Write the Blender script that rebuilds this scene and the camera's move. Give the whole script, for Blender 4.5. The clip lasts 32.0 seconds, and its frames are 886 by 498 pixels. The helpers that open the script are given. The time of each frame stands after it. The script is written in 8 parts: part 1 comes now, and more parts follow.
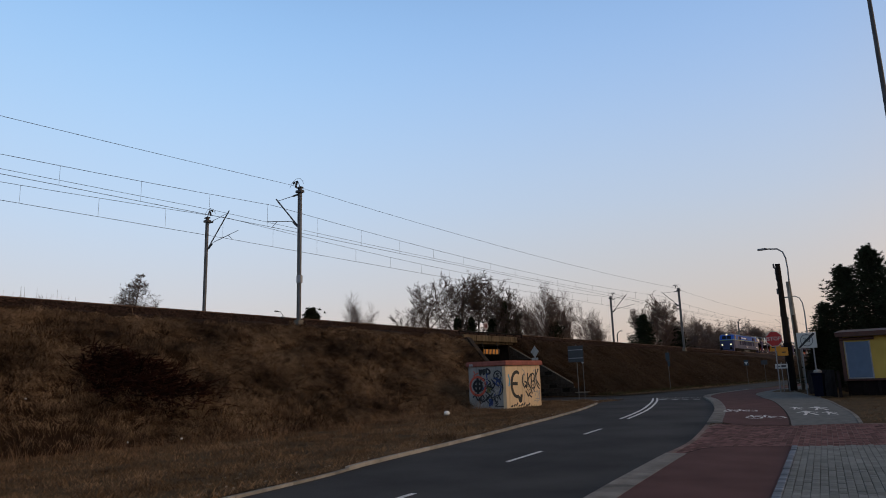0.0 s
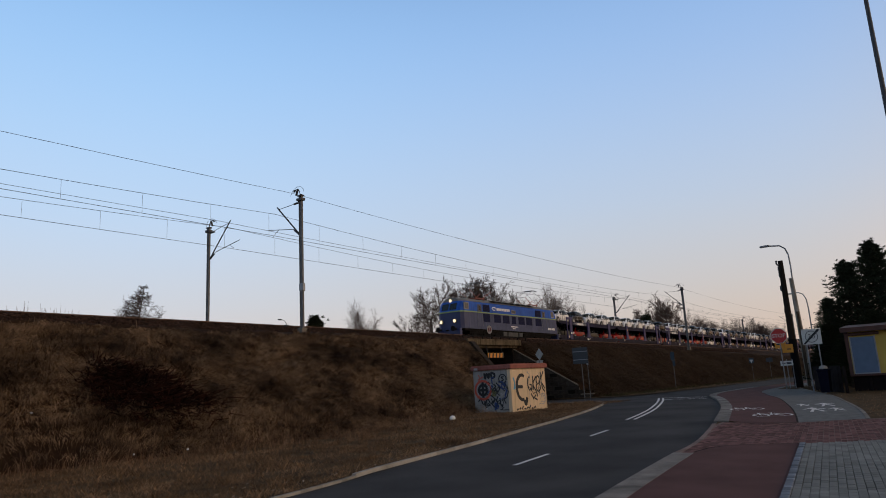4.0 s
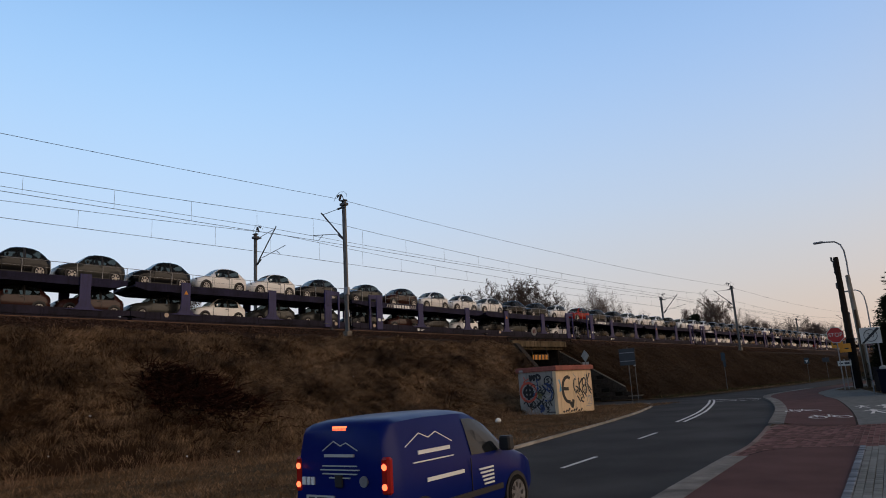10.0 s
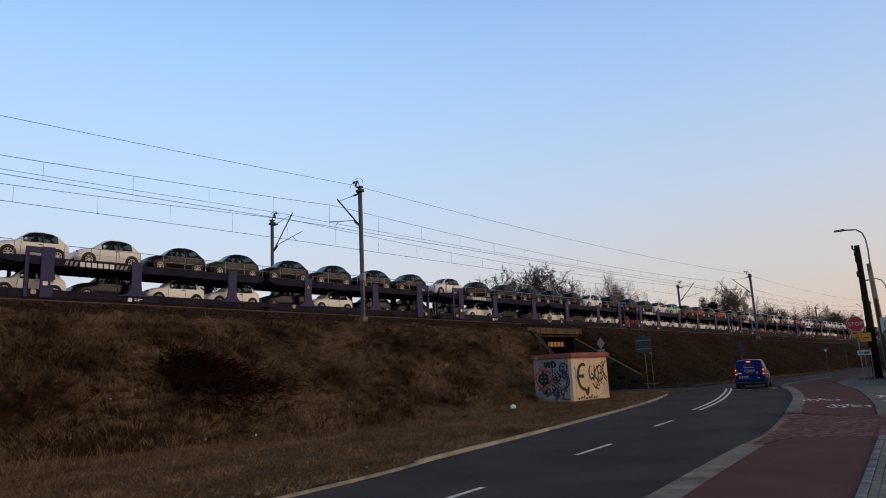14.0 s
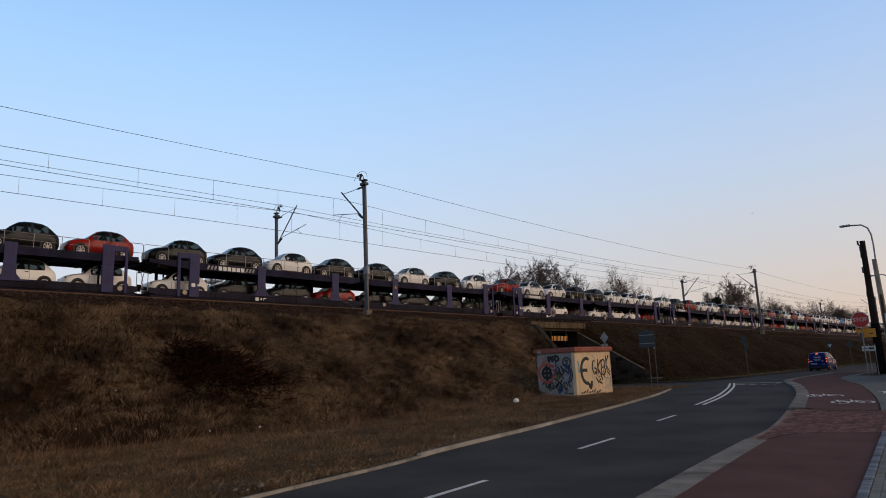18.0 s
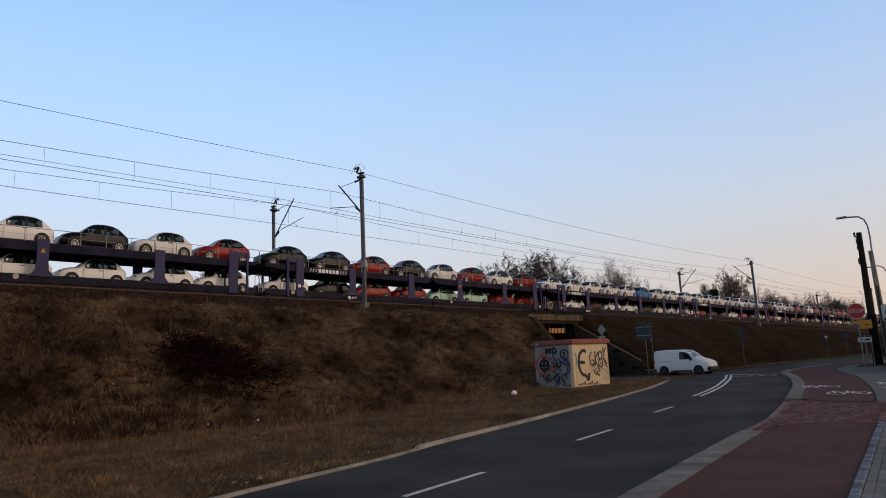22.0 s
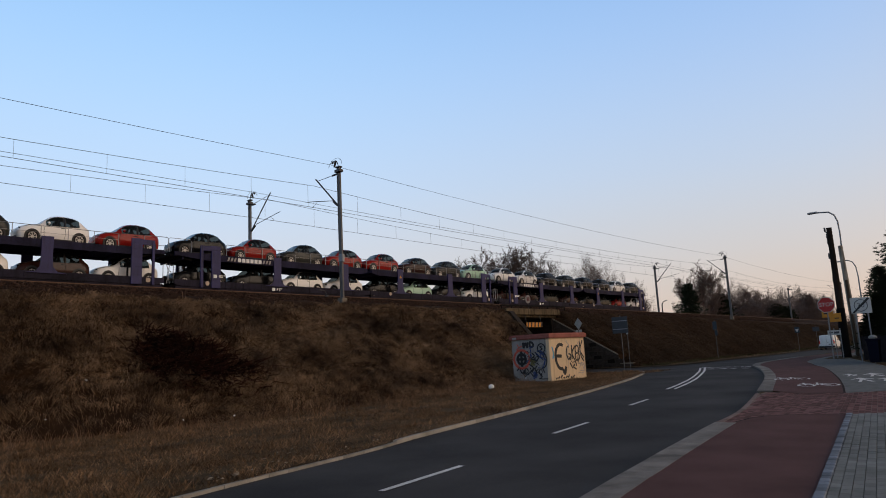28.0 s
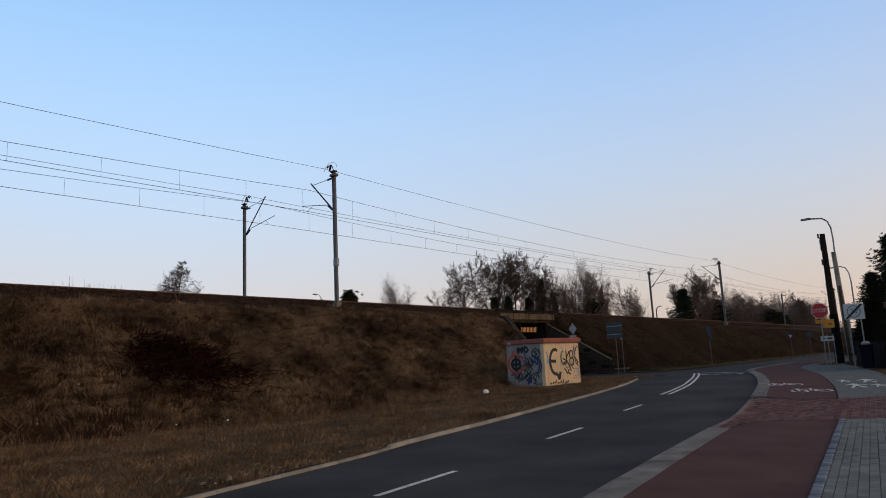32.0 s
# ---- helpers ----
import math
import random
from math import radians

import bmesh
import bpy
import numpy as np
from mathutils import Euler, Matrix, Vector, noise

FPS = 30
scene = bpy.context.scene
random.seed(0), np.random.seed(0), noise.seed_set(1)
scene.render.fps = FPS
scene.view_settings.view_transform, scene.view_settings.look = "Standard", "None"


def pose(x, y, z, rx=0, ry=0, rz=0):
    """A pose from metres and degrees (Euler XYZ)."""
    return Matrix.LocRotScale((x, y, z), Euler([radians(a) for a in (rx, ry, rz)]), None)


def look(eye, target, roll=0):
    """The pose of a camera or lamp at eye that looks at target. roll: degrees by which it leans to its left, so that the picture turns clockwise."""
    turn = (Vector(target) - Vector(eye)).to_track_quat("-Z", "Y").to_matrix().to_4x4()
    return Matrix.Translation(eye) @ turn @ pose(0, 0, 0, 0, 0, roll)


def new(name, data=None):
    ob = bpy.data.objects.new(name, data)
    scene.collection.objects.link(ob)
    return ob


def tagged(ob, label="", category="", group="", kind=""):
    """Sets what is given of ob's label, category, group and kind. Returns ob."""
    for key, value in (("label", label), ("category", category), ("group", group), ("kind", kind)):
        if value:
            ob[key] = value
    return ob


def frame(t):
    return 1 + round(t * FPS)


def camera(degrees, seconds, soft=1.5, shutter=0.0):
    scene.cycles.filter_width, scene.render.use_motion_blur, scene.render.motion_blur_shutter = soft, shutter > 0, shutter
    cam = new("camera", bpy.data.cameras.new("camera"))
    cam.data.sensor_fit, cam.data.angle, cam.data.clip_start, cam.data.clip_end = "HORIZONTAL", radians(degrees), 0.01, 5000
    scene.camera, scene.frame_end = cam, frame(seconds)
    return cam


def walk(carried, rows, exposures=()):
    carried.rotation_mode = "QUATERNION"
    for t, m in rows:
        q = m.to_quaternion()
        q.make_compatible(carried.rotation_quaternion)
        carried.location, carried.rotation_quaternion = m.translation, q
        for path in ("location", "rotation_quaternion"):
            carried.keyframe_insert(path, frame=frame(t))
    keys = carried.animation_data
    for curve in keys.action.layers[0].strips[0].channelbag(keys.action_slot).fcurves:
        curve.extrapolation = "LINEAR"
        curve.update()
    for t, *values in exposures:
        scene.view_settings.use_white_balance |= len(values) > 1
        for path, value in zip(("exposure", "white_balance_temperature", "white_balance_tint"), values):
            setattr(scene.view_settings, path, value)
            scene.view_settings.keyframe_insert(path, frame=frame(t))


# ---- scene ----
cam = camera(66.5, 32.0, soft=0.95)
walk(cam, [
    (0, pose(0, 0, 1.6, 100.964, 1.778, -51.706)),
    (0.5, pose(0, 0, 1.6, 101.031, 1.891, -51.918)),
    (1, pose(0, 0, 1.6, 101.045, 1.938, -52.029)),
    (1.5, pose(0, 0, 1.6, 101.087, 2.077, -52.041)),
    (2, pose(0, 0, 1.6, 101.215, 2.211, -51.983)),
    (2.5, pose(0, 0, 1.6, 101.255, 2.377, -51.850)),
    (3, pose(0, 0, 1.6, 101.306, 2.633, -51.664)),
    (3.5, pose(0, 0, 1.6, 101.343, 2.894, -51.530)),
    (5.5, pose(0, 0, 1.6, 101.504, 3.054, -50.171)),
    (6, pose(0, 0, 1.6, 101.488, 2.827, -49.660)),
    (6.5, pose(0, 0, 1.6, 101.551, 2.847, -49.246)),
    (7, pose(0, 0, 1.6, 101.574, 2.736, -48.928)),
    (7.5, pose(0, 0, 1.6, 101.640, 2.775, -48.626)),
    (8, pose(0, 0, 1.6, 101.769, 2.802, -48.385)),
    (8.5, pose(0, 0, 1.6, 101.812, 2.795, -48.250)),
    (9, pose(0, 0, 1.6, 101.862, 2.935, -48.051)),
    (9.5, pose(0, 0, 1.6, 101.884, 3.123, -47.841)),
    (10, pose(0, 0, 1.6, 101.776, 3.280, -47.551)),
    (10.5, pose(0, 0, 1.6, 101.620, 3.523, -47.315)),
    (11, pose(0, 0, 1.6, 101.400, 3.588, -46.955)),
    (11.5, pose(0, 0, 1.6, 101.140, 3.700, -46.742)),
    (12, pose(0, 0, 1.6, 101.027, 3.599, -46.532)),
    (12.5, pose(0, 0, 1.6, 101.005, 3.384, -46.325)),
    (13, pose(0, 0, 1.6, 100.950, 3.188, -46.243)),
    (13.5, pose(0, 0, 1.6, 100.850, 3.015, -46.216)),
    (14, pose(0, 0, 1.6, 100.717, 2.826, -46.285)),
    (14.5, pose(0, 0, 1.6, 100.606, 2.681, -46.379)),
    (16.5, pose(0, 0, 1.6, 100.152, 2.318, -46.023)),
    (17, pose(0, 0, 1.6, 100.168, 2.373, -45.948)),
    (17.5, pose(0, 0, 1.6, 100.186, 2.463, -46.000)),
    (18, pose(0, 0, 1.6, 100.187, 2.507, -46.003)),
    (18.5, pose(0, 0, 1.6, 100.144, 2.504, -46.036)),
    (19, pose(0, 0, 1.6, 100.089, 2.573, -46.053)),
    (19.5, pose(0, 0, 1.6, 100.026, 2.542, -46.051)),
    (20, pose(0, 0, 1.6, 99.948, 2.574, -45.998)),
    (20.5, pose(0, 0, 1.6, 99.879, 2.618, -45.969)),
    (21, pose(0, 0, 1.6, 99.817, 2.617, -45.925)),
    (21.5, pose(0, 0, 1.6, 99.715, 2.700, -46.018)),
    (22, pose(0, 0, 1.6, 99.567, 2.703, -46.188)),
    (22.5, pose(0, 0, 1.6, 99.438, 2.783, -46.379)),
    (23, pose(0, 0, 1.6, 99.275, 2.884, -46.596)),
    (23.5, pose(0, 0, 1.6, 99.165, 3.029, -46.833)),
    (24, pose(0, 0, 1.6, 99.005, 3.161, -47.148)),
    (24.5, pose(0, 0, 1.6, 98.920, 3.276, -47.408)),
    (25, pose(0, 0, 1.6, 98.911, 3.212, -47.571)),
    (25.5, pose(0, 0, 1.6, 98.862, 3.114, -47.661)),
    (27.5, pose(0, 0, 1.6, 98.939, 2.816, -47.960)),
    (28, pose(0, 0, 1.6, 99.004, 2.954, -48.049)),
    (28.5, pose(0, 0, 1.6, 99.070, 3.053, -48.147)),
    (29, pose(0, 0, 1.6, 99.169, 3.188, -48.268)),
    (29.5, pose(0, 0, 1.6, 99.252, 3.139, -48.377)),
    (30, pose(0, 0, 1.6, 99.270, 3.104, -48.468)),
    (30.5, pose(0, 0, 1.6, 99.279, 3.029, -48.515)),
    (31, pose(0, 0, 1.6, 99.268, 2.939, -48.555)),
    (31.5, pose(0, 0, 1.6, 99.327, 2.878, -48.559)),
    (32, pose(0, 0, 1.6, 99.381, 2.811, -48.511)),
], exposures=[(0.0, -0.09), (3.5, -0.08), (9.0, -0.02), (17.0, 0.03), (24.0, 0.05), (32.0, 0.02)])

# ---- world and light: clear sky just after sunset ----
world = bpy.data.worlds.new("dusk_sky")
scene.world = world
world.use_nodes = True
wn, wl = world.node_tree.nodes, world.node_tree.links
wn.clear()
w_out = wn.new("ShaderNodeOutputWorld")
w_bg = wn.new("ShaderNodeBackground")
w_co = wn.new("ShaderNodeTexCoord")
w_sep = wn.new("ShaderNodeSeparateXYZ")
wl.new(w_co.outputs["Generated"], w_sep.inputs[0])
w_el = wn.new("ShaderNodeMath"); w_el.operation = "ARCSINE"
wl.new(w_sep.outputs["Z"], w_el.inputs[0])
w_map = wn.new("ShaderNodeMapRange")
w_map.inputs["From Min"].default_value = -0.1
w_map.inputs["From Max"].default_value = 1.57
wl.new(w_el.outputs[0], w_map.inputs["Value"])


def sky_ramp(stops):
    r = wn.new("ShaderNodeValToRGB")
    r.color_ramp.interpolation = "B_SPLINE"
    while len(r.color_ramp.elements) < len(stops):
        r.color_ramp.elements.new(0.5)
    for e, (deg, c) in zip(r.color_ramp.elements, stops):
        e.position = (radians(deg) + 0.1) / 1.67
        e.color = (*c, 1)
    wl.new(w_map.outputs[0], r.inputs[0])
    return r


# elevation in degrees and linear colour, away from the afterglow and towards it
SKY_A = sky_ramp([(-4, (0.50, 0.44, 0.42)), (2, (0.72, 0.625, 0.585)), (7, (0.645, 0.67, 0.725)), (14, (0.55, 0.72, 0.95)),
                  (24, (0.40, 0.655, 1.0)), (34, (0.265, 0.505, 0.90)), (44, (0.09, 0.11, 0.16)), (60, (0.045, 0.042, 0.045)), (85, (0.03, 0.028, 0.028))])
SKY_B = sky_ramp([(-4, (0.48, 0.36, 0.30)), (2, (0.605, 0.495, 0.43)), (7, (0.585, 0.555, 0.55)), (14, (0.51, 0.61, 0.755)),
                  (24, (0.355, 0.535, 0.86)), (34, (0.24, 0.425, 0.77)), (44, (0.085, 0.10, 0.15)), (60, (0.045, 0.042, 0.045)), (85, (0.03, 0.028, 0.028))])
# the glow where the sun went down, behind the eye
SKY_C = sky_ramp([(-4, (0.60, 0.36, 0.20)), (2, (0.95, 0.58, 0.32)), (7, (0.85, 0.58, 0.38)), (14, (0.62, 0.50, 0.42)),
                  (24, (0.40, 0.37, 0.37)), (34, (0.22, 0.22, 0.25)), (44, (0.09, 0.09, 0.11)), (60, (0.045, 0.042, 0.045)), (85, (0.03, 0.028, 0.028))])
w_dir = wn.new("ShaderNodeVectorMath"); w_dir.operation = "DOT_PRODUCT"
w_dir.inputs[1].default_value = (0.97, -0.24, 0.0)
wl.new(w_co.outputs["Generated"], w_dir.inputs[0])
w_az = wn.new("ShaderNodeMapRange"); w_az.interpolation_type = "SMOOTHSTEP"
w_az.inputs["From Min"].default_value = 0.15
w_az.inputs["From Max"].default_value = 1.0
wl.new(w_dir.outputs["Value"], w_az.inputs["Value"])
w_mix = wn.new("ShaderNodeMix"); w_mix.data_type = "RGBA"
wl.new(w_az.outputs[0], w_mix.inputs[0])
wl.new(SKY_A.outputs[0], w_mix.inputs[6])
wl.new(SKY_B.outputs[0], w_mix.inputs[7])
w_dir2 = wn.new("ShaderNodeVectorMath"); w_dir2.operation = "DOT_PRODUCT"
w_dir2.inputs[1].default_value = (0.3, -0.954, 0.0)
wl.new(w_co.outputs["Generated"], w_dir2.inputs[0])
w_az2 = wn.new("ShaderNodeMapRange"); w_az2.interpolation_type = "SMOOTHSTEP"
w_az2.inputs["From Min"].default_value = 0.1
w_az2.inputs["From Max"].default_value = 0.85
wl.new(w_dir2.outputs["Value"], w_az2.inputs["Value"])
w_mix2 = wn.new("ShaderNodeMix"); w_mix2.data_type = "RGBA"
wl.new(w_az2.outputs[0], w_mix2.inputs[0])
wl.new(w_mix.outputs[2], w_mix2.inputs[6])
wl.new(SKY_C.outputs[0], w_mix2.inputs[7])
w_sky = wn.new("ShaderNodeTexSky")
w_sky.sky_type, w_sky.sun_disc = "NISHITA", False
w_sky.sun_elevation, w_sky.sun_rotation = radians(1.0), radians(104)
w_add = wn.new("ShaderNodeMix"); w_add.data_type, w_add.blend_type = "RGBA", "ADD"
w_add.inputs[0].default_value = 0.02
wl.new(w_mix2.outputs[2], w_add.inputs[6])
wl.new(w_sky.outputs[0], w_add.inputs[7])
wl.new(w_add.outputs[2], w_bg.inputs["Color"])
w_bg.inputs["Strength"].default_value = 1.0
wl.new(w_bg.outputs[0], w_out.inputs["Surface"])
sun = new("sun", bpy.data.lights.new("sun", "SUN"))
sun.data.energy, sun.data.angle, sun.data.color = 1.15, radians(40), (1.0, 0.78, 0.60)
sun.matrix_world = look((45, -80, 34), (0, 0, 0))


# ---- materials ----
def mat(name, color, rough=0.8, metal=0.0, vary=0.25, scale=3.0, grain=60.0, bump=0.0, color2=None, spec=0.4,
        emit=None, strength=0.0, obcolor=False, island=0.0, objrand=0.0, stretch=(1, 1, 1), streak=0.0, span=(0.45, 1.0)):
    m = bpy.data.materials.new(name)
    m.use_nodes = True
    n, l = m.node_tree.nodes, m.node_tree.links
    b = n["Principled BSDF"]
    b.inputs["Roughness"].default_value, b.inputs["Metallic"].default_value = rough, metal
    b.inputs["Specular IOR Level"].default_value = min(spec, 0.05) if rough >= 0.85 else spec
    co = n.new("ShaderNodeTexCoord")
    mp = n.new("ShaderNodeMapping"); mp.inputs["Scale"].default_value = stretch
    l.new(co.outputs["Object"], mp.inputs[0])
    n1 = n.new("ShaderNodeTexNoise"); n1.inputs["Scale"].default_value = scale; n1.inputs["Detail"].default_value = 5
    n2 = n.new("ShaderNodeTexNoise"); n2.inputs["Scale"].default_value = grain; n2.inputs["Detail"].default_value = 3
    l.new(mp.outputs[0], n1.inputs[0]); l.new(mp.outputs[0], n2.inputs[0])
    ad = n.new("ShaderNodeMath"); ad.operation = "MULTIPLY_ADD"
    l.new(n2.outputs[0], ad.inputs[0]); ad.inputs[1].default_value = 0.45; l.new(n1.outputs[0], ad.inputs[2])
    rp = n.new("ShaderNodeMapRange")
    rp.inputs["From Min"].default_value, rp.inputs["From Max"].default_value = span
    l.new(ad.outputs[0], rp.inputs["Value"])
    mx = n.new("ShaderNodeMix"); mx.data_type = "RGBA"
    l.new(rp.outputs[0], mx.inputs[0])
    c2 = color2 or tuple(min(1, c * (1 + vary)) for c in color)
    c1 = color if color2 else tuple(c * (1 - vary) for c in color)
    mx.inputs[6].default_value, mx.inputs[7].default_value = (*c1, 1), (*c2, 1)
    last = mx.outputs[2]
    if obcolor:
        oi = n.new("ShaderNodeObjectInfo")
        mu = n.new("ShaderNodeMix"); mu.data_type, mu.blend_type = "RGBA", "MULTIPLY"
        mu.inputs[0].default_value = 1
        l.new(last, mu.inputs[6]); l.new(oi.outputs["Color"], mu.inputs[7])
        last = mu.outputs[2]
    for amount, node, sock in ((island, "ShaderNodeNewGeometry", "Random Per Island"), (objrand, "ShaderNodeObjectInfo", "Random")):
        if amount:
            g = n.new(node)
            r2 = n.new("ShaderNodeMapRange")
            r2.inputs["To Min"].default_value, r2.inputs["To Max"].default_value = 1 - amount, 1 + amount
            l.new(g.outputs[sock], r2.inputs["Value"])
            mu = n.new("ShaderNodeVectorMath"); mu.operation = "SCALE"
            l.new(last, mu.inputs[0]); l.new(r2.outputs[0], mu.inputs["Scale"])
            last = mu.outputs[0]
    if streak:
        wv = n.new("ShaderNodeTexNoise"); wv.inputs["Scale"].default_value = 4
        sm = n.new("ShaderNodeMapping"); sm.inputs["Scale"].default_value = (1.5, 1.5, 0.12)
        l.new(co.outputs["Object"], sm.inputs[0]); l.new(sm.outputs[0], wv.inputs[0])
        r3 = n.new("ShaderNodeMapRange")
        r3.inputs["From Min"].default_value, r3.inputs["From Max"].default_value = 0.5, 0.75
        r3.inputs["To Min"].default_value, r3.inputs["To Max"].default_value = 1.0, 1 - streak
        l.new(wv.outputs[0], r3.inputs["Value"])
        mu = n.new("ShaderNodeVectorMath"); mu.operation = "SCALE"
        l.new(last, mu.inputs[0]); l.new(r3.outputs[0], mu.inputs["Scale"])
        last = mu.outputs[0]
    l.new(last, b.inputs["Base Color"])
    if bump:
        bp = n.new("ShaderNodeBump"); bp.inputs["Strength"].default_value = bump; bp.inputs["Distance"].default_value = 0.03
        l.new(ad.outputs[0], bp.inputs["Height"]); l.new(bp.outputs[0], b.inputs["Normal"])
    if emit:
        b.inputs["Emission Color"].default_value = (*emit, 1)
        b.inputs["Emission Strength"].default_value = strength
    return m


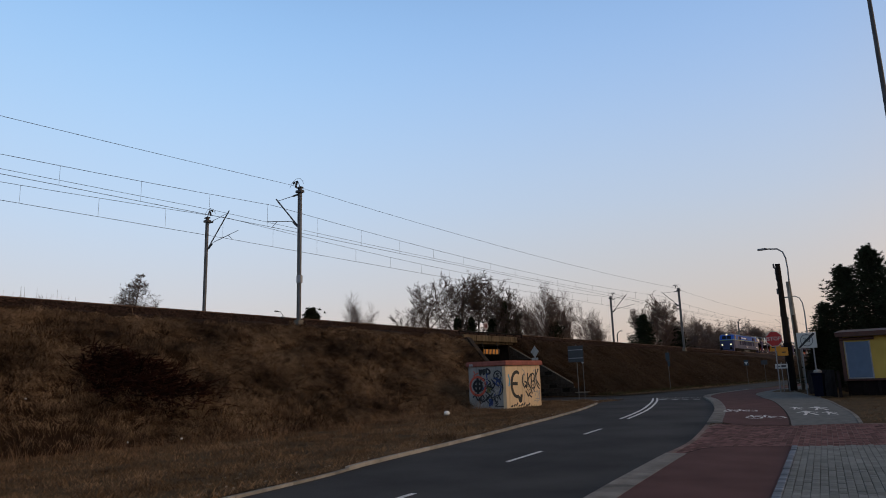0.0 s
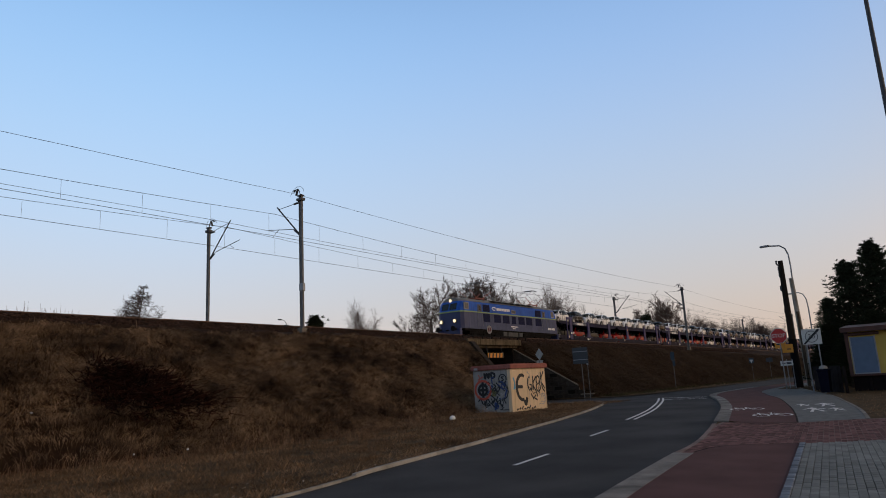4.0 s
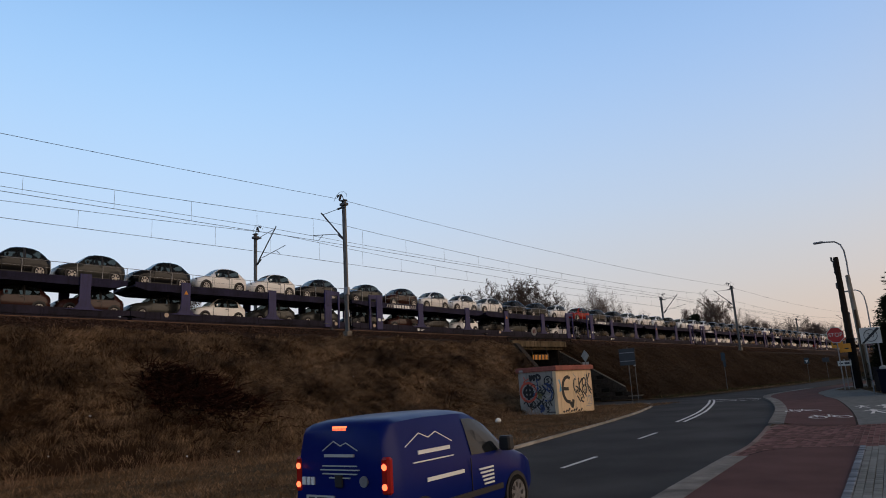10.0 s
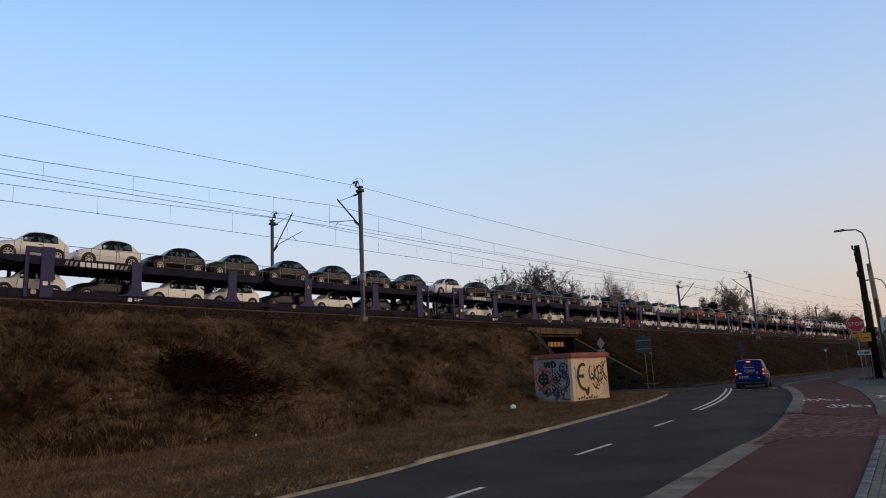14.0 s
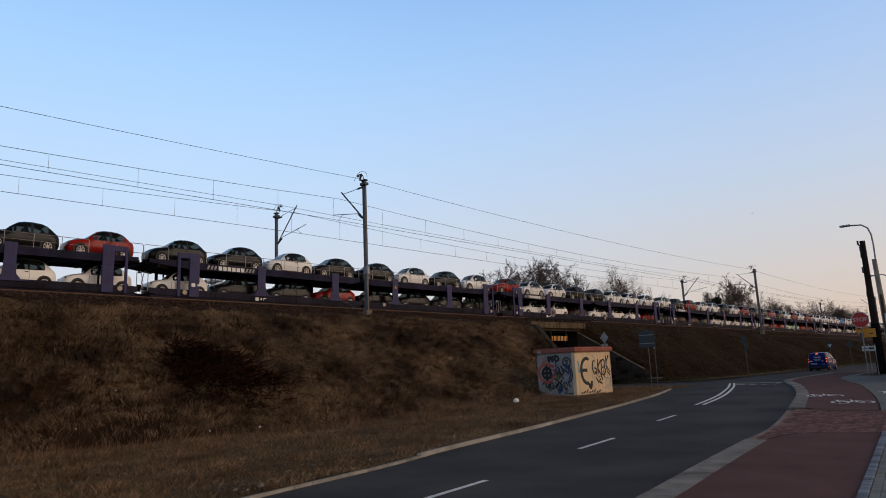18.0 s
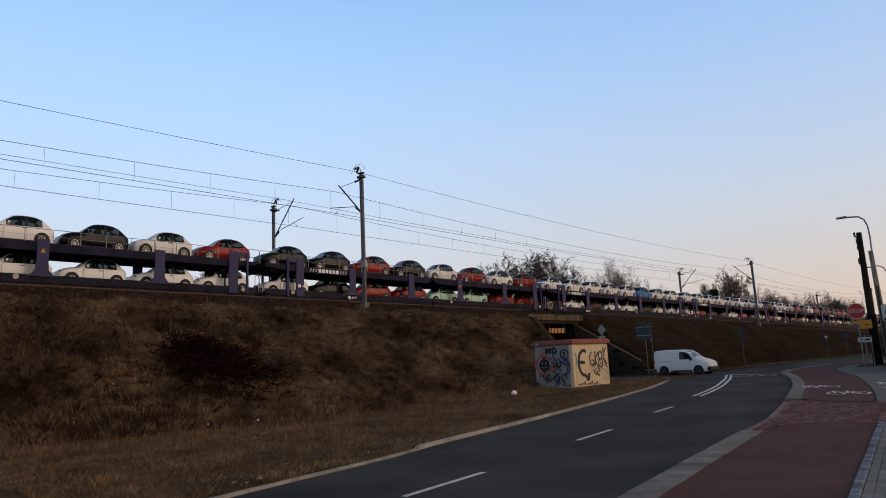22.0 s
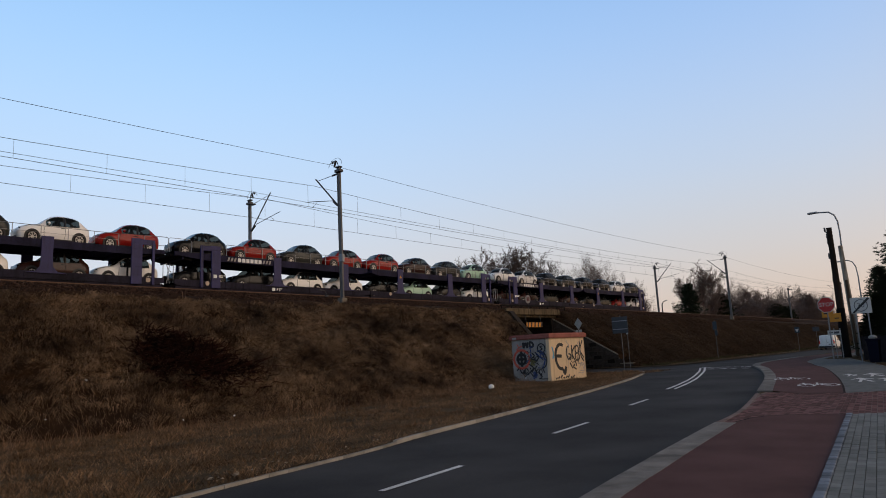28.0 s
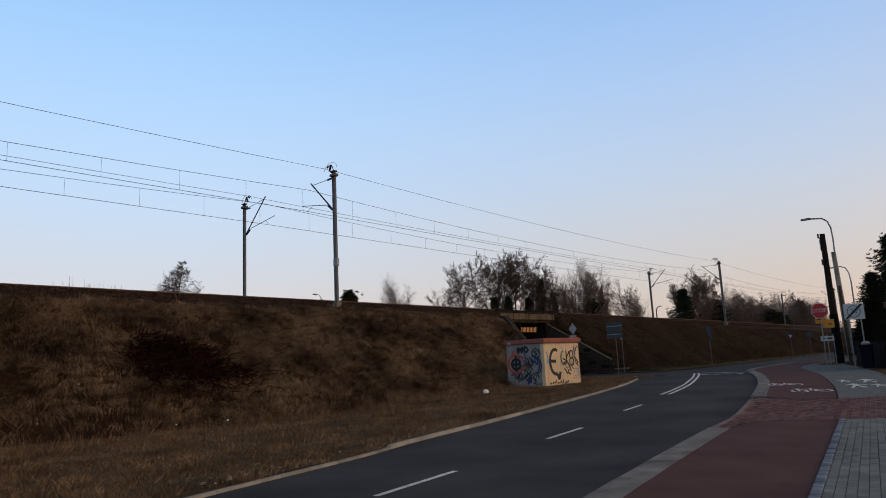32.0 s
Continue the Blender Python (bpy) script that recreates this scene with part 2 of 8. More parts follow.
M = {
    "ground": mat("dry_soil_and_grass", (0.035, 0.026, 0.016), 0.95, color2=(0.075, 0.055, 0.034), scale=0.35, grain=6, bump=0.6),
    "bank": mat("dry_bank_turf", (0.016, 0.0085, 0.0045), 0.95, color2=(0.042, 0.023, 0.012), scale=0.5, grain=4, bump=1.0),
    "verge": mat("dry_verge_turf", (0.030, 0.019, 0.008), 0.95, color2=(0.115, 0.074, 0.036), scale=1.6, grain=16, bump=0.8),
    "asphalt": mat("worn_asphalt", (0.049, 0.045, 0.043), 0.85, vary=0.45, scale=0.4, grain=40, bump=0.25, spec=0.3),
    "kerb": mat("concrete_kerb", (0.185, 0.168, 0.15), 0.9, vary=0.42, scale=2, grain=50, bump=0.2, island=0.18),
    "kerbpale": mat("bleached_concrete_kerb", (0.27, 0.25, 0.22), 0.9, vary=0.35, scale=2, grain=50, bump=0.2, island=0.2),
    "redpath": mat("red_asphalt", (0.108, 0.055, 0.050), 0.9, vary=0.25, scale=1, grain=120, bump=0.2, spec=0.2),
    "brick": mat("red_paving_brick", (0.145, 0.075, 0.068), 0.9, vary=0.3, scale=3, grain=60, bump=0.2, island=0.42, spec=0.2),
    "paver": mat("grey_paver", (0.168, 0.172, 0.162), 0.92, vary=0.2, scale=2, grain=60, bump=0.2, objrand=0.15, island=0.15, spec=0.2),
    "sandjoint": mat("pale_sand_joint", (0.19, 0.13, 0.115), 0.95, vary=0.4, scale=1.5),
    "darkjoint": mat("dirt_filled_joint", (0.030, 0.022, 0.018), 0.95, vary=0.4, scale=6),
    "joint": mat("sand_joint", (0.075, 0.072, 0.068), 0.95, vary=0.3),
    "paint": mat("road_paint", (0.62, 0.60, 0.56), 0.8, vary=0.3, scale=5, grain=40),
    "ballast": mat("brown_ballast", (0.012, 0.0075, 0.0056), 0.95, color2=(0.032, 0.0195, 0.0148), scale=3, grain=14, bump=1.0),
    "gravel": mat("ballast_stone", (0.046, 0.027, 0.019), 0.9, vary=0.4, scale=2, grain=10, island=0.7),
    "rail": mat("rusty_rail", (0.10, 0.055, 0.035), 0.6, 0.4, vary=0.3),
    "sleeper": mat("concrete_sleeper", (0.16, 0.14, 0.12), 0.9, vary=0.3),
    "steel": mat("galvanised_steel", (0.22, 0.225, 0.24), 0.55, 0.5, vary=0.2, scale=1.5, grain=30),
    "darksteel": mat("dark_steel", (0.05, 0.05, 0.055), 0.6, 0.3, vary=0.3),
    "wire": mat("weathered_copper_wire", (0.05, 0.048, 0.05), 0.6, 0.3),
    "concrete": mat("stained_concrete", (0.26, 0.23, 0.19), 0.9, vary=0.4, scale=1.2, grain=20, bump=0.3, streak=0.5),
    "beam": mat("yellow_stained_concrete", (0.110, 0.084, 0.053), 0.9, vary=0.55, scale=1.5, grain=14, bump=0.3, streak=0.7),
    "mortar": mat("grey_mortar", (0.040, 0.033, 0.027), 0.95, vary=0.4, scale=3, grain=20, bump=0.4),
    "masonry": mat("dark_stone", (0.024, 0.0195, 0.016), 0.9, vary=0.5, scale=2, grain=14, bump=0.8, objrand=0.6),
    "cream": mat("cream_paint", (0.62, 0.46, 0.29), 0.8, vary=0.12, scale=1.5, grain=30, streak=0.25),
    "greywall": mat("grey_painted_wall", (0.262, 0.247, 0.232), 0.85, vary=0.2, scale=1.5, grain=30, streak=0.3),
    "redroof": mat("faded_red_trim", (0.24, 0.075, 0.055), 0.8, vary=0.25, streak=0.2),
    "black": mat("black_paint", (0.012, 0.012, 0.013), 0.6, vary=0.2),
    "navy": mat("dark_blue_wagon_paint", (0.026, 0.024, 0.092), 0.55, spec=0.25, vary=0.35, scale=1.2, grain=12, streak=0.45),
    "deckgrime": mat("grimy_navy_deck", (0.015, 0.014, 0.036), 0.75, vary=0.6, scale=1.2, grain=9, streak=0.5, spec=0.15),
    "sillnavy": mat("grimy_navy_sill", (0.015, 0.013, 0.024), 0.75, vary=0.6, scale=0.9, grain=8, streak=0.5, spec=0.15),
    "maststeel": mat("dull_mast_steel", (0.125, 0.12, 0.118), 0.7, 0.2, vary=0.3, scale=1.5, grain=20, streak=0.3),
    "loconavy": mat("dark_blue_nose_paint", (0.012, 0.022, 0.085), 0.5, vary=0.25, scale=1, grain=14),
    # white dimmed in its colour, as these faces are turned from the light
    "signwhite": mat("shaded_white", (0.44, 0.44, 0.42), 0.6, vary=0.1),
    # darker copy of the bank grass: the far bank's shade is in its colour
    "farbankgrass": mat("shaded_dry_grass", (0.038, 0.0235, 0.014), 0.95, color2=(0.092, 0.061, 0.037), scale=0.22, grain=1.2, island=0.2, spec=0.1),
    "wagondark": mat("grimy_underframe", (0.013, 0.012, 0.012), 0.85, vary=0.4, scale=2, grain=14),
    "carpaint": mat("car_paint", (1, 1, 1), 0.2, 0.0, vary=0.03, spec=0.17, obcolor=True),
    "glass": mat("dark_tinted_glass", (0.010, 0.012, 0.014), 0.06, spec=0.35, vary=0.1),
    "rubber": mat("tyre_rubber", (0.012, 0.012, 0.012), 0.85, vary=0.2),
    "alloy": mat("silver_wheel_trim", (0.50, 0.46, 0.42), 0.45, 0.0, vary=0.15),
    "hubgrey": mat("dull_grey_hub", (0.13, 0.13, 0.135), 0.5, vary=0.2),
    "lampglass": mat("headlight_glass", (0.45, 0.47, 0.5), 0.15, vary=0.1),
    "roundel": mat("pale_round_plate", (0.42, 0.33, 0.26), 0.6, vary=0.15),
    "yellow": mat("yellow_sign_paint", (0.55, 0.22, 0.015), 0.6, vary=0.12),
    "locogrey": mat("loco_grey_paint", (0.066, 0.077, 0.135), 0.6, spec=0.15, vary=0.25, scale=1, grain=14, streak=0.35),
    "locoblue": mat("loco_blue_paint", (0.022, 0.092, 0.40), 0.6, spec=0.15, vary=0.2, scale=1, grain=14, streak=0.3),
    "lococap": mat("loco_roof_grime", (0.15, 0.15, 0.14), 0.8, vary=0.35, scale=1.5, grain=12),
    "limestripe": mat("yellow_green_stripe", (0.22, 0.32, 0.075), 0.5, vary=0.15),
    "grille": mat("navy_louvre", (0.007, 0.010, 0.040), 0.8, vary=0.3, spec=0.15),
    # grey base colour puts part of the reflection into these panes
    "palewindow": mat("reflection_grey_window", (0.075, 0.085, 0.09), 0.12, vary=0.15, spec=0.4),
    "grimecase": mat("grey_equipment_case", (0.06, 0.06, 0.058), 0.8, vary=0.3),
    "panred": mat("red_oxide_paint", (0.20, 0.06, 0.045), 0.7, vary=0.25),
    "glow": mat("lit_headlight", (0.9, 0.8, 0.6), 0.3, emit=(1.0, 0.76, 0.42), strength=1.3),
    "tail": mat("lit_tail_lamp", (0.5, 0.02, 0.01), 0.3, emit=(1.0, 0.13, 0.05), strength=3.2),
    "taildim": mat("dim_tail_lamp", (0.35, 0.02, 0.012), 0.3, emit=(1.0, 0.06, 0.03), strength=0.6),
    "tailoff": mat("red_lamp_glass", (0.30, 0.012, 0.01), 0.2, vary=0.1),
    "vanblue": mat("deep_blue_van_paint", (0.003, 0.010, 0.105), 0.30, spec=0.08, vary=0.06),
    "plastic": mat("black_plastic", (0.014, 0.014, 0.016), 0.55, vary=0.15),
    "sleeve": mat("tarred_sleeve", (0.007, 0.007, 0.0075), 0.9, vary=0.3),
    "stakewood": mat("bleached_stake_wood", (0.075, 0.058, 0.042), 0.9, vary=0.35, scale=2, grain=30, stretch=(1, 1, 0.1), bump=0.3),
    "polewood": mat("weathered_pole_wood", (0.021, 0.016, 0.013), 0.9, vary=0.35, scale=2, grain=30, stretch=(1, 1, 0.1), bump=0.4),
    "signred": mat("sign_red", (0.36, 0.014, 0.012), 0.5, vary=0.1),
    "signback": mat("grey_sign_back", (0.042, 0.045, 0.050), 0.6, 0.2, vary=0.15),
    "signpale": mat("pale_grey_sign_back", (0.30, 0.29, 0.27), 0.5, 0.2, vary=0.2),
    "signblue": mat("pale_blue_sign", (0.026, 0.042, 0.056), 0.6, vary=0.2),
    "grey": mat("dark_grey_print", (0.08, 0.08, 0.085), 0.6, vary=0.1),
    "tagblue": mat("pale_blue_spray", (0.10, 0.32, 0.52), 0.8),
    "taggrey": mat("grey_spray", (0.30, 0.28, 0.27), 0.8),
    "tagred": mat("red_spray", (0.45, 0.08, 0.05), 0.8),
    "tagolive": mat("olive_spray", (0.14, 0.13, 0.05), 0.8),
    "tagnavy": mat("navy_spray", (0.03, 0.05, 0.15), 0.8),
    "hutyellow": mat("yellow_render", (0.40, 0.28, 0.07), 0.85, vary=0.15, scale=1, grain=30),
    "hutbrown": mat("brown_wood_trim", (0.055, 0.021, 0.014), 0.7, vary=0.3),
    "shutblue": mat("pale_blue_shutter", (0.072, 0.111, 0.174), 0.6, vary=0.12),
    # for the fence boards, and for the shade imitated under the hut
    "fencewood": mat("dark_boards_and_shade", (0.013, 0.010, 0.010), 0.88, vary=0.35, objrand=0.3),
    "binblue": mat("dark_blue_plastic", (0.004, 0.005, 0.012), 0.86, vary=0.15),
    "bark": mat("dark_bark", (0.055, 0.042, 0.034), 0.95, vary=0.3),
    "twigs": mat("dark_twigs", (0.070, 0.052, 0.044), 0.95, vary=0.25),
    "birchbark": mat("pale_birch_bark", (0.26, 0.23, 0.21), 0.9, color2=(0.06, 0.05, 0.045), scale=4),
    "palertwigs": mat("reddish_twigs", (0.11, 0.078, 0.066), 0.95, vary=0.25),
    # twig colour paled to imitate distance haze at the wood edge
    "hazetwigs": mat("haze_paled_twigs", (0.15, 0.115, 0.10), 0.95, vary=0.25),
    "needles": mat("dark_needles", (0.024, 0.029, 0.016), 0.95, vary=0.4, scale=1.0, island=0.4),
    "bramble": mat("dark_bramble", (0.026, 0.010, 0.0065), 0.95, vary=0.4, island=0.8),
    "olivegrass": mat("olive_winter_grass", (0.035, 0.031, 0.014), 0.95, color2=(0.085, 0.072, 0.036), scale=0.5, grain=3.0, island=0.4, spec=0.1),
    "bankgrass": mat("brown_dry_grass", (0.022, 0.0125, 0.0075), 0.95, color2=(0.28, 0.175, 0.098), scale=0.42, grain=2.4, island=0.8, spec=0.1, span=(0.54, 0.93)),
    "vergegrass": mat("straw_grass", (0.062, 0.038, 0.021), 0.95, color2=(0.27, 0.170, 0.098), scale=0.5, grain=2.5, island=0.6, spec=0.1),
    "redstalk": mat("reddish_dry_stalk", (0.085, 0.050, 0.030), 0.95, color2=(0.235, 0.142, 0.086), scale=0.6, grain=3, island=0.5),
    "deadleaf": mat("fallen_leaf", (0.20, 0.15, 0.10), 0.8, vary=0.2, island=0.7),
    "sett": mat("blue_white_granite", (0.17, 0.19, 0.22), 0.9, vary=0.3, objrand=0.3),
    "paverfar": mat("grey_paving_far", (0.15, 0.15, 0.142), 0.92, vary=0.25, scale=3, grain=9, bump=0.2, spec=0.2),
    "coping": mat("worn_coping", (0.15, 0.13, 0.105), 0.9, vary=0.45, scale=2, grain=20, bump=0.3),
    "brickedge": mat("red_edge_kerb", (0.19, 0.14, 0.125), 0.9, vary=0.25, island=0.2),
    "white": mat("white_paint", (0.72, 0.72, 0.70), 0.5, vary=0.08, scale=1, grain=20),
}


def window_glass(name, tint, gloss):
    """Clear car glass: partly tinted view through, partly a glossy dark pane."""
    m = bpy.data.materials.new(name)
    m.use_nodes = True
    n, l = m.node_tree.nodes, m.node_tree.links
    b = n["Principled BSDF"]
    b.inputs["Base Color"].default_value = (0.008, 0.010, 0.011, 1)
    b.inputs["Roughness"].default_value, b.inputs["Specular IOR Level"].default_value = 0.05, 0.6
    t = n.new("ShaderNodeBsdfTransparent"); t.inputs["Color"].default_value = (*tint, 1)
    mx = n.new("ShaderNodeMixShader"); mx.inputs[0].default_value = gloss
    l.new(t.outputs[0], mx.inputs[1]); l.new(b.outputs[0], mx.inputs[2])
    l.new(mx.outputs[0], n["Material Output"].inputs["Surface"])
    return m


M["carglass"] = window_glass("clear_car_glass", (0.62, 0.68, 0.66), 0.62)


# ---- mesh building ----
class Mesh:
    """Collects corners and faces for one mesh; material slot by number."""

    def __init__(self):
        self.v, self.f, self.m = [], [], []

    def add(self, verts, faces, slot=0):
        k = len(self.v)
        self.v.extend(tuple(p) for p in verts)
        self.f.extend(tuple(i + k for i in f) for f in faces)
        self.m.extend([slot] * len(faces))
        return self

    def box(self, x0, x1, y0, y1, z0, z1, b=0.0, slot=0, m=None):
        """A box; b rounds off its edges."""
        if b <= 0:
            v = [(x, y, z) for z in (z0, z1) for x, y in ((x0, y0), (x1, y0), (x1, y1), (x0, y1))]
            f = [(3, 2, 1, 0), (4, 5, 6, 7), (0, 1, 5, 4), (1, 2, 6, 5), (2, 3, 7, 6), (3, 0, 4, 7)]
        else:
            v, f = [], []
            cs = [(x0, y0, 1, 1), (x1, y0, -1, 1), (x1, y1, -1, -1), (x0, y1, 1, -1)]

            def ring(z, inset):
                r = []
                for i, (x, y, sx, sy) in enumerate(cs):
                    a, c = (x + sx * inset, y + sy * (b + inset)), (x + sx * (b + inset), y + sy * inset)
                    for p in ((a, c) if i % 2 == 0 else (c, a)):
                        r.append((p[0], p[1], z))
                return r
            rings = [ring(z0, b * 0.6), ring(z0 + b, 0), ring(z1 - b, 0), ring(z1, b * 0.6)]
            for r in rings:
                v.extend(r)
            for j in range(3):
                for i in range(8):
                    f.append((j * 8 + i, j * 8 + (i + 1) % 8, j * 8 + 8 + (i + 1) % 8, j * 8 + 8 + i))
            f.append(tuple(reversed(range(8)))); f.append(tuple(range(24, 32)))
        if m is not None:
            v = [m @ Vector(p) for p in v]
        return self.add(v, f, slot)

    def tube(self, pts, r, n=8, slot=0, caps=True):
        """A round bar through pts; r one radius, or one for each."""
        pts = [Vector(p) for p in pts]
        rs = r if isinstance(r, (list, tuple)) else [r] * len(pts)
        v, f = [], []
        ref = None
        for i, p in enumerate(pts):
            d = (pts[min(i + 1, len(pts) - 1)] - pts[max(i - 1, 0)]).normalized()
            if ref is None:
                ref = d.orthogonal().normalized()
            ref = (ref - d * ref.dot(d)).normalized()
            o = d.cross(ref)
            for k in range(n):
                a = 2 * math.pi * k / n
                v.append(p + rs[i] * (math.cos(a) * ref + math.sin(a) * o))
        for i in range(len(pts) - 1):
            for k in range(n):
                f.append((i * n + k, i * n + (k + 1) % n, (i + 1) * n + (k + 1) % n, (i + 1) * n + k))
        if caps:
            f.append(tuple(reversed(range(n)))); f.append(tuple(range((len(pts) - 1) * n, len(pts) * n)))
        return self.add(v, f, slot)

    def prism(self, poly, lift, z=None, slot=0):
        """An outline in 3D, closed, pulled along the vector lift."""
        n = len(poly)
        lift = Vector(lift)
        v = [Vector(p) for p in poly] + [Vector(p) + lift for p in poly]
        f = [tuple(reversed(range(n))), tuple(range(n, 2 * n))]
        f += [(i, (i + 1) % n, n + (i + 1) % n, n + i) for i in range(n)]
        return self.add(v, f, slot)

    def loft(self, rings, closed=True, ends=True, slot=0):
        n = len(rings[0])
        v = [p for r in rings for p in r]
        f = []
        for i in range(len(rings) - 1):
            for k in range(n if closed else n - 1):
                f.append((i * n + k, i * n + (k + 1) % n, (i + 1) * n + (k + 1) % n, (i + 1) * n + k))
        if ends and closed:
            f.append(tuple(reversed(range(n)))); f.append(tuple(range((len(rings) - 1) * n, len(rings) * n)))
        return self.add(v, f, slot)

    def disc(self, c, r, axis="y", depth=0.02, n=16, slot=0):
        c = Vector(c)
        d = {"x": Vector((depth, 0, 0)), "y": Vector((0, depth, 0)), "z": Vector((0, 0, depth))}[axis]
        return self.tube([c, c + d], r, n, slot)

    def data(self, name, mats, smooth=0.0):
        me = bpy.data.meshes.new(name)
        me.from_pydata([tuple(p) for p in self.v], [], self.f)
        for x in (mats if isinstance(mats, (list, tuple)) else [mats]):
            me.materials.append(x)
        if any(self.m):
            me.polygons.foreach_set("material_index", self.m)
        me.update()
        bm = bmesh.new()
        bm.from_mesh(me)
        bmesh.ops.recalc_face_normals(bm, faces=bm.faces)
        bm.to_mesh(me)
        bm.free()
        if smooth:
            me.polygons.foreach_set("use_smooth", [True] * len(me.polygons))
            me.set_sharp_from_angle(angle=radians(smooth))
        return me


def part(name, mesh, material, parent=None, label="", smooth=0.0, at=None):
    """One mesh object, under a thing or part where a parent is given."""
    data = mesh if isinstance(mesh, bpy.types.Mesh) else mesh.data(name, material, smooth)
    ob = new(name, data)
    if parent is not None:
        ob.parent = parent
    if at is not None:
        ob.matrix_basis = at
    if label:
        ob["label"] = label
    return ob


def thing(name, label, category, m=None, group="", kind=""):
    ob = new(name)
    ob.empty_display_size = 0.2
    if m is not None:
        ob.matrix_basis = m
    return tagged(ob, label, category, group, kind)


def curve(pts, step=1.0):
    """A smooth line through points of the plan."""
    p = [Vector(q) for q in pts]
    p = [2 * p[0] - p[1]] + p + [2 * p[-1] - p[-2]]
    out = []
    for i in range(1, len(p) - 2):
        n = max(2, int((p[i + 1] - p[i]).length / step))
        for k in range(n):
            t = k / n
            a, b, c, d = p[i - 1:i + 3]
            out.append(0.5 * (2 * b + (c - a) * t + (2 * a - 5 * b + 4 * c - d) * t * t + (3 * b - a - 3 * c + d) * t ** 3))
    return out + [p[-2]]


def dip(x):
    """How far the road lies below its level at the junction, fitted to the camera's view: it climbs gently away from
    the near end.
    """
    s = max(0.0, min(1.0, (x - 2) / 31))
    return -0.42 * (1 - s * s * (3 - 2 * s))


EYE_Z = 1.6


def lie(p, share=1.0):
    """A point of the flat plan, moved along its sight line from the eye to fit the camera's view of the climbing
    ground.
    """
    k = 1 - dip(p[0]) / EYE_Z * share
    return Vector((p[0] * k, p[1] * k, EYE_Z + (p[2] - EYE_Z) * k))


def road_z(x):
    """Height of the road at an x already moved by lie()."""
    q = x
    for _ in range(12):
        q = x / (1 - dip(q) / EYE_Z)
    return dip(q)


def lay(mesh):
    mesh.v = [lie(q) for q in mesh.v]
    return mesh


def sheet(name, outline, z, material):
    """A flat area of the plan with this outline, laid on the ground."""
    bm = bmesh.new()
    vs = [bm.verts.new((p[0], p[1], z)) for p in outline]
    bm.faces.new(vs)
    bmesh.ops.triangulate(bm, faces=bm.faces)
    for k in range(58):
        bmesh.ops.bisect_plane(bm, geom=bm.verts[:] + bm.edges[:] + bm.faces[:], plane_co=(1 + k * 0.6, 0, 0), plane_no=(1, 0, 0))
    for q in bm.verts:
        q.co = lie(q.co)
    bm.normal_update()
    for f in bm.faces:
        if f.normal.z < 0:
            f.normal_flip()
    me = bpy.data.meshes.new(name)
    bm.to_mesh(me)
    bm.free()
    me.materials.append(material)
    return tagged(new(name, me), kind="structure")


def rail_z(x):
    """Height of the rail heads: the line falls gently."""
    return 5.85 - 0.008 * x


NEAR_Y, FAR_Y = 33.5, 38.2

# ---- ground, roads, pavements ----
KERB_L = curve([(-90, -14, 0), (-40, -3.0, 0), (-10, 4.75, 0), (0, 7.3, 0), (5.0, 8.53, 0), (6.2, 8.79, 0), (7.48, 9.05, 0), (8.66, 9.35, 0), (9.8, 9.73, 0), (11.77, 10.22, 0), (14.91, 10.98, 0), (20.16, 12.4, 0), (23.69, 13.35, 0), (29.76, 15.17, 0), (34.6, 16.87, 0), (36.0, 17.4, 0)], 1.0)
NOSE = curve([(36.0, 17.4, 0), (38.6, 18.55, 0), (39.9, 19.8, 0), (39.5, 21.2, 0), (38.9, 24.0, 0), (40.5, 28.0, 0), (41.4, 31.0, 0), (41.5, 42.0, 0), (41.5, 70, 0)], 0.7)
SIDE_R = curve([(46.8, 70, 0), (46.8, 42.0, 0), (46.85, 31.0, 0), (47.4, 26.0, 0), (47.6, 22.9, 0), (50.2, 21.3, 0), (54.6, 21.0, 0), (61.5, 21.0, 0), (72, 21.0, 0), (97, 21.8, 0), (160, 23.5, 0), (300, 26, 0)], 1.0)
MAIN_R = curve([(300, 20, 0), (160, 17.8, 0), (97, 16.3, 0), (70, 15.7, 0), (55, 15.4, 0), (48, 14.9, 0), (43.4, 13.85, 0), (38.4, 11.92, 0), (32.0, 9.78, 0), (27.93, 8.56, 0), (22.78, 7.18, 0), (19.6, 6.34, 0), (16.03, 5.48, 0), (14.32, 5.17, 0), (13.26, 5.05, 0), (10.89, 4.67, 0), (9.26, 4.4, 0), (7.96, 4.17, 0), (6.6, 3.93, 0), (2, 2.95, 0), (-10, -0.2, 0), (-40, -8.6, 0), (-90, -20, 0)], 1.0)
ground = sheet("ground", [(-900, -900), (1800, -900), (1800, 1800), (-900, 1800)], -0.03, M["ground"])
tagged(ground, "flat dry grassland reaching to the horizon", "ground", kind="structure")
road = sheet("road", KERB_L + NOSE[1:] + SIDE_R + MAIN_R, 0.0, M["asphalt"])
tagged(road, "worn dark asphalt road with a side road joining", "road", kind="structure")


def offset(line, d):
    """The line moved sideways, to its left for d > 0."""
    out = []
    for i, p in enumerate(line):
        t = (line[min(i + 1, len(line) - 1)] - line[max(i - 1, 0)])
        n = Vector((-t.y, t.x, 0)).normalized()
        out.append(p + n * d)
    return out


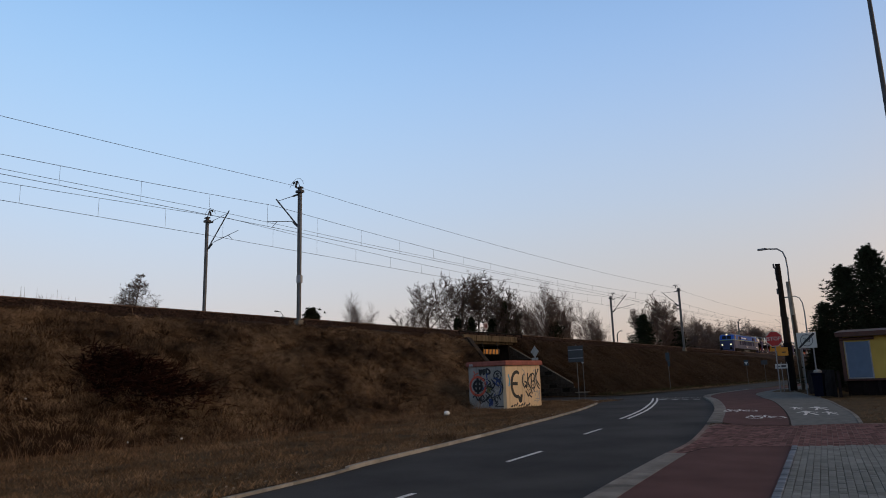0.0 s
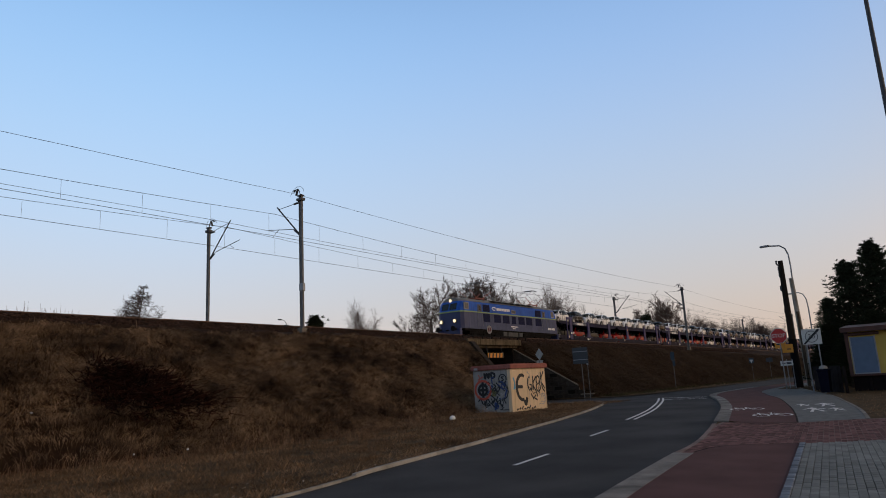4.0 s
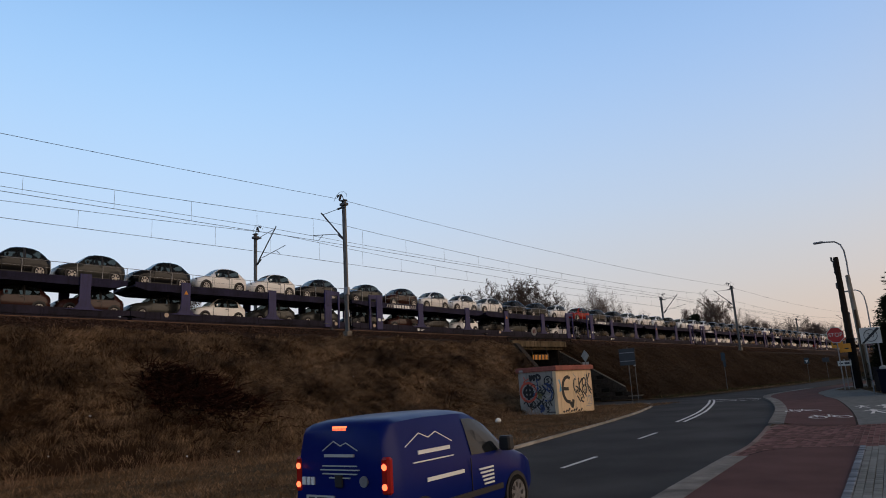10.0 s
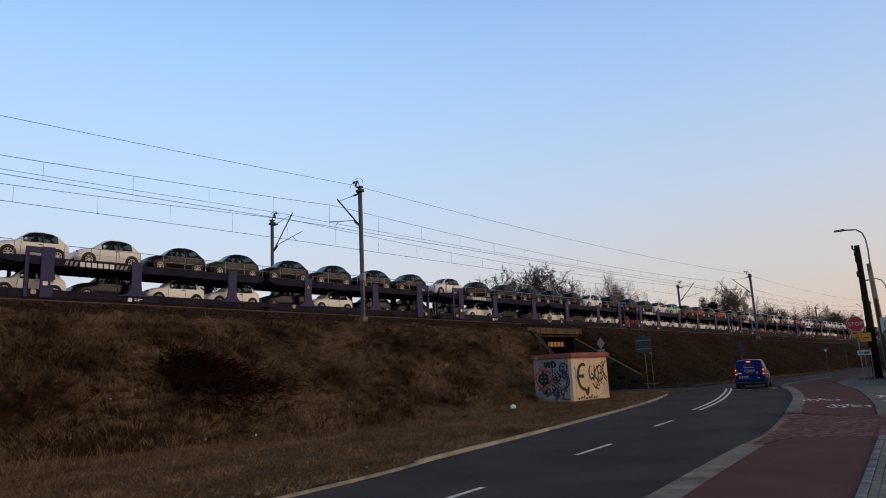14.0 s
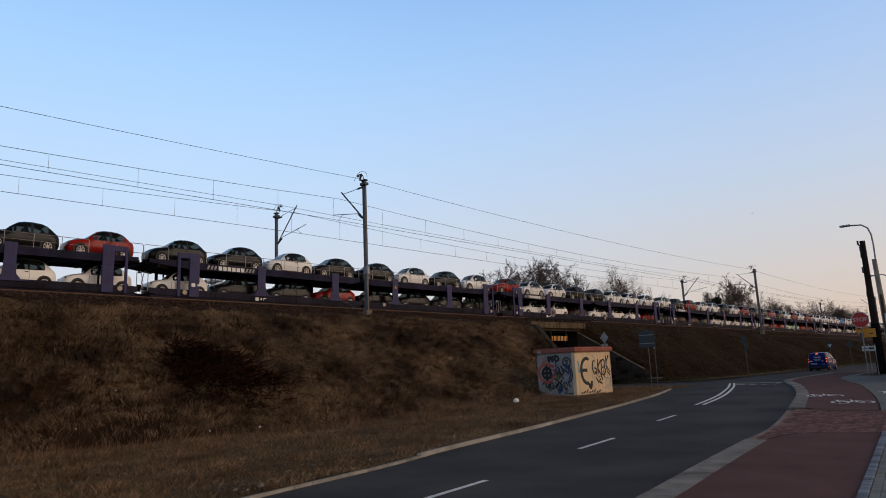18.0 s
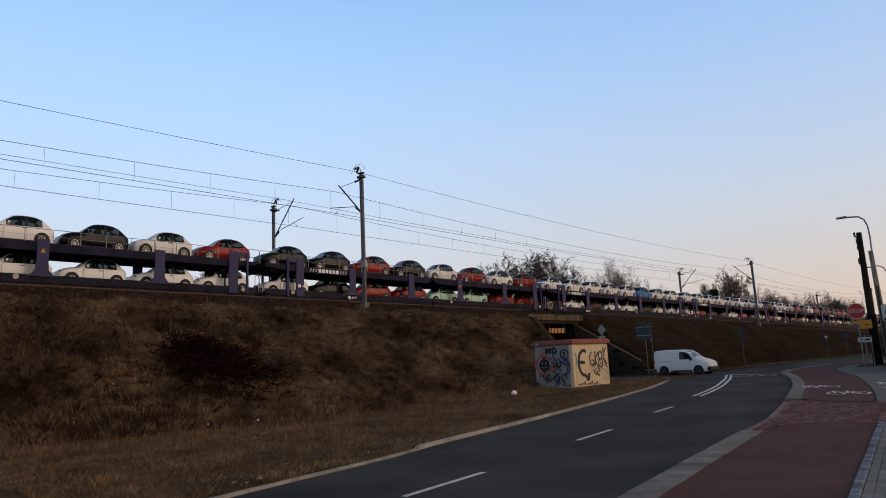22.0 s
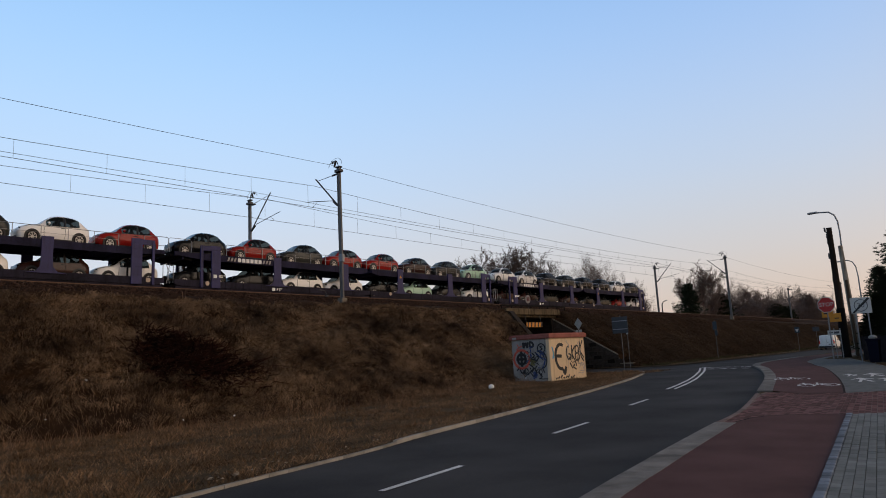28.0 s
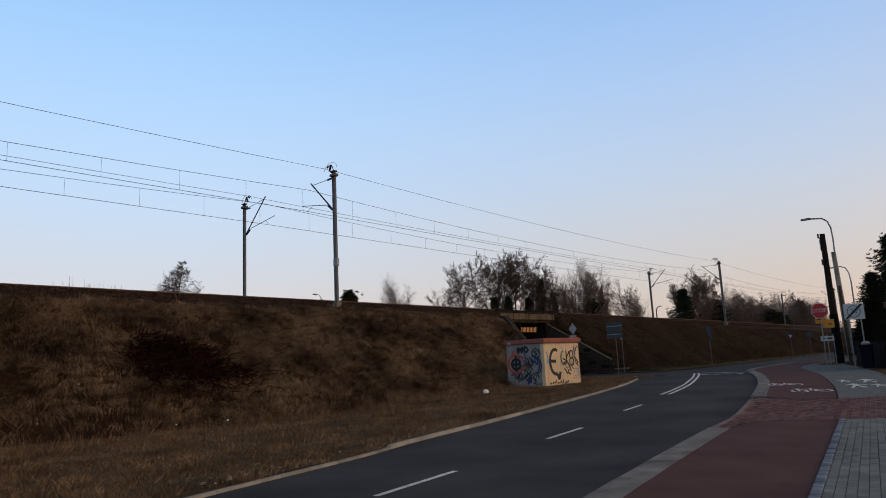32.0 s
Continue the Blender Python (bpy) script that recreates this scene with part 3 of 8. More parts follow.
def strip(name, a, b, z, thick, material, joint=0.0):
    """A raised band between two lines, cut into pieces where joint is the length of one."""
    me = Mesh()
    for i in range(len(a) - 1):
        a0, a1, b0, b1 = a[i], a[i + 1], b[i], b[i + 1]
        if joint:
            g = 0.012 / max(0.05, (a1 - a0).length)
            a1, b1 = a1.lerp(a0, g), b1.lerp(b0, g)
        q = [(p.x, p.y, z - thick) for p in (a0, a1, b1, b0)]
        me.prism(q, (0, 0, thick))
    return lay(me)


def path2(pts):
    return [Vector((p[0], p[1], 0)) for p in pts]


verge_left = sheet("verge", offset(KERB_L + NOSE[1:], 0.085)[40:-30] + path2([(40.6, 29.0), (-50, 30.0)]), 0.046, M["verge"])
tagged(verge_left, "dry trodden grass verge between kerb and bank", "verge", kind="structure")
verge_far = sheet("verge", [p for p in SIDE_R if p.y < 28.5] + path2([(300, 34), (47.2, 34)]), 0.06, M["verge"])
tagged(verge_far, "dry grass verge along the foot of the bank", "verge", kind="structure")
verge_right = sheet("verge", offset(MAIN_R, 0.1) + path2([(-90, -60), (300, -60)]), 0.06, M["verge"])
tagged(verge_right, "dry grass beside the pavement", "verge", kind="structure")
WHOLE = KERB_L + NOSE[1:-40]
CUT = min(k for k, p in enumerate(WHOLE) if p.x > 9.0)
me = strip("kerb", WHOLE[:CUT + 1], offset(WHOLE, 0.065)[:CUT + 1], 0.047, 0.2, None, 1.0)
tagged(part("kerb", me, M["kerbpale"]), "worn flush concrete edge stones along the verge", "kerb", kind="structure")
me = strip("kerb", WHOLE[CUT:], offset(WHOLE, 0.09)[CUT:], 0.075, 0.25, None, 1.0)
tagged(part("kerb", me, M["kerbpale"]), "raised light concrete kerb stones along the verge", "kerb", kind="structure")
BAND = [p for p in MAIN_R if -30 < p.x < 60]
for band, wide in (([p for p in BAND if p.x < 13.6], 0.385), ([p for p in BAND if 20.7 < p.x], 0.43)):
    a, b, c = band, offset(band, 0.146), offset(band, wide)
    me = strip("kerb", a, b, 0.092, 0.2, None, 1.0)
    tagged(part("kerb", me, M["kerb"]), "concrete kerb stones beside the road", "kerb", kind="structure")
    me = strip("pavement", b, c, 0.0895, 0.1, None, 1.0)
    tagged(part("pavement", me, M["kerb"]), "band of pale concrete slabs behind the kerb", "pavement", kind="structure")
CROSS = [p for p in BAND if 13.0 < p.x < 21.4]
me = strip("kerb", CROSS, offset(CROSS, 0.10), 0.088, 0.2, None, 1.0)
tagged(part("kerb", me, M["brickedge"]), "flush red kerb across the paved crossing", "kerb", kind="structure")
near_band = offset([p for p in BAND if p.x < 13.6], 0.37)
red1 = sheet("cycle_path", path2([(15.24, 3.235), (9.7, 2.325), (-28, -3.84)]) + near_band[::-1] + path2([(14.2, 4.66), (14.65, 4.48), (14.97, 4.04)]), 0.085, M["redpath"])
tagged(red1, "smooth dark red asphalt cycle path", "cycle path", kind="structure")
RED_L = [p for p in reversed(offset(MAIN_R, 0.42)) if 20.8 < p.x < 60] + path2([(70, 14.6), (120, 16)])
RED_R = curve([(20.75, 4.37, 0), (24.53, 5.2, 0), (29.34, 6.38, 0), (36.71, 8.4, 0), (42.31, 10.3, 0), (51.0, 12.4, 0), (70, 13.1, 0), (120, 14.5, 0)], 1.0)
GREY_R = curve([(22.04, 2.92, 0), (25.02, 3.41, 0), (27.86, 3.98, 0), (31.48, 4.8, 0), (38.24, 6.41, 0), (46.5, 8.9, 0), (55, 11.0, 0), (70, 11.8, 0), (120, 13.2, 0)], 1.0)
red2 = sheet("cycle_path", RED_L + RED_R[::-1] + path2([(20.55, 4.9), (20.55, 5.5)]), 0.085, M["redpath"])
tagged(red2, "dark red asphalt cycle path curving beside the road", "cycle path", kind="structure")


# narrow dark joints where the red asphalt meets the paving
for line in ([(13.42, 4.71), (14.2, 4.67), (14.65, 4.49), (14.97, 4.05), (15.24, 3.24)], [(20.9, 6.25), (20.56, 5.5), (20.56, 4.9), (20.76, 4.38)], [(p.x, p.y) for p in RED_R if p.x < 44]):
    pts = [Vector((a, b, 0)) for a, b in line]
    me = Mesh().loft([[(p.x, p.y, 0.0885), (q.x, q.y, 0.0885)] for p, q in zip(offset(pts, 0.025), offset(pts, -0.025))], closed=False, ends=False)
    tagged(part("path_joint", lay(me), M["darkjoint"]), "dark open joint at the edge of the red asphalt", "joint", kind="structure")


# ---- railway bank ----
def foot_y(x):
    if x < 45:
        return 18.7 + 4.6 * max(0, min(1, (x - 19) / 14)) + 0.5 * math.sin(x * 0.35)
    return 24.3 + 0.4 * math.sin(x * 0.2)


def bank_bumps(x, y):
    k = max(0.0, min(1.0, (85 - x) / 30))
    return noise.noise((x * 0.45, y * 0.6, 1.7)) * (0.10 + 0.18 * k) + k * (noise.noise((x * 1.3, y * 1.5, 4.1)) * 0.17 + noise.noise((x * 2.6, y * 2.6, 2.2)) * 0.08)


def wing_line(y):
    """Top of the wing wall on the far side of the underpass."""
    return min(4.3, 1.2 + 0.66 * (y - 25.85)) if y > 25.4 else 0.28


def bank_height(x, y, v):
    """Height of the bank's turf at share v of the slope."""
    z = (rail_z(x) - 0.68 - min(0.6, 0.08 * max(0.0, min(1.0, (x - 50) / 12)) + 0.0085 * max(0.0, x - 78))) * max(0.0, v) ** 0.95 + bank_bumps(x, y) * min(1, v * 4) * (1 if v < 0.97 else 0.35)
    if x > 44:
        z = min(z, max(0.05, wing_line(y) + 0.1 + 0.45 * (x - 47.0 - max(0.0, 30.6 - y) * 0.35)))
    return z


def bank(name, x_of, n, label):
    """x_of(s, y): the plan's x at share s of the length, at that y."""
    prof = [0, 0.02, 0.04] + [0.07 + 0.031 * k for k in range(30)] + [1.0]
    rows = []
    for i in range(n + 1):
        s = i / n
        row = []
        for v in prof:
            xg = x_of(s, 25)
            y = foot_y(xg) + (30.1 - foot_y(xg)) * v
            x = x_of(s, y)
            z = bank_height(x, y, v) - (0.2 if v == 0 else 0.04)
            row.append(lie((x, y, z), max(0.0, 1 - v)))
        for y, dz in ((31.0, -0.76), (34.0, -0.7), (41.6, -0.55), (45, -2.2), (52, None)):
            x = x_of(s, max(min(y, 30.1), 25) if y < 31.5 else 31.0)
            row.append((x, y, rail_z(x) + dz if dz is not None else -0.1))
        rows.append(row)
    me = Mesh().loft(rows, closed=False, ends=False)
    ob = part(name, me, M["bank"], smooth=60)
    return tagged(ob, label, "embankment", kind="structure")


def wing_left(y):
    return 41.0 - max(0.0, (30.6 - y)) * 0.5


def wing_right(y):
    return 47.0 + max(0.0, (30.6 - y)) * 0.35


bank("embankment", lambda s, y: -620 + (wing_left(y) + 620) * (1 - (1 - s) ** 2.6), 420, "steep railway embankment of brown dry winter grass")
bank("embankment", lambda s, y: wing_right(y) + (720 - wing_right(y)) * s ** 2.2, 330, "long railway embankment of brown dry grass")
TX = [-620, -300, -150, -60, 0, 20, 41, 49, 80, 120, 200, 400, 720]
me = Mesh().loft([[(x, y, rail_z(x) + z) for y, z in ((31.0, -0.74), (31.9, -0.20), (35.2, -0.18), (35.9, -0.24), (36.6, -0.17), (40.0, -0.15), (40.9, -0.5))] for x in TX], closed=False, ends=False)
tagged(part("track_bed", me, M["ballast"]), "brown stone ballast under two railway tracks", "ballast", kind="structure")
for yc, low_by in ((NEAR_Y, 0.02), (FAR_Y, 0.0)):
    track = thing("railway_track", "straight railway track with rusty rails on concrete sleepers", "track", kind="structure")
    for side in (-0.75, 0.75):
        me = Mesh().loft([[(x, yc + side + a, rail_z(x) - low_by + b) for a, b in ((-0.035, 0), (0.035, 0), (0.035, -0.04), (0.012, -0.06), (0.012, -0.13), (0.07, -0.15), (-0.07, -0.15), (-0.012, -0.13), (-0.012, -0.06), (-0.035, -0.04))] for x in TX])
        part("rail", me, M["rail"], track)
    me = Mesh()
    for i in range(520):
        x = -90 + i * 0.6
        z = rail_z(x) - low_by
        me.box(x - 0.13, x + 0.13, yc - 1.25, yc + 1.25, z - 0.25, z - 0.12)
    tagged(part("sleepers", me, M["sleeper"], track), kind="stuff")

# ---- underpass bridge with stone wing walls ----
def wing_top(y, fn):
    if fn is wing_right:
        return wing_line(y)
    x = fn(y)
    f = foot_y(x)
    v = max(0.0, min(1.0, (y - f) / (30.1 - f)))
    return min(4.5, max(0.5, (rail_z(x) - 0.5) * v ** 0.95 + 0.22))



bridge = thing("railway_bridge", "short railway bridge with a stained concrete beam on stone abutments", "bridge", kind="structure")
part("deck", Mesh().box(40.5, 47.5, 30.05, 42.0, 4.22, 4.70, 0.03).box(40.35, 47.6, 29.75, 30.6, 4.40, 4.86, 0.03), M["beam"], bridge, "yellow-stained concrete edge beam")
for x0, x1 in ((39.2, 41.1), (46.95, 48.6)):
    part("abutment", Mesh().box(x0, x1, 30.2, 42.0, -0.1, 4.25), M["masonry"], bridge)
for fn, y1, w in ((wing_left, 23.4, 0.4), (wing_right, 24.5, 0.45)):
    me = Mesh()
    q = []
    n = 40
    for i in range(n + 1):
        y = 30.4 + (y1 - 30.4) * i / n
        top = wing_top(y, fn)
        q.append((fn(y), y, top))
    sgn = -1 if fn is wing_left else 1
    me.loft([[(x, y, -0.1), (x, y, t), (x + sgn * w, y, t), (x + sgn * w, y, -0.1)] for x, y, t in q])
    wall = part("wing_wall", me, M["mortar"], bridge)
    part("coping", Mesh().loft([[(x - 0.05 * sgn, y, t), (x - 0.05 * sgn, y, t + 0.09), (x + sgn * (w + 0.05), y, t + 0.09), (x + sgn * (w + 0.05), y, t)] for x, y, t in q]), M["coping"] if fn is wing_right else M["masonry"], wall, "worn sloping coping stones")

# ---- catenary masts and wires ----
for (px, py, arm, h) in ((25.6, 30.7, 1, 7.95), (90.4, 30.7, 1, 7.95), (155.2, 30.7, 1, 7.95), (26.0, 41.0, -1, 7.95), (91.6, 41.0, -1, 7.95), (157.0, 41.0, -1, 7.95), (222, 41.0, -1, 7.95), (220, 30.7, 1, 7.95), (-39.0, 30.7, 1, 7.95), (-39.0, 41.0, -1, 7.95)):
    zb = rail_z(px) - 0.45
    ty = NEAR_Y if arm > 0 else FAR_Y
    mast = thing("catenary_mast", "grey steel overhead line mast with a bracket arm beside the track", "mast", pose(px, py, zb), "overhead line masts")
    part("post", Mesh().box(-0.055, 0.055, -0.135, -0.1, 0, h).box(-0.055, 0.055, 0.1, 0.135, 0, h).box(-0.028, 0.028, -0.11, 0.11, 0, h), M["maststeel"], mast)
    part("footing", Mesh().box(-0.2, 0.2, -0.22, 0.22, -0.6, 0.06, 0.03), M["coping"], mast)
    part("head_plate", Mesh().box(-0.16, 0.16, -0.24, 0.24, h - 0.28, h - 0.12, 0.02).box(-0.13, 0.13, -0.2, 0.2, h, h + 0.08, 0.02), M["darksteel"], mast)
    reach = (ty - py)
    low, high = (5.65, 7.75) if arm > 0 else (5.75, 8.1)
    part("bracket_tube", Mesh().tube([(0, arm * 0.15, low), (0.12, reach * 0.85, high)], 0.045, 6), M["darksteel"], mast)
    part("stay_tube", Mesh().tube([(0, arm * 0.15, h - 0.35), (0.1, reach * 0.8, high - 0.15)], 0.018, 6).tube([(0, arm * 0.2, h - 0.35), (0.03, arm * 0.65, h - 0.35)], 0.06, 6), M["darksteel"], mast)
    part("registration_arm", Mesh().tube([(0.06, reach * 0.25, low + 0.4), (0.2, reach * 1.2, low + 0.85)], 0.022, 6).tube([(0.15, reach * 0.8, low + 0.7), (0.12, reach, low + 0.35)], 0.015, 5), M["darksteel"], mast)
    part("insulator", Mesh().tube([(0.0, arm * 0.2, low + 0.02), (0.04, reach * 0.22, low + 0.32)], [0.07, 0.07], 8), M["wire"], mast, "brown ribbed insulator")
    part("top_horn", Mesh().tube([(0, 0, h), (0, arm * 0.10, h + 0.32), (0, arm * 0.22, h + 0.50), (0, arm * 0.62, h + 0.50)], 0.028, 6).tube([(0, arm * 0.95, h + 0.2), (0, arm * 0.7, h + 0.52), (0, arm * 0.35, h + 0.66), (0, 0, h + 0.62), (0, -arm * 0.25, h + 0.42), (0, -arm * 0.3, h + 0.2)], 0.011, 5), M["darksteel"], mast)
    part("feeder_insulator", Mesh().tube([(0, arm * 0.24, h + 0.50), (0, arm * 0.32, h + 0.36), (0, arm * 0.42, h + 0.12)], [0.05, 0.075, 0.05], 8).tube([(0, arm * 0.50, h + 0.48), (0, arm * 0.62, h + 0.40)], [0.06, 0.06], 8), M["wire"], mast, "brown ribbed insulator")
    if py < 35 and px < 60:
        part("equipment_box", Mesh().box(-0.10, 0.10, -0.22, 0.15, 2.2, 2.66, 0.03), M["steel"], mast)


def span_wire(name, label, xs, y, zf, r, sag):
    me = Mesh()
    pts = []
    for a, b in zip(xs, xs[1:]):
        for i in range(12):
            t = i / 12
            x = a + (b - a) * t
            pts.append((x, y, zf(x) - sag * 4 * t * (1 - t)))
    pts.append((xs[-1], y, zf(xs[-1])))
    me.tube(pts, r, 5)
    tagged(part(name, me, M["wire"]), label, "wire")


SUP = [-104, -39, 25.8, 91, 156, 221, 420]
for y in (NEAR_Y, FAR_Y):
    span_wire("contact_wire", "thin overhead contact wire above the track", SUP, y, lambda x: rail_z(x) + 5.6 - 0.0018 * max(0, x - 26), 0.014, 0.06)
    span_wire("messenger_wire", "sagging overhead carrier wire above the track", SUP, y, lambda x: rail_z(x) + 7.0 - 0.0018 * max(0, x - 26), 0.013, 0.75)
    me = Mesh()
    for k in range(16):
        for s0, s1 in ((-39, 25.8), (25.8, 91), (91, 156)):
            t = (k + 0.9) / 16
            x = s0 + (s1 - s0) * t
            me.tube([(x, y, rail_z(x) + 5.6 - 0.24 * t * (1 - t)), (x, y, rail_z(x) + 7.0 - 3.0 * t * (1 - t))], 0.007, 4)
    tagged(part("dropper_wires", me, M["wire"]), "short upright wires holding the contact wire", "wire", kind="stuff")
span_wire("feeder_wire", "thin feeder wire along the mast heads", SUP, 31.7, lambda x: rail_z(x) + 7.95 - 0.0018 * max(0, x - 26), 0.012, 0.5)
span_wire("feeder_wire", "thin feeder wire along the far mast heads", SUP, 40.0, lambda x: rail_z(x) + 7.88 - 0.0018 * max(0, x - 26), 0.013, 0.22)

# ---- graffiti-covered transformer kiosk ----
kiosk = thing("transformer_kiosk", "small cream and grey concrete utility kiosk covered in graffiti, red trim", "kiosk", pose(30.1, 19.6, 0.05, 0, 0, -4))
KW, KL, KH = 2.5, 3.16, 2.45
part("body", Mesh().box(0, KL, 0, KW, -0.25, KH - 0.26, 0.02), M["cream"], kiosk)
part("side_wall", Mesh().box(-0.025, 0.0, 0.0, KW, -0.2, KH - 0.27), M["greywall"], kiosk, "grey painted wall with layered graffiti")
part("roof", Mesh().box(-0.12, KL + 0.12, -0.12, KW + 0.12, KH - 0.26, KH - 0.04, 0.03).box(-0.05, KL + 0.05, -0.05, KW + 0.05, KH - 0.05, KH), M["redroof"], kiosk, "faded red roof edge")

# ---- vehicles: a shared way of shaping bodies ----
ROLLING, DRIVEN = [], []


class Shell:
    """A car body lofted from stations (x, half width, underside, belt, top, roof half width)."""

    def __init__(self, stations):
        self.s = stations

    def half(self, x):
        s = self.s
        if x <= s[0][0]:
            k = s[0]
        elif x >= s[-1][0]:
            k = s[-1]
        else:
            i = max(j for j in range(len(s)) if s[j][0] <= x)
            i = min(i, len(s) - 2)
            t = (x - s[i][0]) / (s[i + 1][0] - s[i][0])
            k = [a + (b - a) * t for a, b in zip(s[i], s[i + 1])]
        _, w, zb, belt, top, rw = k
        mid = zb + (belt - zb) * 0.6
        return [(0, zb), (w * 0.90, zb), (w * 0.985, zb + 0.14), (w, mid), (w * 0.965, belt),
                (rw + (w * 0.965 - rw) * 0.45, belt + 0.6 * (top - 0.05 - belt)), (rw, top - 0.07), (rw * 0.82, top - 0.02), (rw * 0.4, top), (0, top + 0.005)]

    def rings(self, step):
        xs = []
        for a, b in zip(self.s, self.s[1:]):
            n = max(1, int((b[0] - a[0]) / step))
            xs += [a[0] + (b[0] - a[0]) * i / n for i in range(n)]
        xs.append(self.s[-1][0])
        rings = []
        for x in xs:
            h = self.half(x)
            rings.append([(x, -y, z) for y, z in h] + [(x, y, z) for y, z in reversed(h[1:-1])])
        return xs, rings

    def mesh(self, step=0.12, opening=None, dark=None):
        """The body; opening(k, x) tells which faces between the stations are left out for glass, dark which are black."""
        xs, rings = self.rings(step)
        if opening is None:
            return Mesh().loft(rings)
        me, n = Mesh(), len(rings[0])
        me.loft(rings)
        keep = [i for i in range(len(me.f)) if i >= (len(xs) - 1) * n or not opening(i % n, (xs[i // n] + xs[i // n + 1]) / 2)]
        side = (len(xs) - 1) * n
        me.m = [1 if i < side and dark(i % n, (xs[i // n] + xs[i // n + 1]) / 2) else 0 for i in keep]
        me.f = [me.f[i] for i in keep]
        return me

    def pane(self, opening, step=0.12):
        """The glass that fills an opening, a little inside the body's skin."""
        xs, rings = self.rings(step)
        me, n = Mesh(), len(rings[0])
        for i in range(len(xs) - 1):
            for k in range(n):
                if opening(k, (xs[i] + xs[i + 1]) / 2):
                    me.add([rings[a][b] for a, b in ((i, k), (i, (k + 1) % n), (i + 1, (k + 1) % n), (i + 1, k))], [(0, 1, 2, 3)])
        return me

    def width(self, x, z):
        h = self.half(x)[1:]
        for (y0, z0), (y1, z1) in zip(h, h[1:]):
            if z0 <= z <= z1 and z1 > z0:
                return y0 + (y1 - y0) * (z - z0) / (z1 - z0)
        return h[-3][0]

    def top(self, x, y):
        h = self.half(x)[4:]
        for (y0, z0), (y1, z1) in zip(h, h[1:]):
            if y1 <= abs(y) <= y0 and y0 > y1:
                return z0 + (z1 - z0) * (y0 - abs(y)) / (y0 - y1)
        return h[-1][1]

    def side_pane(self, pts, side, lift=0.012):
        """pts: (x, low z, high z) along the side."""
        me = Mesh()
        for a, b in zip(pts, pts[1:]):
            n = 3
            for i in range(n):
                za0, za1 = a[1] + (a[2] - a[1]) * i / n, a[1] + (a[2] - a[1]) * (i + 1) / n
                zb0, zb1 = b[1] + (b[2] - b[1]) * i / n, b[1] + (b[2] - b[1]) * (i + 1) / n
                q = [(a[0], za0), (b[0], zb0), (b[0], zb1), (a[0], za1)]
                me.add([(x, side * (self.width(x, z) + lift), z) for x, z in q], [(0, 1, 2, 3)])
        return me

    def top_pane(self, xs, share, lift=0.012):
        me = Mesh()
        rings = []
        for x in xs:
            rw = self.half(x)[6][0] * share
            rings.append([(x, y, self.top(x, y) + lift) for y in (-rw, -rw * 0.6, 0, rw * 0.6, rw)])
        return me.loft(rings, closed=False, ends=False)


def wheel_mesh(r, w, spokes=7):
    """A wheel on the y axis: tyre in slot 0, rim in slot 1; the rim's face is dished between its spokes."""
    me = Mesh()
    prof = [(0.02, -0.46), (0.2, -0.45), (0.52, -0.44), (0.72, -0.49), (0.77, -0.45), (0.92, -0.5), (1.0, -0.36), (1.0, 0.36), (0.92, 0.5), (0.77, 0.45), (0.72, 0.49), (0.52, 0.44), (0.2, 0.45), (0.02, 0.46)]
    n = spokes * 4
    v = []
    for k in range(n):
        a = 2 * math.pi * k / n
        hole = 0.10 if k % 4 in (1, 2) else 0.0
        for q, y in prof:
            y2 = y - math.copysign(hole, y) if 0.3 < q < 0.6 else y
            v.append((q * r * math.cos(a), y2 * w, q * r * math.sin(a)))
    m = len(prof)
    for slot in (0, 1):
        f = [(k * m + i, k * m + i + 1, (k + 1) % n * m + i + 1, (k + 1) % n * m + i) for k in range(n) for i in range(m - 1) if (i < 3 or i > m - 5) == (slot == 1)]
        if slot == 0:
            me.add(v, f, 0)
        else:
            me.f.extend(f)
            me.m.extend([1] * len(f))
    me.f.extend([tuple(k * m for k in range(n)), tuple(k * m + m - 1 for k in reversed(range(n)))])
    me.m.extend([1, 1])
    return me


# ---- the small hatchbacks carried by the train ----
FIVE = Shell([(0.0, 0.48, 0.32, 0.54, 0.62, 0.42), (0.05, 0.66, 0.24, 0.62, 0.72, 0.54), (0.20, 0.76, 0.20, 0.70, 0.82, 0.61), (0.50, 0.80, 0.18, 0.77, 0.915, 0.65),
              (0.92, 0.81, 0.18, 0.83, 0.975, 0.66), (1.06, 0.81, 0.18, 0.86, 1.01, 0.66), (1.30, 0.815, 0.18, 0.88, 1.21, 0.63), (1.60, 0.815, 0.18, 0.885, 1.41, 0.59),
              (1.88, 0.815, 0.18, 0.89, 1.475, 0.575), (2.28, 0.815, 0.18, 0.895, 1.49, 0.57), (2.68, 0.815, 0.18, 0.905, 1.455, 0.565), (2.96, 0.81, 0.19, 0.92, 1.37, 0.56),
              (3.22, 0.80, 0.20, 0.92, 1.18, 0.575), (3.40, 0.77, 0.22, 0.90, 0.99, 0.62), (3.50, 0.70, 0.26, 0.76, 0.84, 0.58), (3.55, 0.58, 0.32, 0.58, 0.62, 0.48)])
SIDE_FACES = {-1: (4, 5), 1: (12, 13)}


def five_front(s):
    return lambda k, x: k in SIDE_FACES[s] and 1.30 < x < 2.14


def five_quarter(s):
    return lambda k, x: k in SIDE_FACES[s] and 2.28 < x < 2.90


def five_screen(k, x):
    return 7 <= k <= 10 and 1.06 < x < 1.60


def five_tail(k, x):
    return 7 <= k <= 10 and 2.96 < x < 3.22


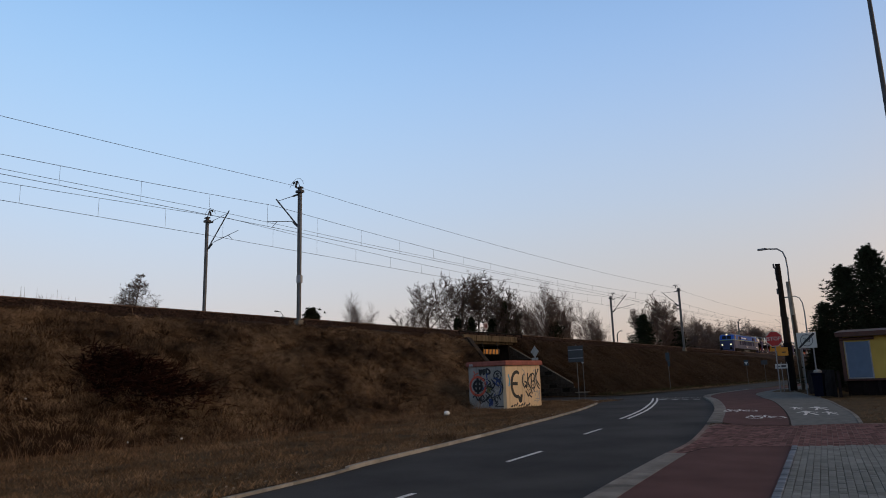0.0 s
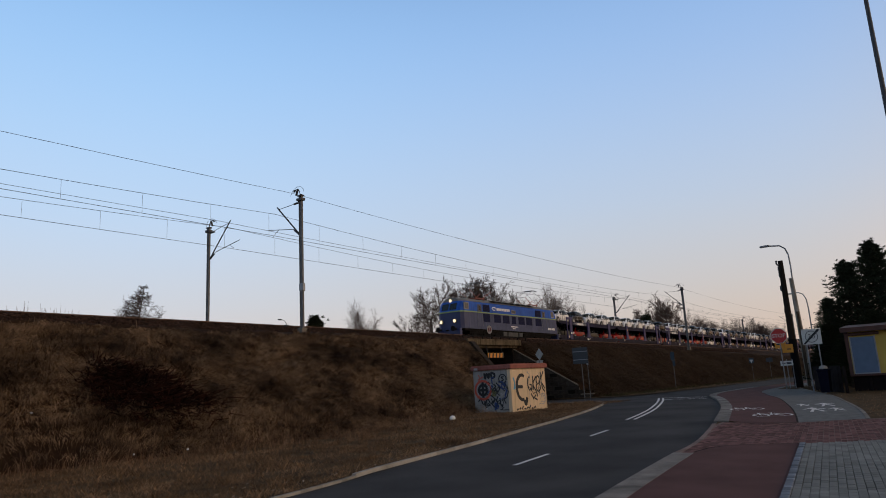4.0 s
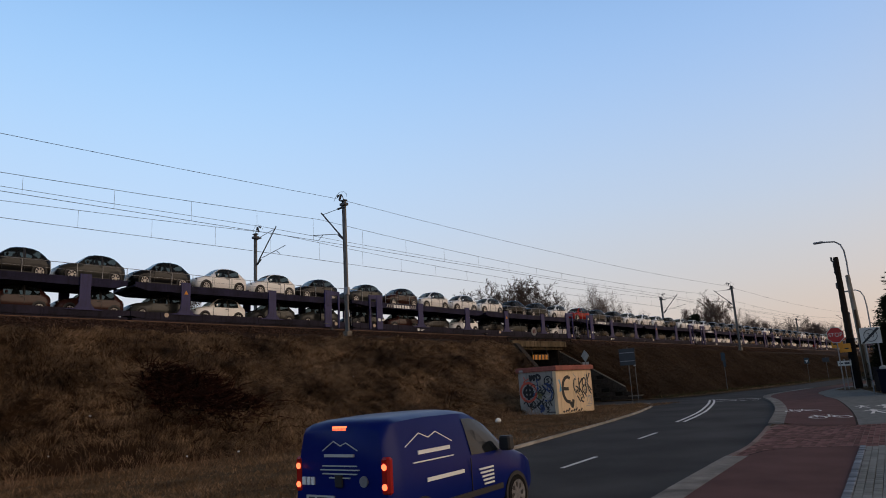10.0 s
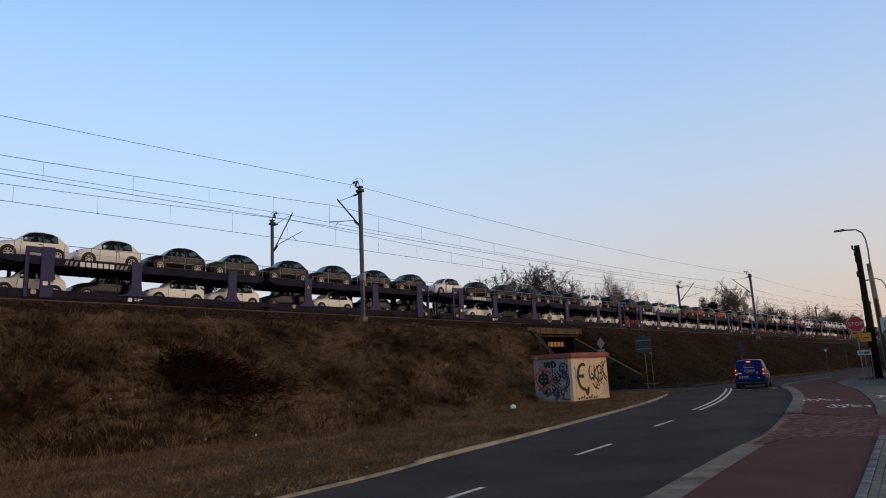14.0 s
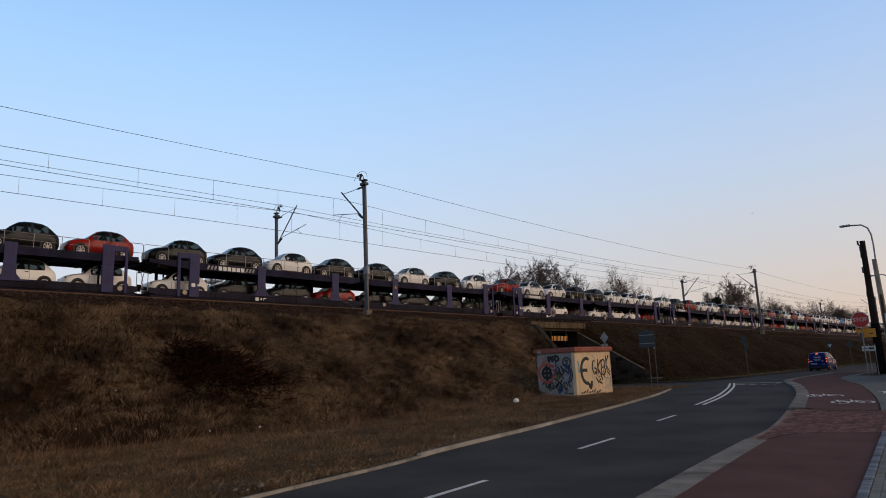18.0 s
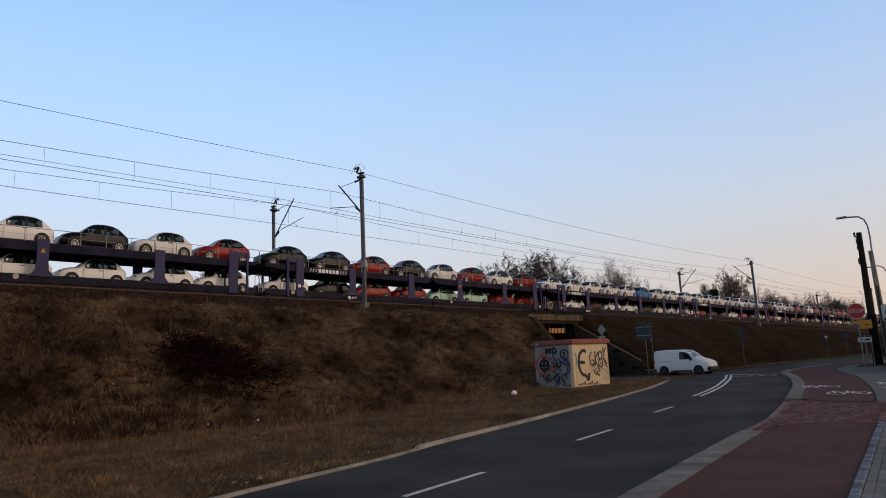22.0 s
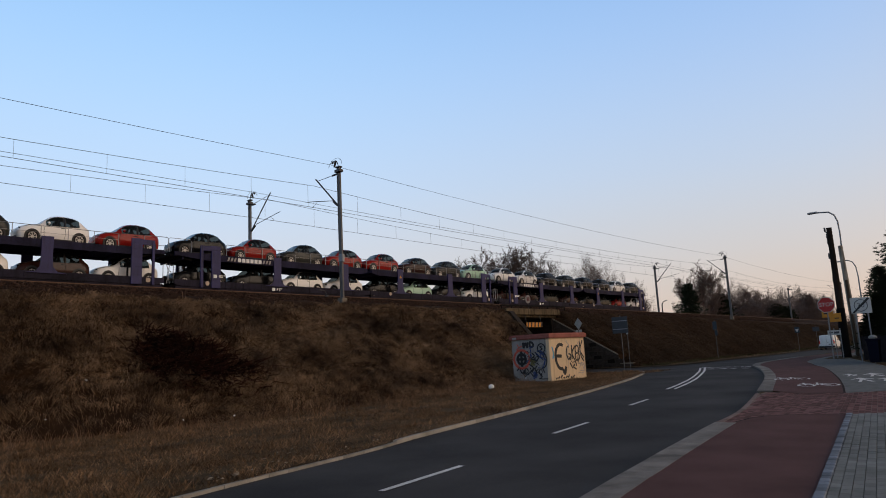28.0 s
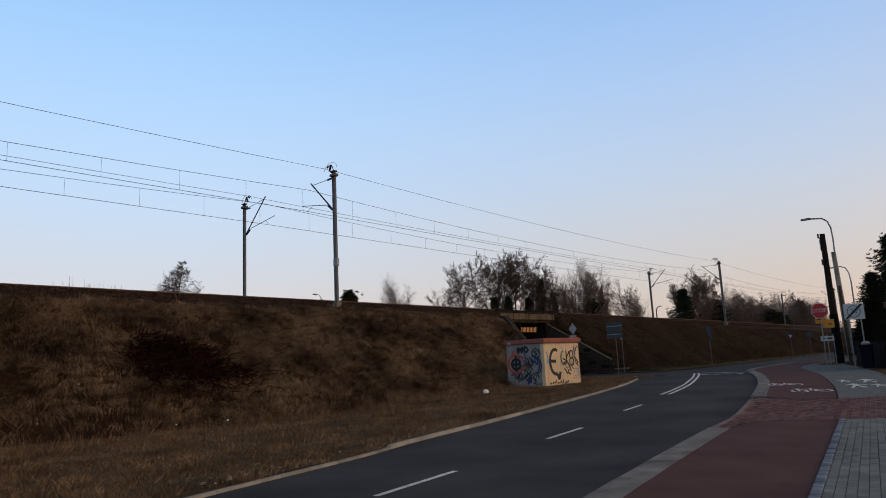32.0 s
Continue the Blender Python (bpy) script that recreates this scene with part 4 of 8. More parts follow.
def five_open(k, x):
    return five_screen(k, x) or five_tail(k, x) or any(f(s)(k, x) for f in (five_front, five_quarter) for s in (-1, 1))


five_body = FIVE.mesh(0.12, five_open, lambda k, x: k in (4, 5, 12, 13) and 2.14 < x < 2.28)
# black discs on the body sides imitate the shade inside the wheel arches
for wx in (0.64, 2.94):
    for s in (-1, 1):
        five_body.disc((wx, s * 0.70, 0.30), 0.372, "y", s * 0.128, 20, 1)
for s in (-1, 1):
    five_body.tube([(1.20, s * 0.822, 0.30), (1.18, s * 0.828, 0.60), (1.22, s * 0.80, 0.88)], 0.008, 4, 1)
    five_body.tube([(2.20, s * 0.822, 0.24), (2.24, s * 0.828, 0.60), (2.22, s * 0.80, 0.88)], 0.008, 4, 1)
    five_body.box(0.95, 2.62, s * 0.80 - 0.022, s * 0.80 + 0.022, 0.16, 0.25, 0, 1)
    five_body.box(2.02, 2.18, s * 0.815 - 0.02, s * 0.815 + 0.02, 0.79, 0.82, 0, 1)
    five_body.tube([(2.21, s * (FIVE.width(2.21, z) + 0.006), z) for z in (0.90, 1.02, 1.14, 1.26, 1.38)], 0.035, 5, 1)
    five_body.tube([(x, s * (FIVE.width(x, FIVE.half(x)[4][1]) + 0.004), FIVE.half(x)[4][1] + 0.01) for x in (1.3, 1.6, 1.9, 2.2, 2.5, 2.8, 2.95)], 0.012, 4, 1)
five_body.box(-0.012, 0.05, -0.42, 0.42, 0.26, 0.36, 0, 1)
for s in (-1, 1):
    five_body.tube([(0.075, s * 0.53, 0.63), (0.10, s * 0.53, 0.63)], 0.125, 14, 1)
    five_body.tube([(0.12, s * 0.60, 0.50), (0.15, s * 0.61, 0.50)], 0.05, 8, 1)
    five_body.tube([(x, s * (FIVE.half(x)[6][0] + 0.03), FIVE.half(x)[6][1] + 0.005) for x in (0.25, 0.5, 0.75, 1.0)], 0.007, 4, 1)
five_body = five_body.data("small_car", [M["carpaint"], M["black"]], 50)
five_side = {s: FIVE.pane(five_front(s)).data("side_window", M["carglass"]) for s in (-1, 1)}
five_rear = {s: FIVE.pane(five_quarter(s)).data("side_window", M["carglass"]) for s in (-1, 1)}
five_wind = FIVE.pane(five_screen).data("windscreen", M["carglass"])
five_back = FIVE.pane(five_tail).data("rear_window", M["carglass"])
five_cabin = Mesh().box(1.0, 3.2, -0.70, 0.70, 0.45, 0.80, 0.03)
for y in (-0.36, 0.36):
    five_cabin.box(1.92, 2.10, y - 0.22, y + 0.22, 0.6, 1.10, 0.06).box(1.98, 2.08, y - 0.12, y + 0.12, 1.08, 1.28, 0.04)
five_cabin.box(2.70, 2.90, -0.55, 0.55, 0.6, 1.06, 0.06).tube([(1.52, -0.36 + 0.17 * math.cos(a), 0.95 + 0.17 * math.sin(a)) for a in [q * math.pi / 8 for q in range(17)]], 0.016, 4)
five_cabin = five_cabin.data("cabin", M["plastic"], 40)
five_wheel = wheel_mesh(0.295, 0.19).data("wheel", [M["rubber"], M["alloy"]], 40)
five_light = Mesh().tube([(0, 0, 0), (0.10, 0, 0.01)], [0.085, 0.11], 12).data("headlight", M["lampglass"], 40)
five_mirror = {s: Mesh().tube([(0.06, s * 0.04, 0), (0.03, s * 0.10, 0.05), (0.02, s * 0.17, 0.07)], [0.03, 0.07, 0.055], 8).data("mirror", [M["carpaint"]], 60) for s in (-1, 1)}
PAINT = {"w": ((0.82, 0.80, 0.77), "white"), "k": ((0.006, 0.0065, 0.0075), "dark grey"), "g": ((0.030, 0.031, 0.028), "olive grey"), "r": ((0.25, 0.013, 0.010), "bright red"),
         "n": ((0.032, 0.012, 0.010), "dark brown"), "m": ((0.40, 0.60, 0.46), "pale mint green"), "b": ((0.02, 0.19, 0.50), "bright blue"), "s": ((0.50, 0.53, 0.57), "silver")}


def small_car(x, y, z, code, deck):
    rgb, word = PAINT[code]
    rnd = 0.92 + 0.16 * random.random()
    col = (*[c * rnd for c in rgb], 1)
    car = part("small_car", five_body, None, at=Matrix.LocRotScale((x, y, z), None, (0.96, 1, 1.05)))
    tagged(car, "glossy %s small new hatchback on the %s wagon deck" % (word, deck), "car", "new cars on the train")
    car.color = col
    for s in (-1, 1):
        part("side_window", five_side[s], None, car)
        part("side_window", five_rear[s], None, car)
        for wx in (0.64, 2.94):
            part("wheel", five_wheel, None, car, at=pose(wx, s * 0.745, 0.295))
        part("headlight", five_light, None, car, at=pose(0.09, s * 0.53, 0.63))
        part("mirror", five_mirror[s], None, car, at=pose(1.36, s * 0.76, 0.95)).color = col
    part("windscreen", five_wind, None, car)
    part("rear_window", five_back, None, car)
    part("cabin", five_cabin, None, car)
    ROLLING.append((car, x, y))


# ---- double-deck car transporter wagons ----
class DeckMesh(Mesh):
    """A wagon mesh: what lies above the lower cars stands as high as the upper deck."""

    def data(self, name, material, smooth=0):
        self.v = [(x, y, z + 0.18 * max(0.0, min(1.0, (z - 1.3) / 0.6))) for x, y, z in self.v]
        return Mesh.data(self, name, material, smooth)


def wagon_parts():
    """Meshes of one wagon with the pose of each: name, mesh, x, label."""
    out = []
    sill = DeckMesh()
    for s in (-1, 1):
        sill.prism([(0, s * 1.40, 1.02), (0, s * 1.40, 0.74), (0.5, s * 1.40, 0.64), (13.9, s * 1.40, 0.60), (14.9, s * 1.40, 0.74), (14.9, s * 1.40, 1.0)], (0, s * 0.06, 0))
        for k in range(11):
            sill.box(0.7 + k * 1.25, 0.76 + k * 1.25, s * 1.46 - 0.02, s * 1.46 + 0.02, 0.64, 0.98)
    sill.box(0.1, 14.8, -1.40, 1.40, 0.52, 0.64)
    d = sill.data("side_sill", M["sillnavy"])
    out += [("lower_deck", d, pose(0.3, 0, 0), "grimy dark blue lower deck"), ("lower_deck", d, pose(30.13, 0, 0, 0, 0, 180), "grimy dark blue lower deck")]
    up = DeckMesh()
    for s in (-1, 1):
        up.prism([(0, s * 1.38, 2.44), (0, s * 1.38, 2.24), (1.9, s * 1.38, 2.06), (14.0, s * 1.38, 2.0), (14.7, s * 1.38, 2.16), (14.7, s * 1.38, 2.44)], (0, s * 0.07, 0))
    up.box(0.05, 14.68, -1.38, 1.38, 2.20, 2.33)
    for k in range(9):
        up.box(0.5 + k * 1.7, 0.6 + k * 1.7, -1.36, 1.36, 2.02, 2.2)
    d = up.data("upper_deck", M["deckgrime"])
    out += [("upper_deck", d, pose(0.3, 0, 0), ""), ("upper_deck", d, pose(30.13, 0, 0, 0, 0, 180), "")]
    post = DeckMesh().prism([(-0.95, 0, 0.92), (-0.5, 0, 1.0), (-0.3, 0, 1.25), (-0.26, 0, 1.6), (-0.28, 0, 2.6), (0.28, 0, 2.6), (0.26, 0, 1.6), (0.3, 0, 1.25), (0.5, 0, 1.0), (0.95, 0, 0.92)], (0, 0.09, 0))
    d = post.data("post", M["navy"])
    for x in (7.2, 12.85, 18.3, 24.1):
        for y in (-1.53, 1.44):
            out.append(("post", d, pose(x, y, 0), ""))
    wide = DeckMesh().box(-0.3, 0.3, 0, 0.10, 0.60, 2.95, 0.02).box(-0.85, 0.0, 0.01, 0.09, 2.62, 2.92, 0.02)
    wide.box(-1.0, -0.82, 0, 0.10, 0.60, 2.92, 0.02)
    for z in (1.1, 1.5, 1.9, 2.35, 2.7):
        wide.box(-0.16, 0.16, -0.02, 0.0, z, z + 0.05)
    d = wide.data("end_frame", M["navy"])
    for y in (-1.54, 1.44):
        out.append(("end_frame", d, pose(2.85, y, 0), ""))
    wide = DeckMesh().box(-0.3, 0.3, 0, 0.10, 0.60, 2.95, 0.02).box(0.0, 0.85, 0.01, 0.09, 2.62, 2.92, 0.02).box(0.85, 1.0, 0, 0.10, 0.60, 2.92, 0.02)
    for z in (1.1, 1.5, 1.9, 2.35, 2.7):
        wide.box(-0.16, 0.16, -0.02, 0.0, z, z + 0.05)
    d = wide.data("end_frame", M["navy"])
    for y in (-1.54, 1.44):
        out.append(("end_frame", d, pose(28.55, y, 0), ""))
    rail = DeckMesh().tube([(0, 0, 3.12), (24.0, 0, 3.12)], 0.016, 5).tube([(0, 0, 2.78), (24.0, 0, 2.78)], 0.008, 4)
    for k in range(20):
        rail.tube([(k * 1.263, 0, 2.4), (k * 1.263, 0, 3.12)], 0.018, 4)
    d = rail.data("railing", M["steel"])
    for y in (-1.40, 1.40):
        out.append(("railing", d, pose(3.6, y, 0), "thin grey guard rail"))
    for y in (-1.3, 1.3):
        hoop = DeckMesh()
        hoop.tube([(-0.35, y, 2.4), (-0.4, y, 3.15), (-0.3, y, 3.22), (0.9, y, 3.22), (1.0, y, 3.12), (1.0, y, 2.4)], 0.018, 5)
        hoop.tube([(-0.3, y, 0.75), (-0.45, y, 1.3), (-0.3, y, 1.75), (-0.1, y, 1.7), (-0.1, y, 0.8)], 0.022, 5)
        d = hoop.data("end_hoop", M["steel"])
        out += [("end_hoop", d, pose(0.4, 0, 0), "bent grey handrail"), ("end_hoop", d, pose(30.03, 0, 0, 0, 0, 180), "bent grey handrail")]
    ramp = DeckMesh().prism([(0.0, -1.2, 0.72), (2.3, -1.2, 0.72), (2.3, -1.2, 0.62), (0, -1.2, 0.55)], (0, 2.4, 0)).prism([(-0.1, -1.2, 2.34), (1.2, -1.2, 2.1), (1.2, -1.2, 2.0), (-0.1, -1.2, 2.2)], (0, 2.4, 0))
    for y in (-1.0, 0, 1.0):
        ramp.tube([(1.9, y, 0.6), (1.9, y, 2.1)], 0.05, 6)
    d = ramp.data("end_ramp", M["wagondark"])
    out += [("end_ramp", d, pose(0.25, 0, 0), ""), ("end_ramp", d, pose(30.18, 0, 0, 0, 0, 180), "")]
    bogie = DeckMesh().box(-1.5, 1.5, -1.05, 1.05, 0.32, 0.56, 0.03).box(-0.35, 0.35, -1.12, 1.12, 0.25, 0.5, 0.03)
    for x in (-0.9, 0.9):
        bogie.box(x - 0.22, x + 0.22, -1.14, 1.14, 0.25, 0.55, 0.03)
        for s in (-1, 1):
            bogie.disc((x, s * 0.68, 0.40), 0.40, "y", s * 0.13, 18)
            bogie.disc((x, s * 0.80, 0.40), 0.12, "y", s * 0.22, 10)
    d = bogie.data("bogie", M["wagondark"], 40)
    for x in (3.1, 15.2, 27.3):
        out.append(("bogie", d, pose(x, 0, 0), ""))
    d = DeckMesh().tube([(0.0, 0, 1.02), (0.05, 0, 1.02)], 0.2, 14).tube([(0.04, 0, 1.02), (0.4, 0, 1.02)], 0.09, 10).data("buffer", M["wagondark"], 40)
    for y in (-0.87, 0.87):
        out += [("buffer", d, pose(0.02, y, 0), ""), ("buffer", d, pose(30.41, y, 0, 0, 0, 180), "")]
    block = DeckMesh().box(0, 0.22, 0, 0.012, 0.04, 0.28).data("mark_block", M["white"])
    slash = DeckMesh().prism([(0, 0, 0.05), (0.12, 0, 0.05), (0.2, 0, 0.28), (0.08, 0, 0.28)], (0, 0.012, 0)).data("mark_slash", M["taggrey"])
    for k in range(6):
        out.append(("mark_block", block, pose(4.35 + k * 0.29, -1.468, 2.25), "white block on the deck beam"))
    for x in (3.62, 3.84, 4.06, 6.1, 6.32, 6.54):
        out.append(("mark_slash", slash, pose(x, -1.468, 2.25), "grey slanting stripe"))
    d = DeckMesh().disc((0, 0, 0), 0.13, "y", -0.02, 16).data("round_plate", M["roundel"])
    for x in (2.3, 17.2, 29.2):
        out.append(("round_plate", d, pose(x, -1.50, 0.86), "pale round plate"))
    d = DeckMesh().prism([(-0.12, 0, 0), (0.12, 0, 0), (0, 0, 0.22)], (0, -0.012, 0)).data("warning_mark", M["yellow"])
    out.append(("warning_mark", d, pose(18.3, -1.535, 2.1), "yellow warning triangle"))
    d = DeckMesh().box(0, 0.22, -0.012, 0, 0, 0.2).box(0.35, 0.6, -0.012, 0, 0.05, 0.11).box(0.35, 0.75, -0.012, 0, 0.14, 0.18).data("data_panel", M["white"])
    out.append(("data_panel", d, pose(2.67, -1.545, 1.2), "small white data panel"))
    out.append(("data_panel", d, pose(6.8, -1.465, 0.62), "small white data panel"))
    return out


LOADS = ("wkwwwwww grgrrrrg", "kwwwkwkk rkgrrrwk", "wgkgkwwk kknngwgg", "gnwwwkgw knkwkgkw", "rgkwwwkw kkkgkgkg", "wwkgkkkk wkwwkwkk",
         "wkkkkkwk kwkkwkww", "kkwmnrkr rwwwwwww", "kkwkkwkw wkkrkkgg", "rwwkkwww kwwnwwwr", "wkrwwkwr gnngwwww", "kkrkwrwr wkrrmmrr",
         "wwwwwbww nwnwwkww", "wwwwswsw wrkkwrkw", "kwwsrgwr rwknkwnw", "krgrrngm kkwwkmkw", "wwkgkkwg nngnkgrw")
WAGON_PARTS = wagon_parts()
for i, load in enumerate(LOADS):
    x0 = 149.6 + 30.43 * i
    wagon = thing("transporter_wagon", "long dark blue double-deck railway wagon loaded with new cars", "railway wagon", pose(x0, FAR_Y, rail_z(x0)), "transporter wagons")
    for name, data, m, label in WAGON_PARTS:
        part(name, data, None, wagon, label, at=m)
    ROLLING.append((wagon, x0, FAR_Y))
    for row, z, deck in zip(load.split(), (2.525, 0.66), ("upper", "lower")):
        for k, code in enumerate(row):
            xc = x0 + 0.65 + 3.73 * k + random.uniform(-0.05, 0.05)
            small_car(xc, FAR_Y + random.uniform(-0.04, 0.04), rail_z(xc) + z, code, deck)

# ---- electric locomotive ----
loco = thing("electric_locomotive", "weathered blue and grey electric locomotive with a yellow-green waist stripe", "locomotive", pose(131.15, FAR_Y, rail_z(131.15)))
ROLLING.append((loco, 131.15, FAR_Y))
loco.scale = (1, 1, 1.045)


def loco_ring(x, w, sgn):
    pts = [(w, 1.06), (w, 1.7), (w, 2.55), (w * 0.985, 3.32), (w * 0.93, 3.50)]
    full = [(-y, z) for y, z in pts] + [(y, z) for y, z in reversed(pts)]
    return [(x + sgn * 0.42 * max(0, z - 2.55), y, z) for y, z in full]


st = [(0.62, 0.95, 1), (0.78, 1.22, 1), (1.15, 1.42, 1), (1.9, 1.46, 0.6), (3.2, 1.46, 0), (16.0, 1.46, 0), (17.34, 1.46, -0.6), (18.09, 1.42, -1), (18.46, 1.22, -1), (18.62, 0.95, -1)]
rings = [loco_ring(*s) for s in st]
me = Mesh()
for i in range(len(rings) - 1):
    a, b = rings[i], rings[i + 1]
    for k in range(len(a)):
        k2 = (k + 1) % len(a)
        low = max(a[k][2], a[k2][2]) <= 2.56
        cab = i < 3 or i > 5
        me.add([a[k], a[k2], b[k2], b[k]], [(0, 1, 2, 3)], 1 if not low else (2 if cab else 0))
for ring in (rings[0], rings[-1]):
    me.add([ring[i] for i in (0, 1, 2, 7, 8, 9)], [(0, 1, 2, 3, 4, 5)], 2).add([ring[i] for i in (2, 3, 4, 5, 6, 7)], [(0, 1, 2, 3, 4, 5)], 1)
for sgn, xe in ((1, 0.0), (-1, 19.24)):
    way = [(1.92, -1.475), (1.15, -1.435), (0.77, -1.235), (0.605, -0.96), (0.605, 0.96), (0.77, 1.235), (1.15, 1.435), (1.92, 1.475)]
    strip_me = Mesh().loft([[(xe + sgn * x, y, 2.50), (xe + sgn * x, y, 2.60), (xe + sgn * (x + 0.03), y * 0.97, 2.60), (xe + sgn * (x + 0.03), y * 0.97, 2.50)] for x, y in way])
    part("nose_stripe", strip_me, M["limestripe"], loco, "yellow-green stripe round the nose")
part("body", me, [M["locogrey"], M["locoblue"], M["loconavy"]], loco, "grey lower and blue upper body sides", 30)
roof = Mesh().loft([[(x, -w, 3.49), (x, -w * 0.86, 3.68), (x, -w * 0.5, 3.82), (x, 0, 3.86), (x, w * 0.5, 3.82), (x, w * 0.86, 3.68), (x, w, 3.49)] for x, w in ((1.05, 0.9), (1.25, 1.2), (1.7, 1.37), (3, 1.39), (16.2, 1.39), (17.5, 1.37), (18.0, 1.2), (18.2, 0.9))])
part("roof", roof, M["lococap"], loco, "grimy grey rounded roof", 40)
part("roof_walk", Mesh().box(6.4, 14.0, -0.45, 0.45, 3.84, 3.95, 0.03), M["lococap"], loco)
for s in (-1, 1):
    part("waist_stripe", Mesh().box(1.9, 17.3, min(s * 1.462, s * 1.475), max(s * 1.462, s * 1.475), 2.52, 2.60), M["limestripe"], loco, "yellow-green stripe")
    y0 = s * 1.463
    for xa, xb, za, zb in ((4.1, 5.2, 1.73, 2.46), (5.9, 7.05, 1.73, 2.46), (7.42, 8.55, 1.73, 2.46), (9.03, 9.77, 1.73, 2.46), (10.27, 11.4, 1.73, 2.46), (11.75, 12.86, 1.73, 2.46), (13.6, 14.78, 1.73, 2.46),
                           (4.1, 5.2, 2.66, 3.30), (13.6, 14.78, 2.66, 3.30)):
        g = Mesh().box(xa, xb, y0 - 0.012, y0 + 0.012, za, zb)
        n = 9
        for k in range(n):
            z = za + (zb - za) * (k + 0.5) / n
            g.box(xa + 0.03, xb - 0.03, y0 - 0.022, y0 + 0.022, z - 0.02, z + 0.015)
        part("grille", g, M["grille"], loco, "dark navy louvred panel")
    for xa in (3.2, 15.0):
        door = part("door", Mesh().box(xa, xa + 0.68, y0 - 0.008, y0 + 0.008, 1.30, 3.28, 0.004), M["locogrey"], loco, "grey cab door")
        part("door_window", Mesh().box(xa + 0.18, xa + 0.5, y0 - 0.016, y0 + 0.016, 2.72, 3.15), M["glass"], door)
        part("handrail", Mesh().tube([(xa - 0.08, s * 1.50, 1.3), (xa - 0.08, s * 1.50, 2.4)], 0.015, 5).tube([(xa + 0.76, s * 1.50, 1.3), (xa + 0.76, s * 1.50, 2.4)], 0.015, 5), M["steel"], door)
    for xa, xb in ((1.22, 1.80), (17.0, 17.5)):
        part("cab_side_window", Mesh().box(xa - 0.05, xb + 0.05, min(s * 1.36, s * 1.467), max(s * 1.36, s * 1.467), 2.72, 3.36).box(xa, xb, min(s * 1.37, s * 1.473), max(s * 1.37, s * 1.473), 2.77, 3.31, slot=1), [M["steel"], M["palewindow"]], loco, "cab window with a pale reflection in its colour")
    part("small_window", Mesh().box(9.03, 9.79, y0 - 0.014, y0 + 0.014, 2.72, 3.05).box(9.09, 9.73, y0 - 0.02, y0 + 0.02, 2.78, 3.0, slot=1), [M["lococap"], M["palewindow"]], loco)
    mk = Mesh().tube([(5.93 + 0.3 * math.cos(a * 0.4), y0 + s * 0.012, 3.0 + 0.13 * math.sin(a * 0.4)) for a in range(14)], 0.05, 5)
    for k in range(8):
        xa = 6.4 + 0.297 * k
        part("mark_block", Mesh().box(xa, xa + 0.23, y0 - 0.016, y0 + 0.016, 2.86, 3.10, 0.01), M["white"], loco, "white block mark")
    part("emblem", mk, M["white"], loco, "white curved emblem")
    for xa in (16.1, 16.29, 16.48, 16.67, 16.98, 17.17, 17.36):
        part("number_bar", Mesh().box(xa, xa + 0.14, y0 - 0.016, y0 + 0.016, 1.40, 1.62), M["white"], loco, "white bar")
    part("data_lines", Mesh().box(8.82, 10.0, y0 - 0.014, y0 + 0.014, 1.42, 1.50).box(9.1, 9.7, y0 - 0.014, y0 + 0.014, 1.26, 1.31), M["white"], loco)
    for k in range(7):
        xa = 5.55 + k * 1.13
        part("roof_vent", Mesh().prism([(xa, s * 1.40, 3.53), (xa + 0.95, s * 1.40, 3.53), (xa + 0.95, s * 1.14, 3.755), (xa, s * 1.14, 3.755)], (0, s * 0.035, 0.03)), M["wagondark"], loco, "dark roof vent")
        part("vent_frame", Mesh().tube([(xa - 0.03, s * 1.42, 3.54), (xa + 0.98, s * 1.42, 3.54), (xa + 0.98, s * 1.15, 3.79), (xa - 0.03, s * 1.15, 3.79), (xa - 0.03, s * 1.42, 3.54)], 0.028, 4), M["lococap"], loco, "grey vent frame")
    for sgn, xf in ((1, 0.62), (-1, 18.62)):
        lamp = part("headlight", Mesh().disc((xf - sgn * 0.02, s * 0.78, 1.72), 0.20, "x", -sgn * 0.12, 16), M["darksteel"], loco)
        part("lens", Mesh().disc((xf - sgn * 0.15, s * 0.78, 1.72), 0.15, "x", -sgn * 0.02, 14), M["glow"] if sgn > 0 else M["lampglass"], lamp)
        part("buffer", Mesh().tube([(xf, s * 0.87, 1.03), (xf - sgn * 0.5, s * 0.87, 1.03)], 0.10, 10).tube([(xf - sgn * 0.5, s * 0.87, 1.03), (xf - sgn * 0.58, s * 0.87, 1.03)], 0.24, 14), M["wagondark"], loco)
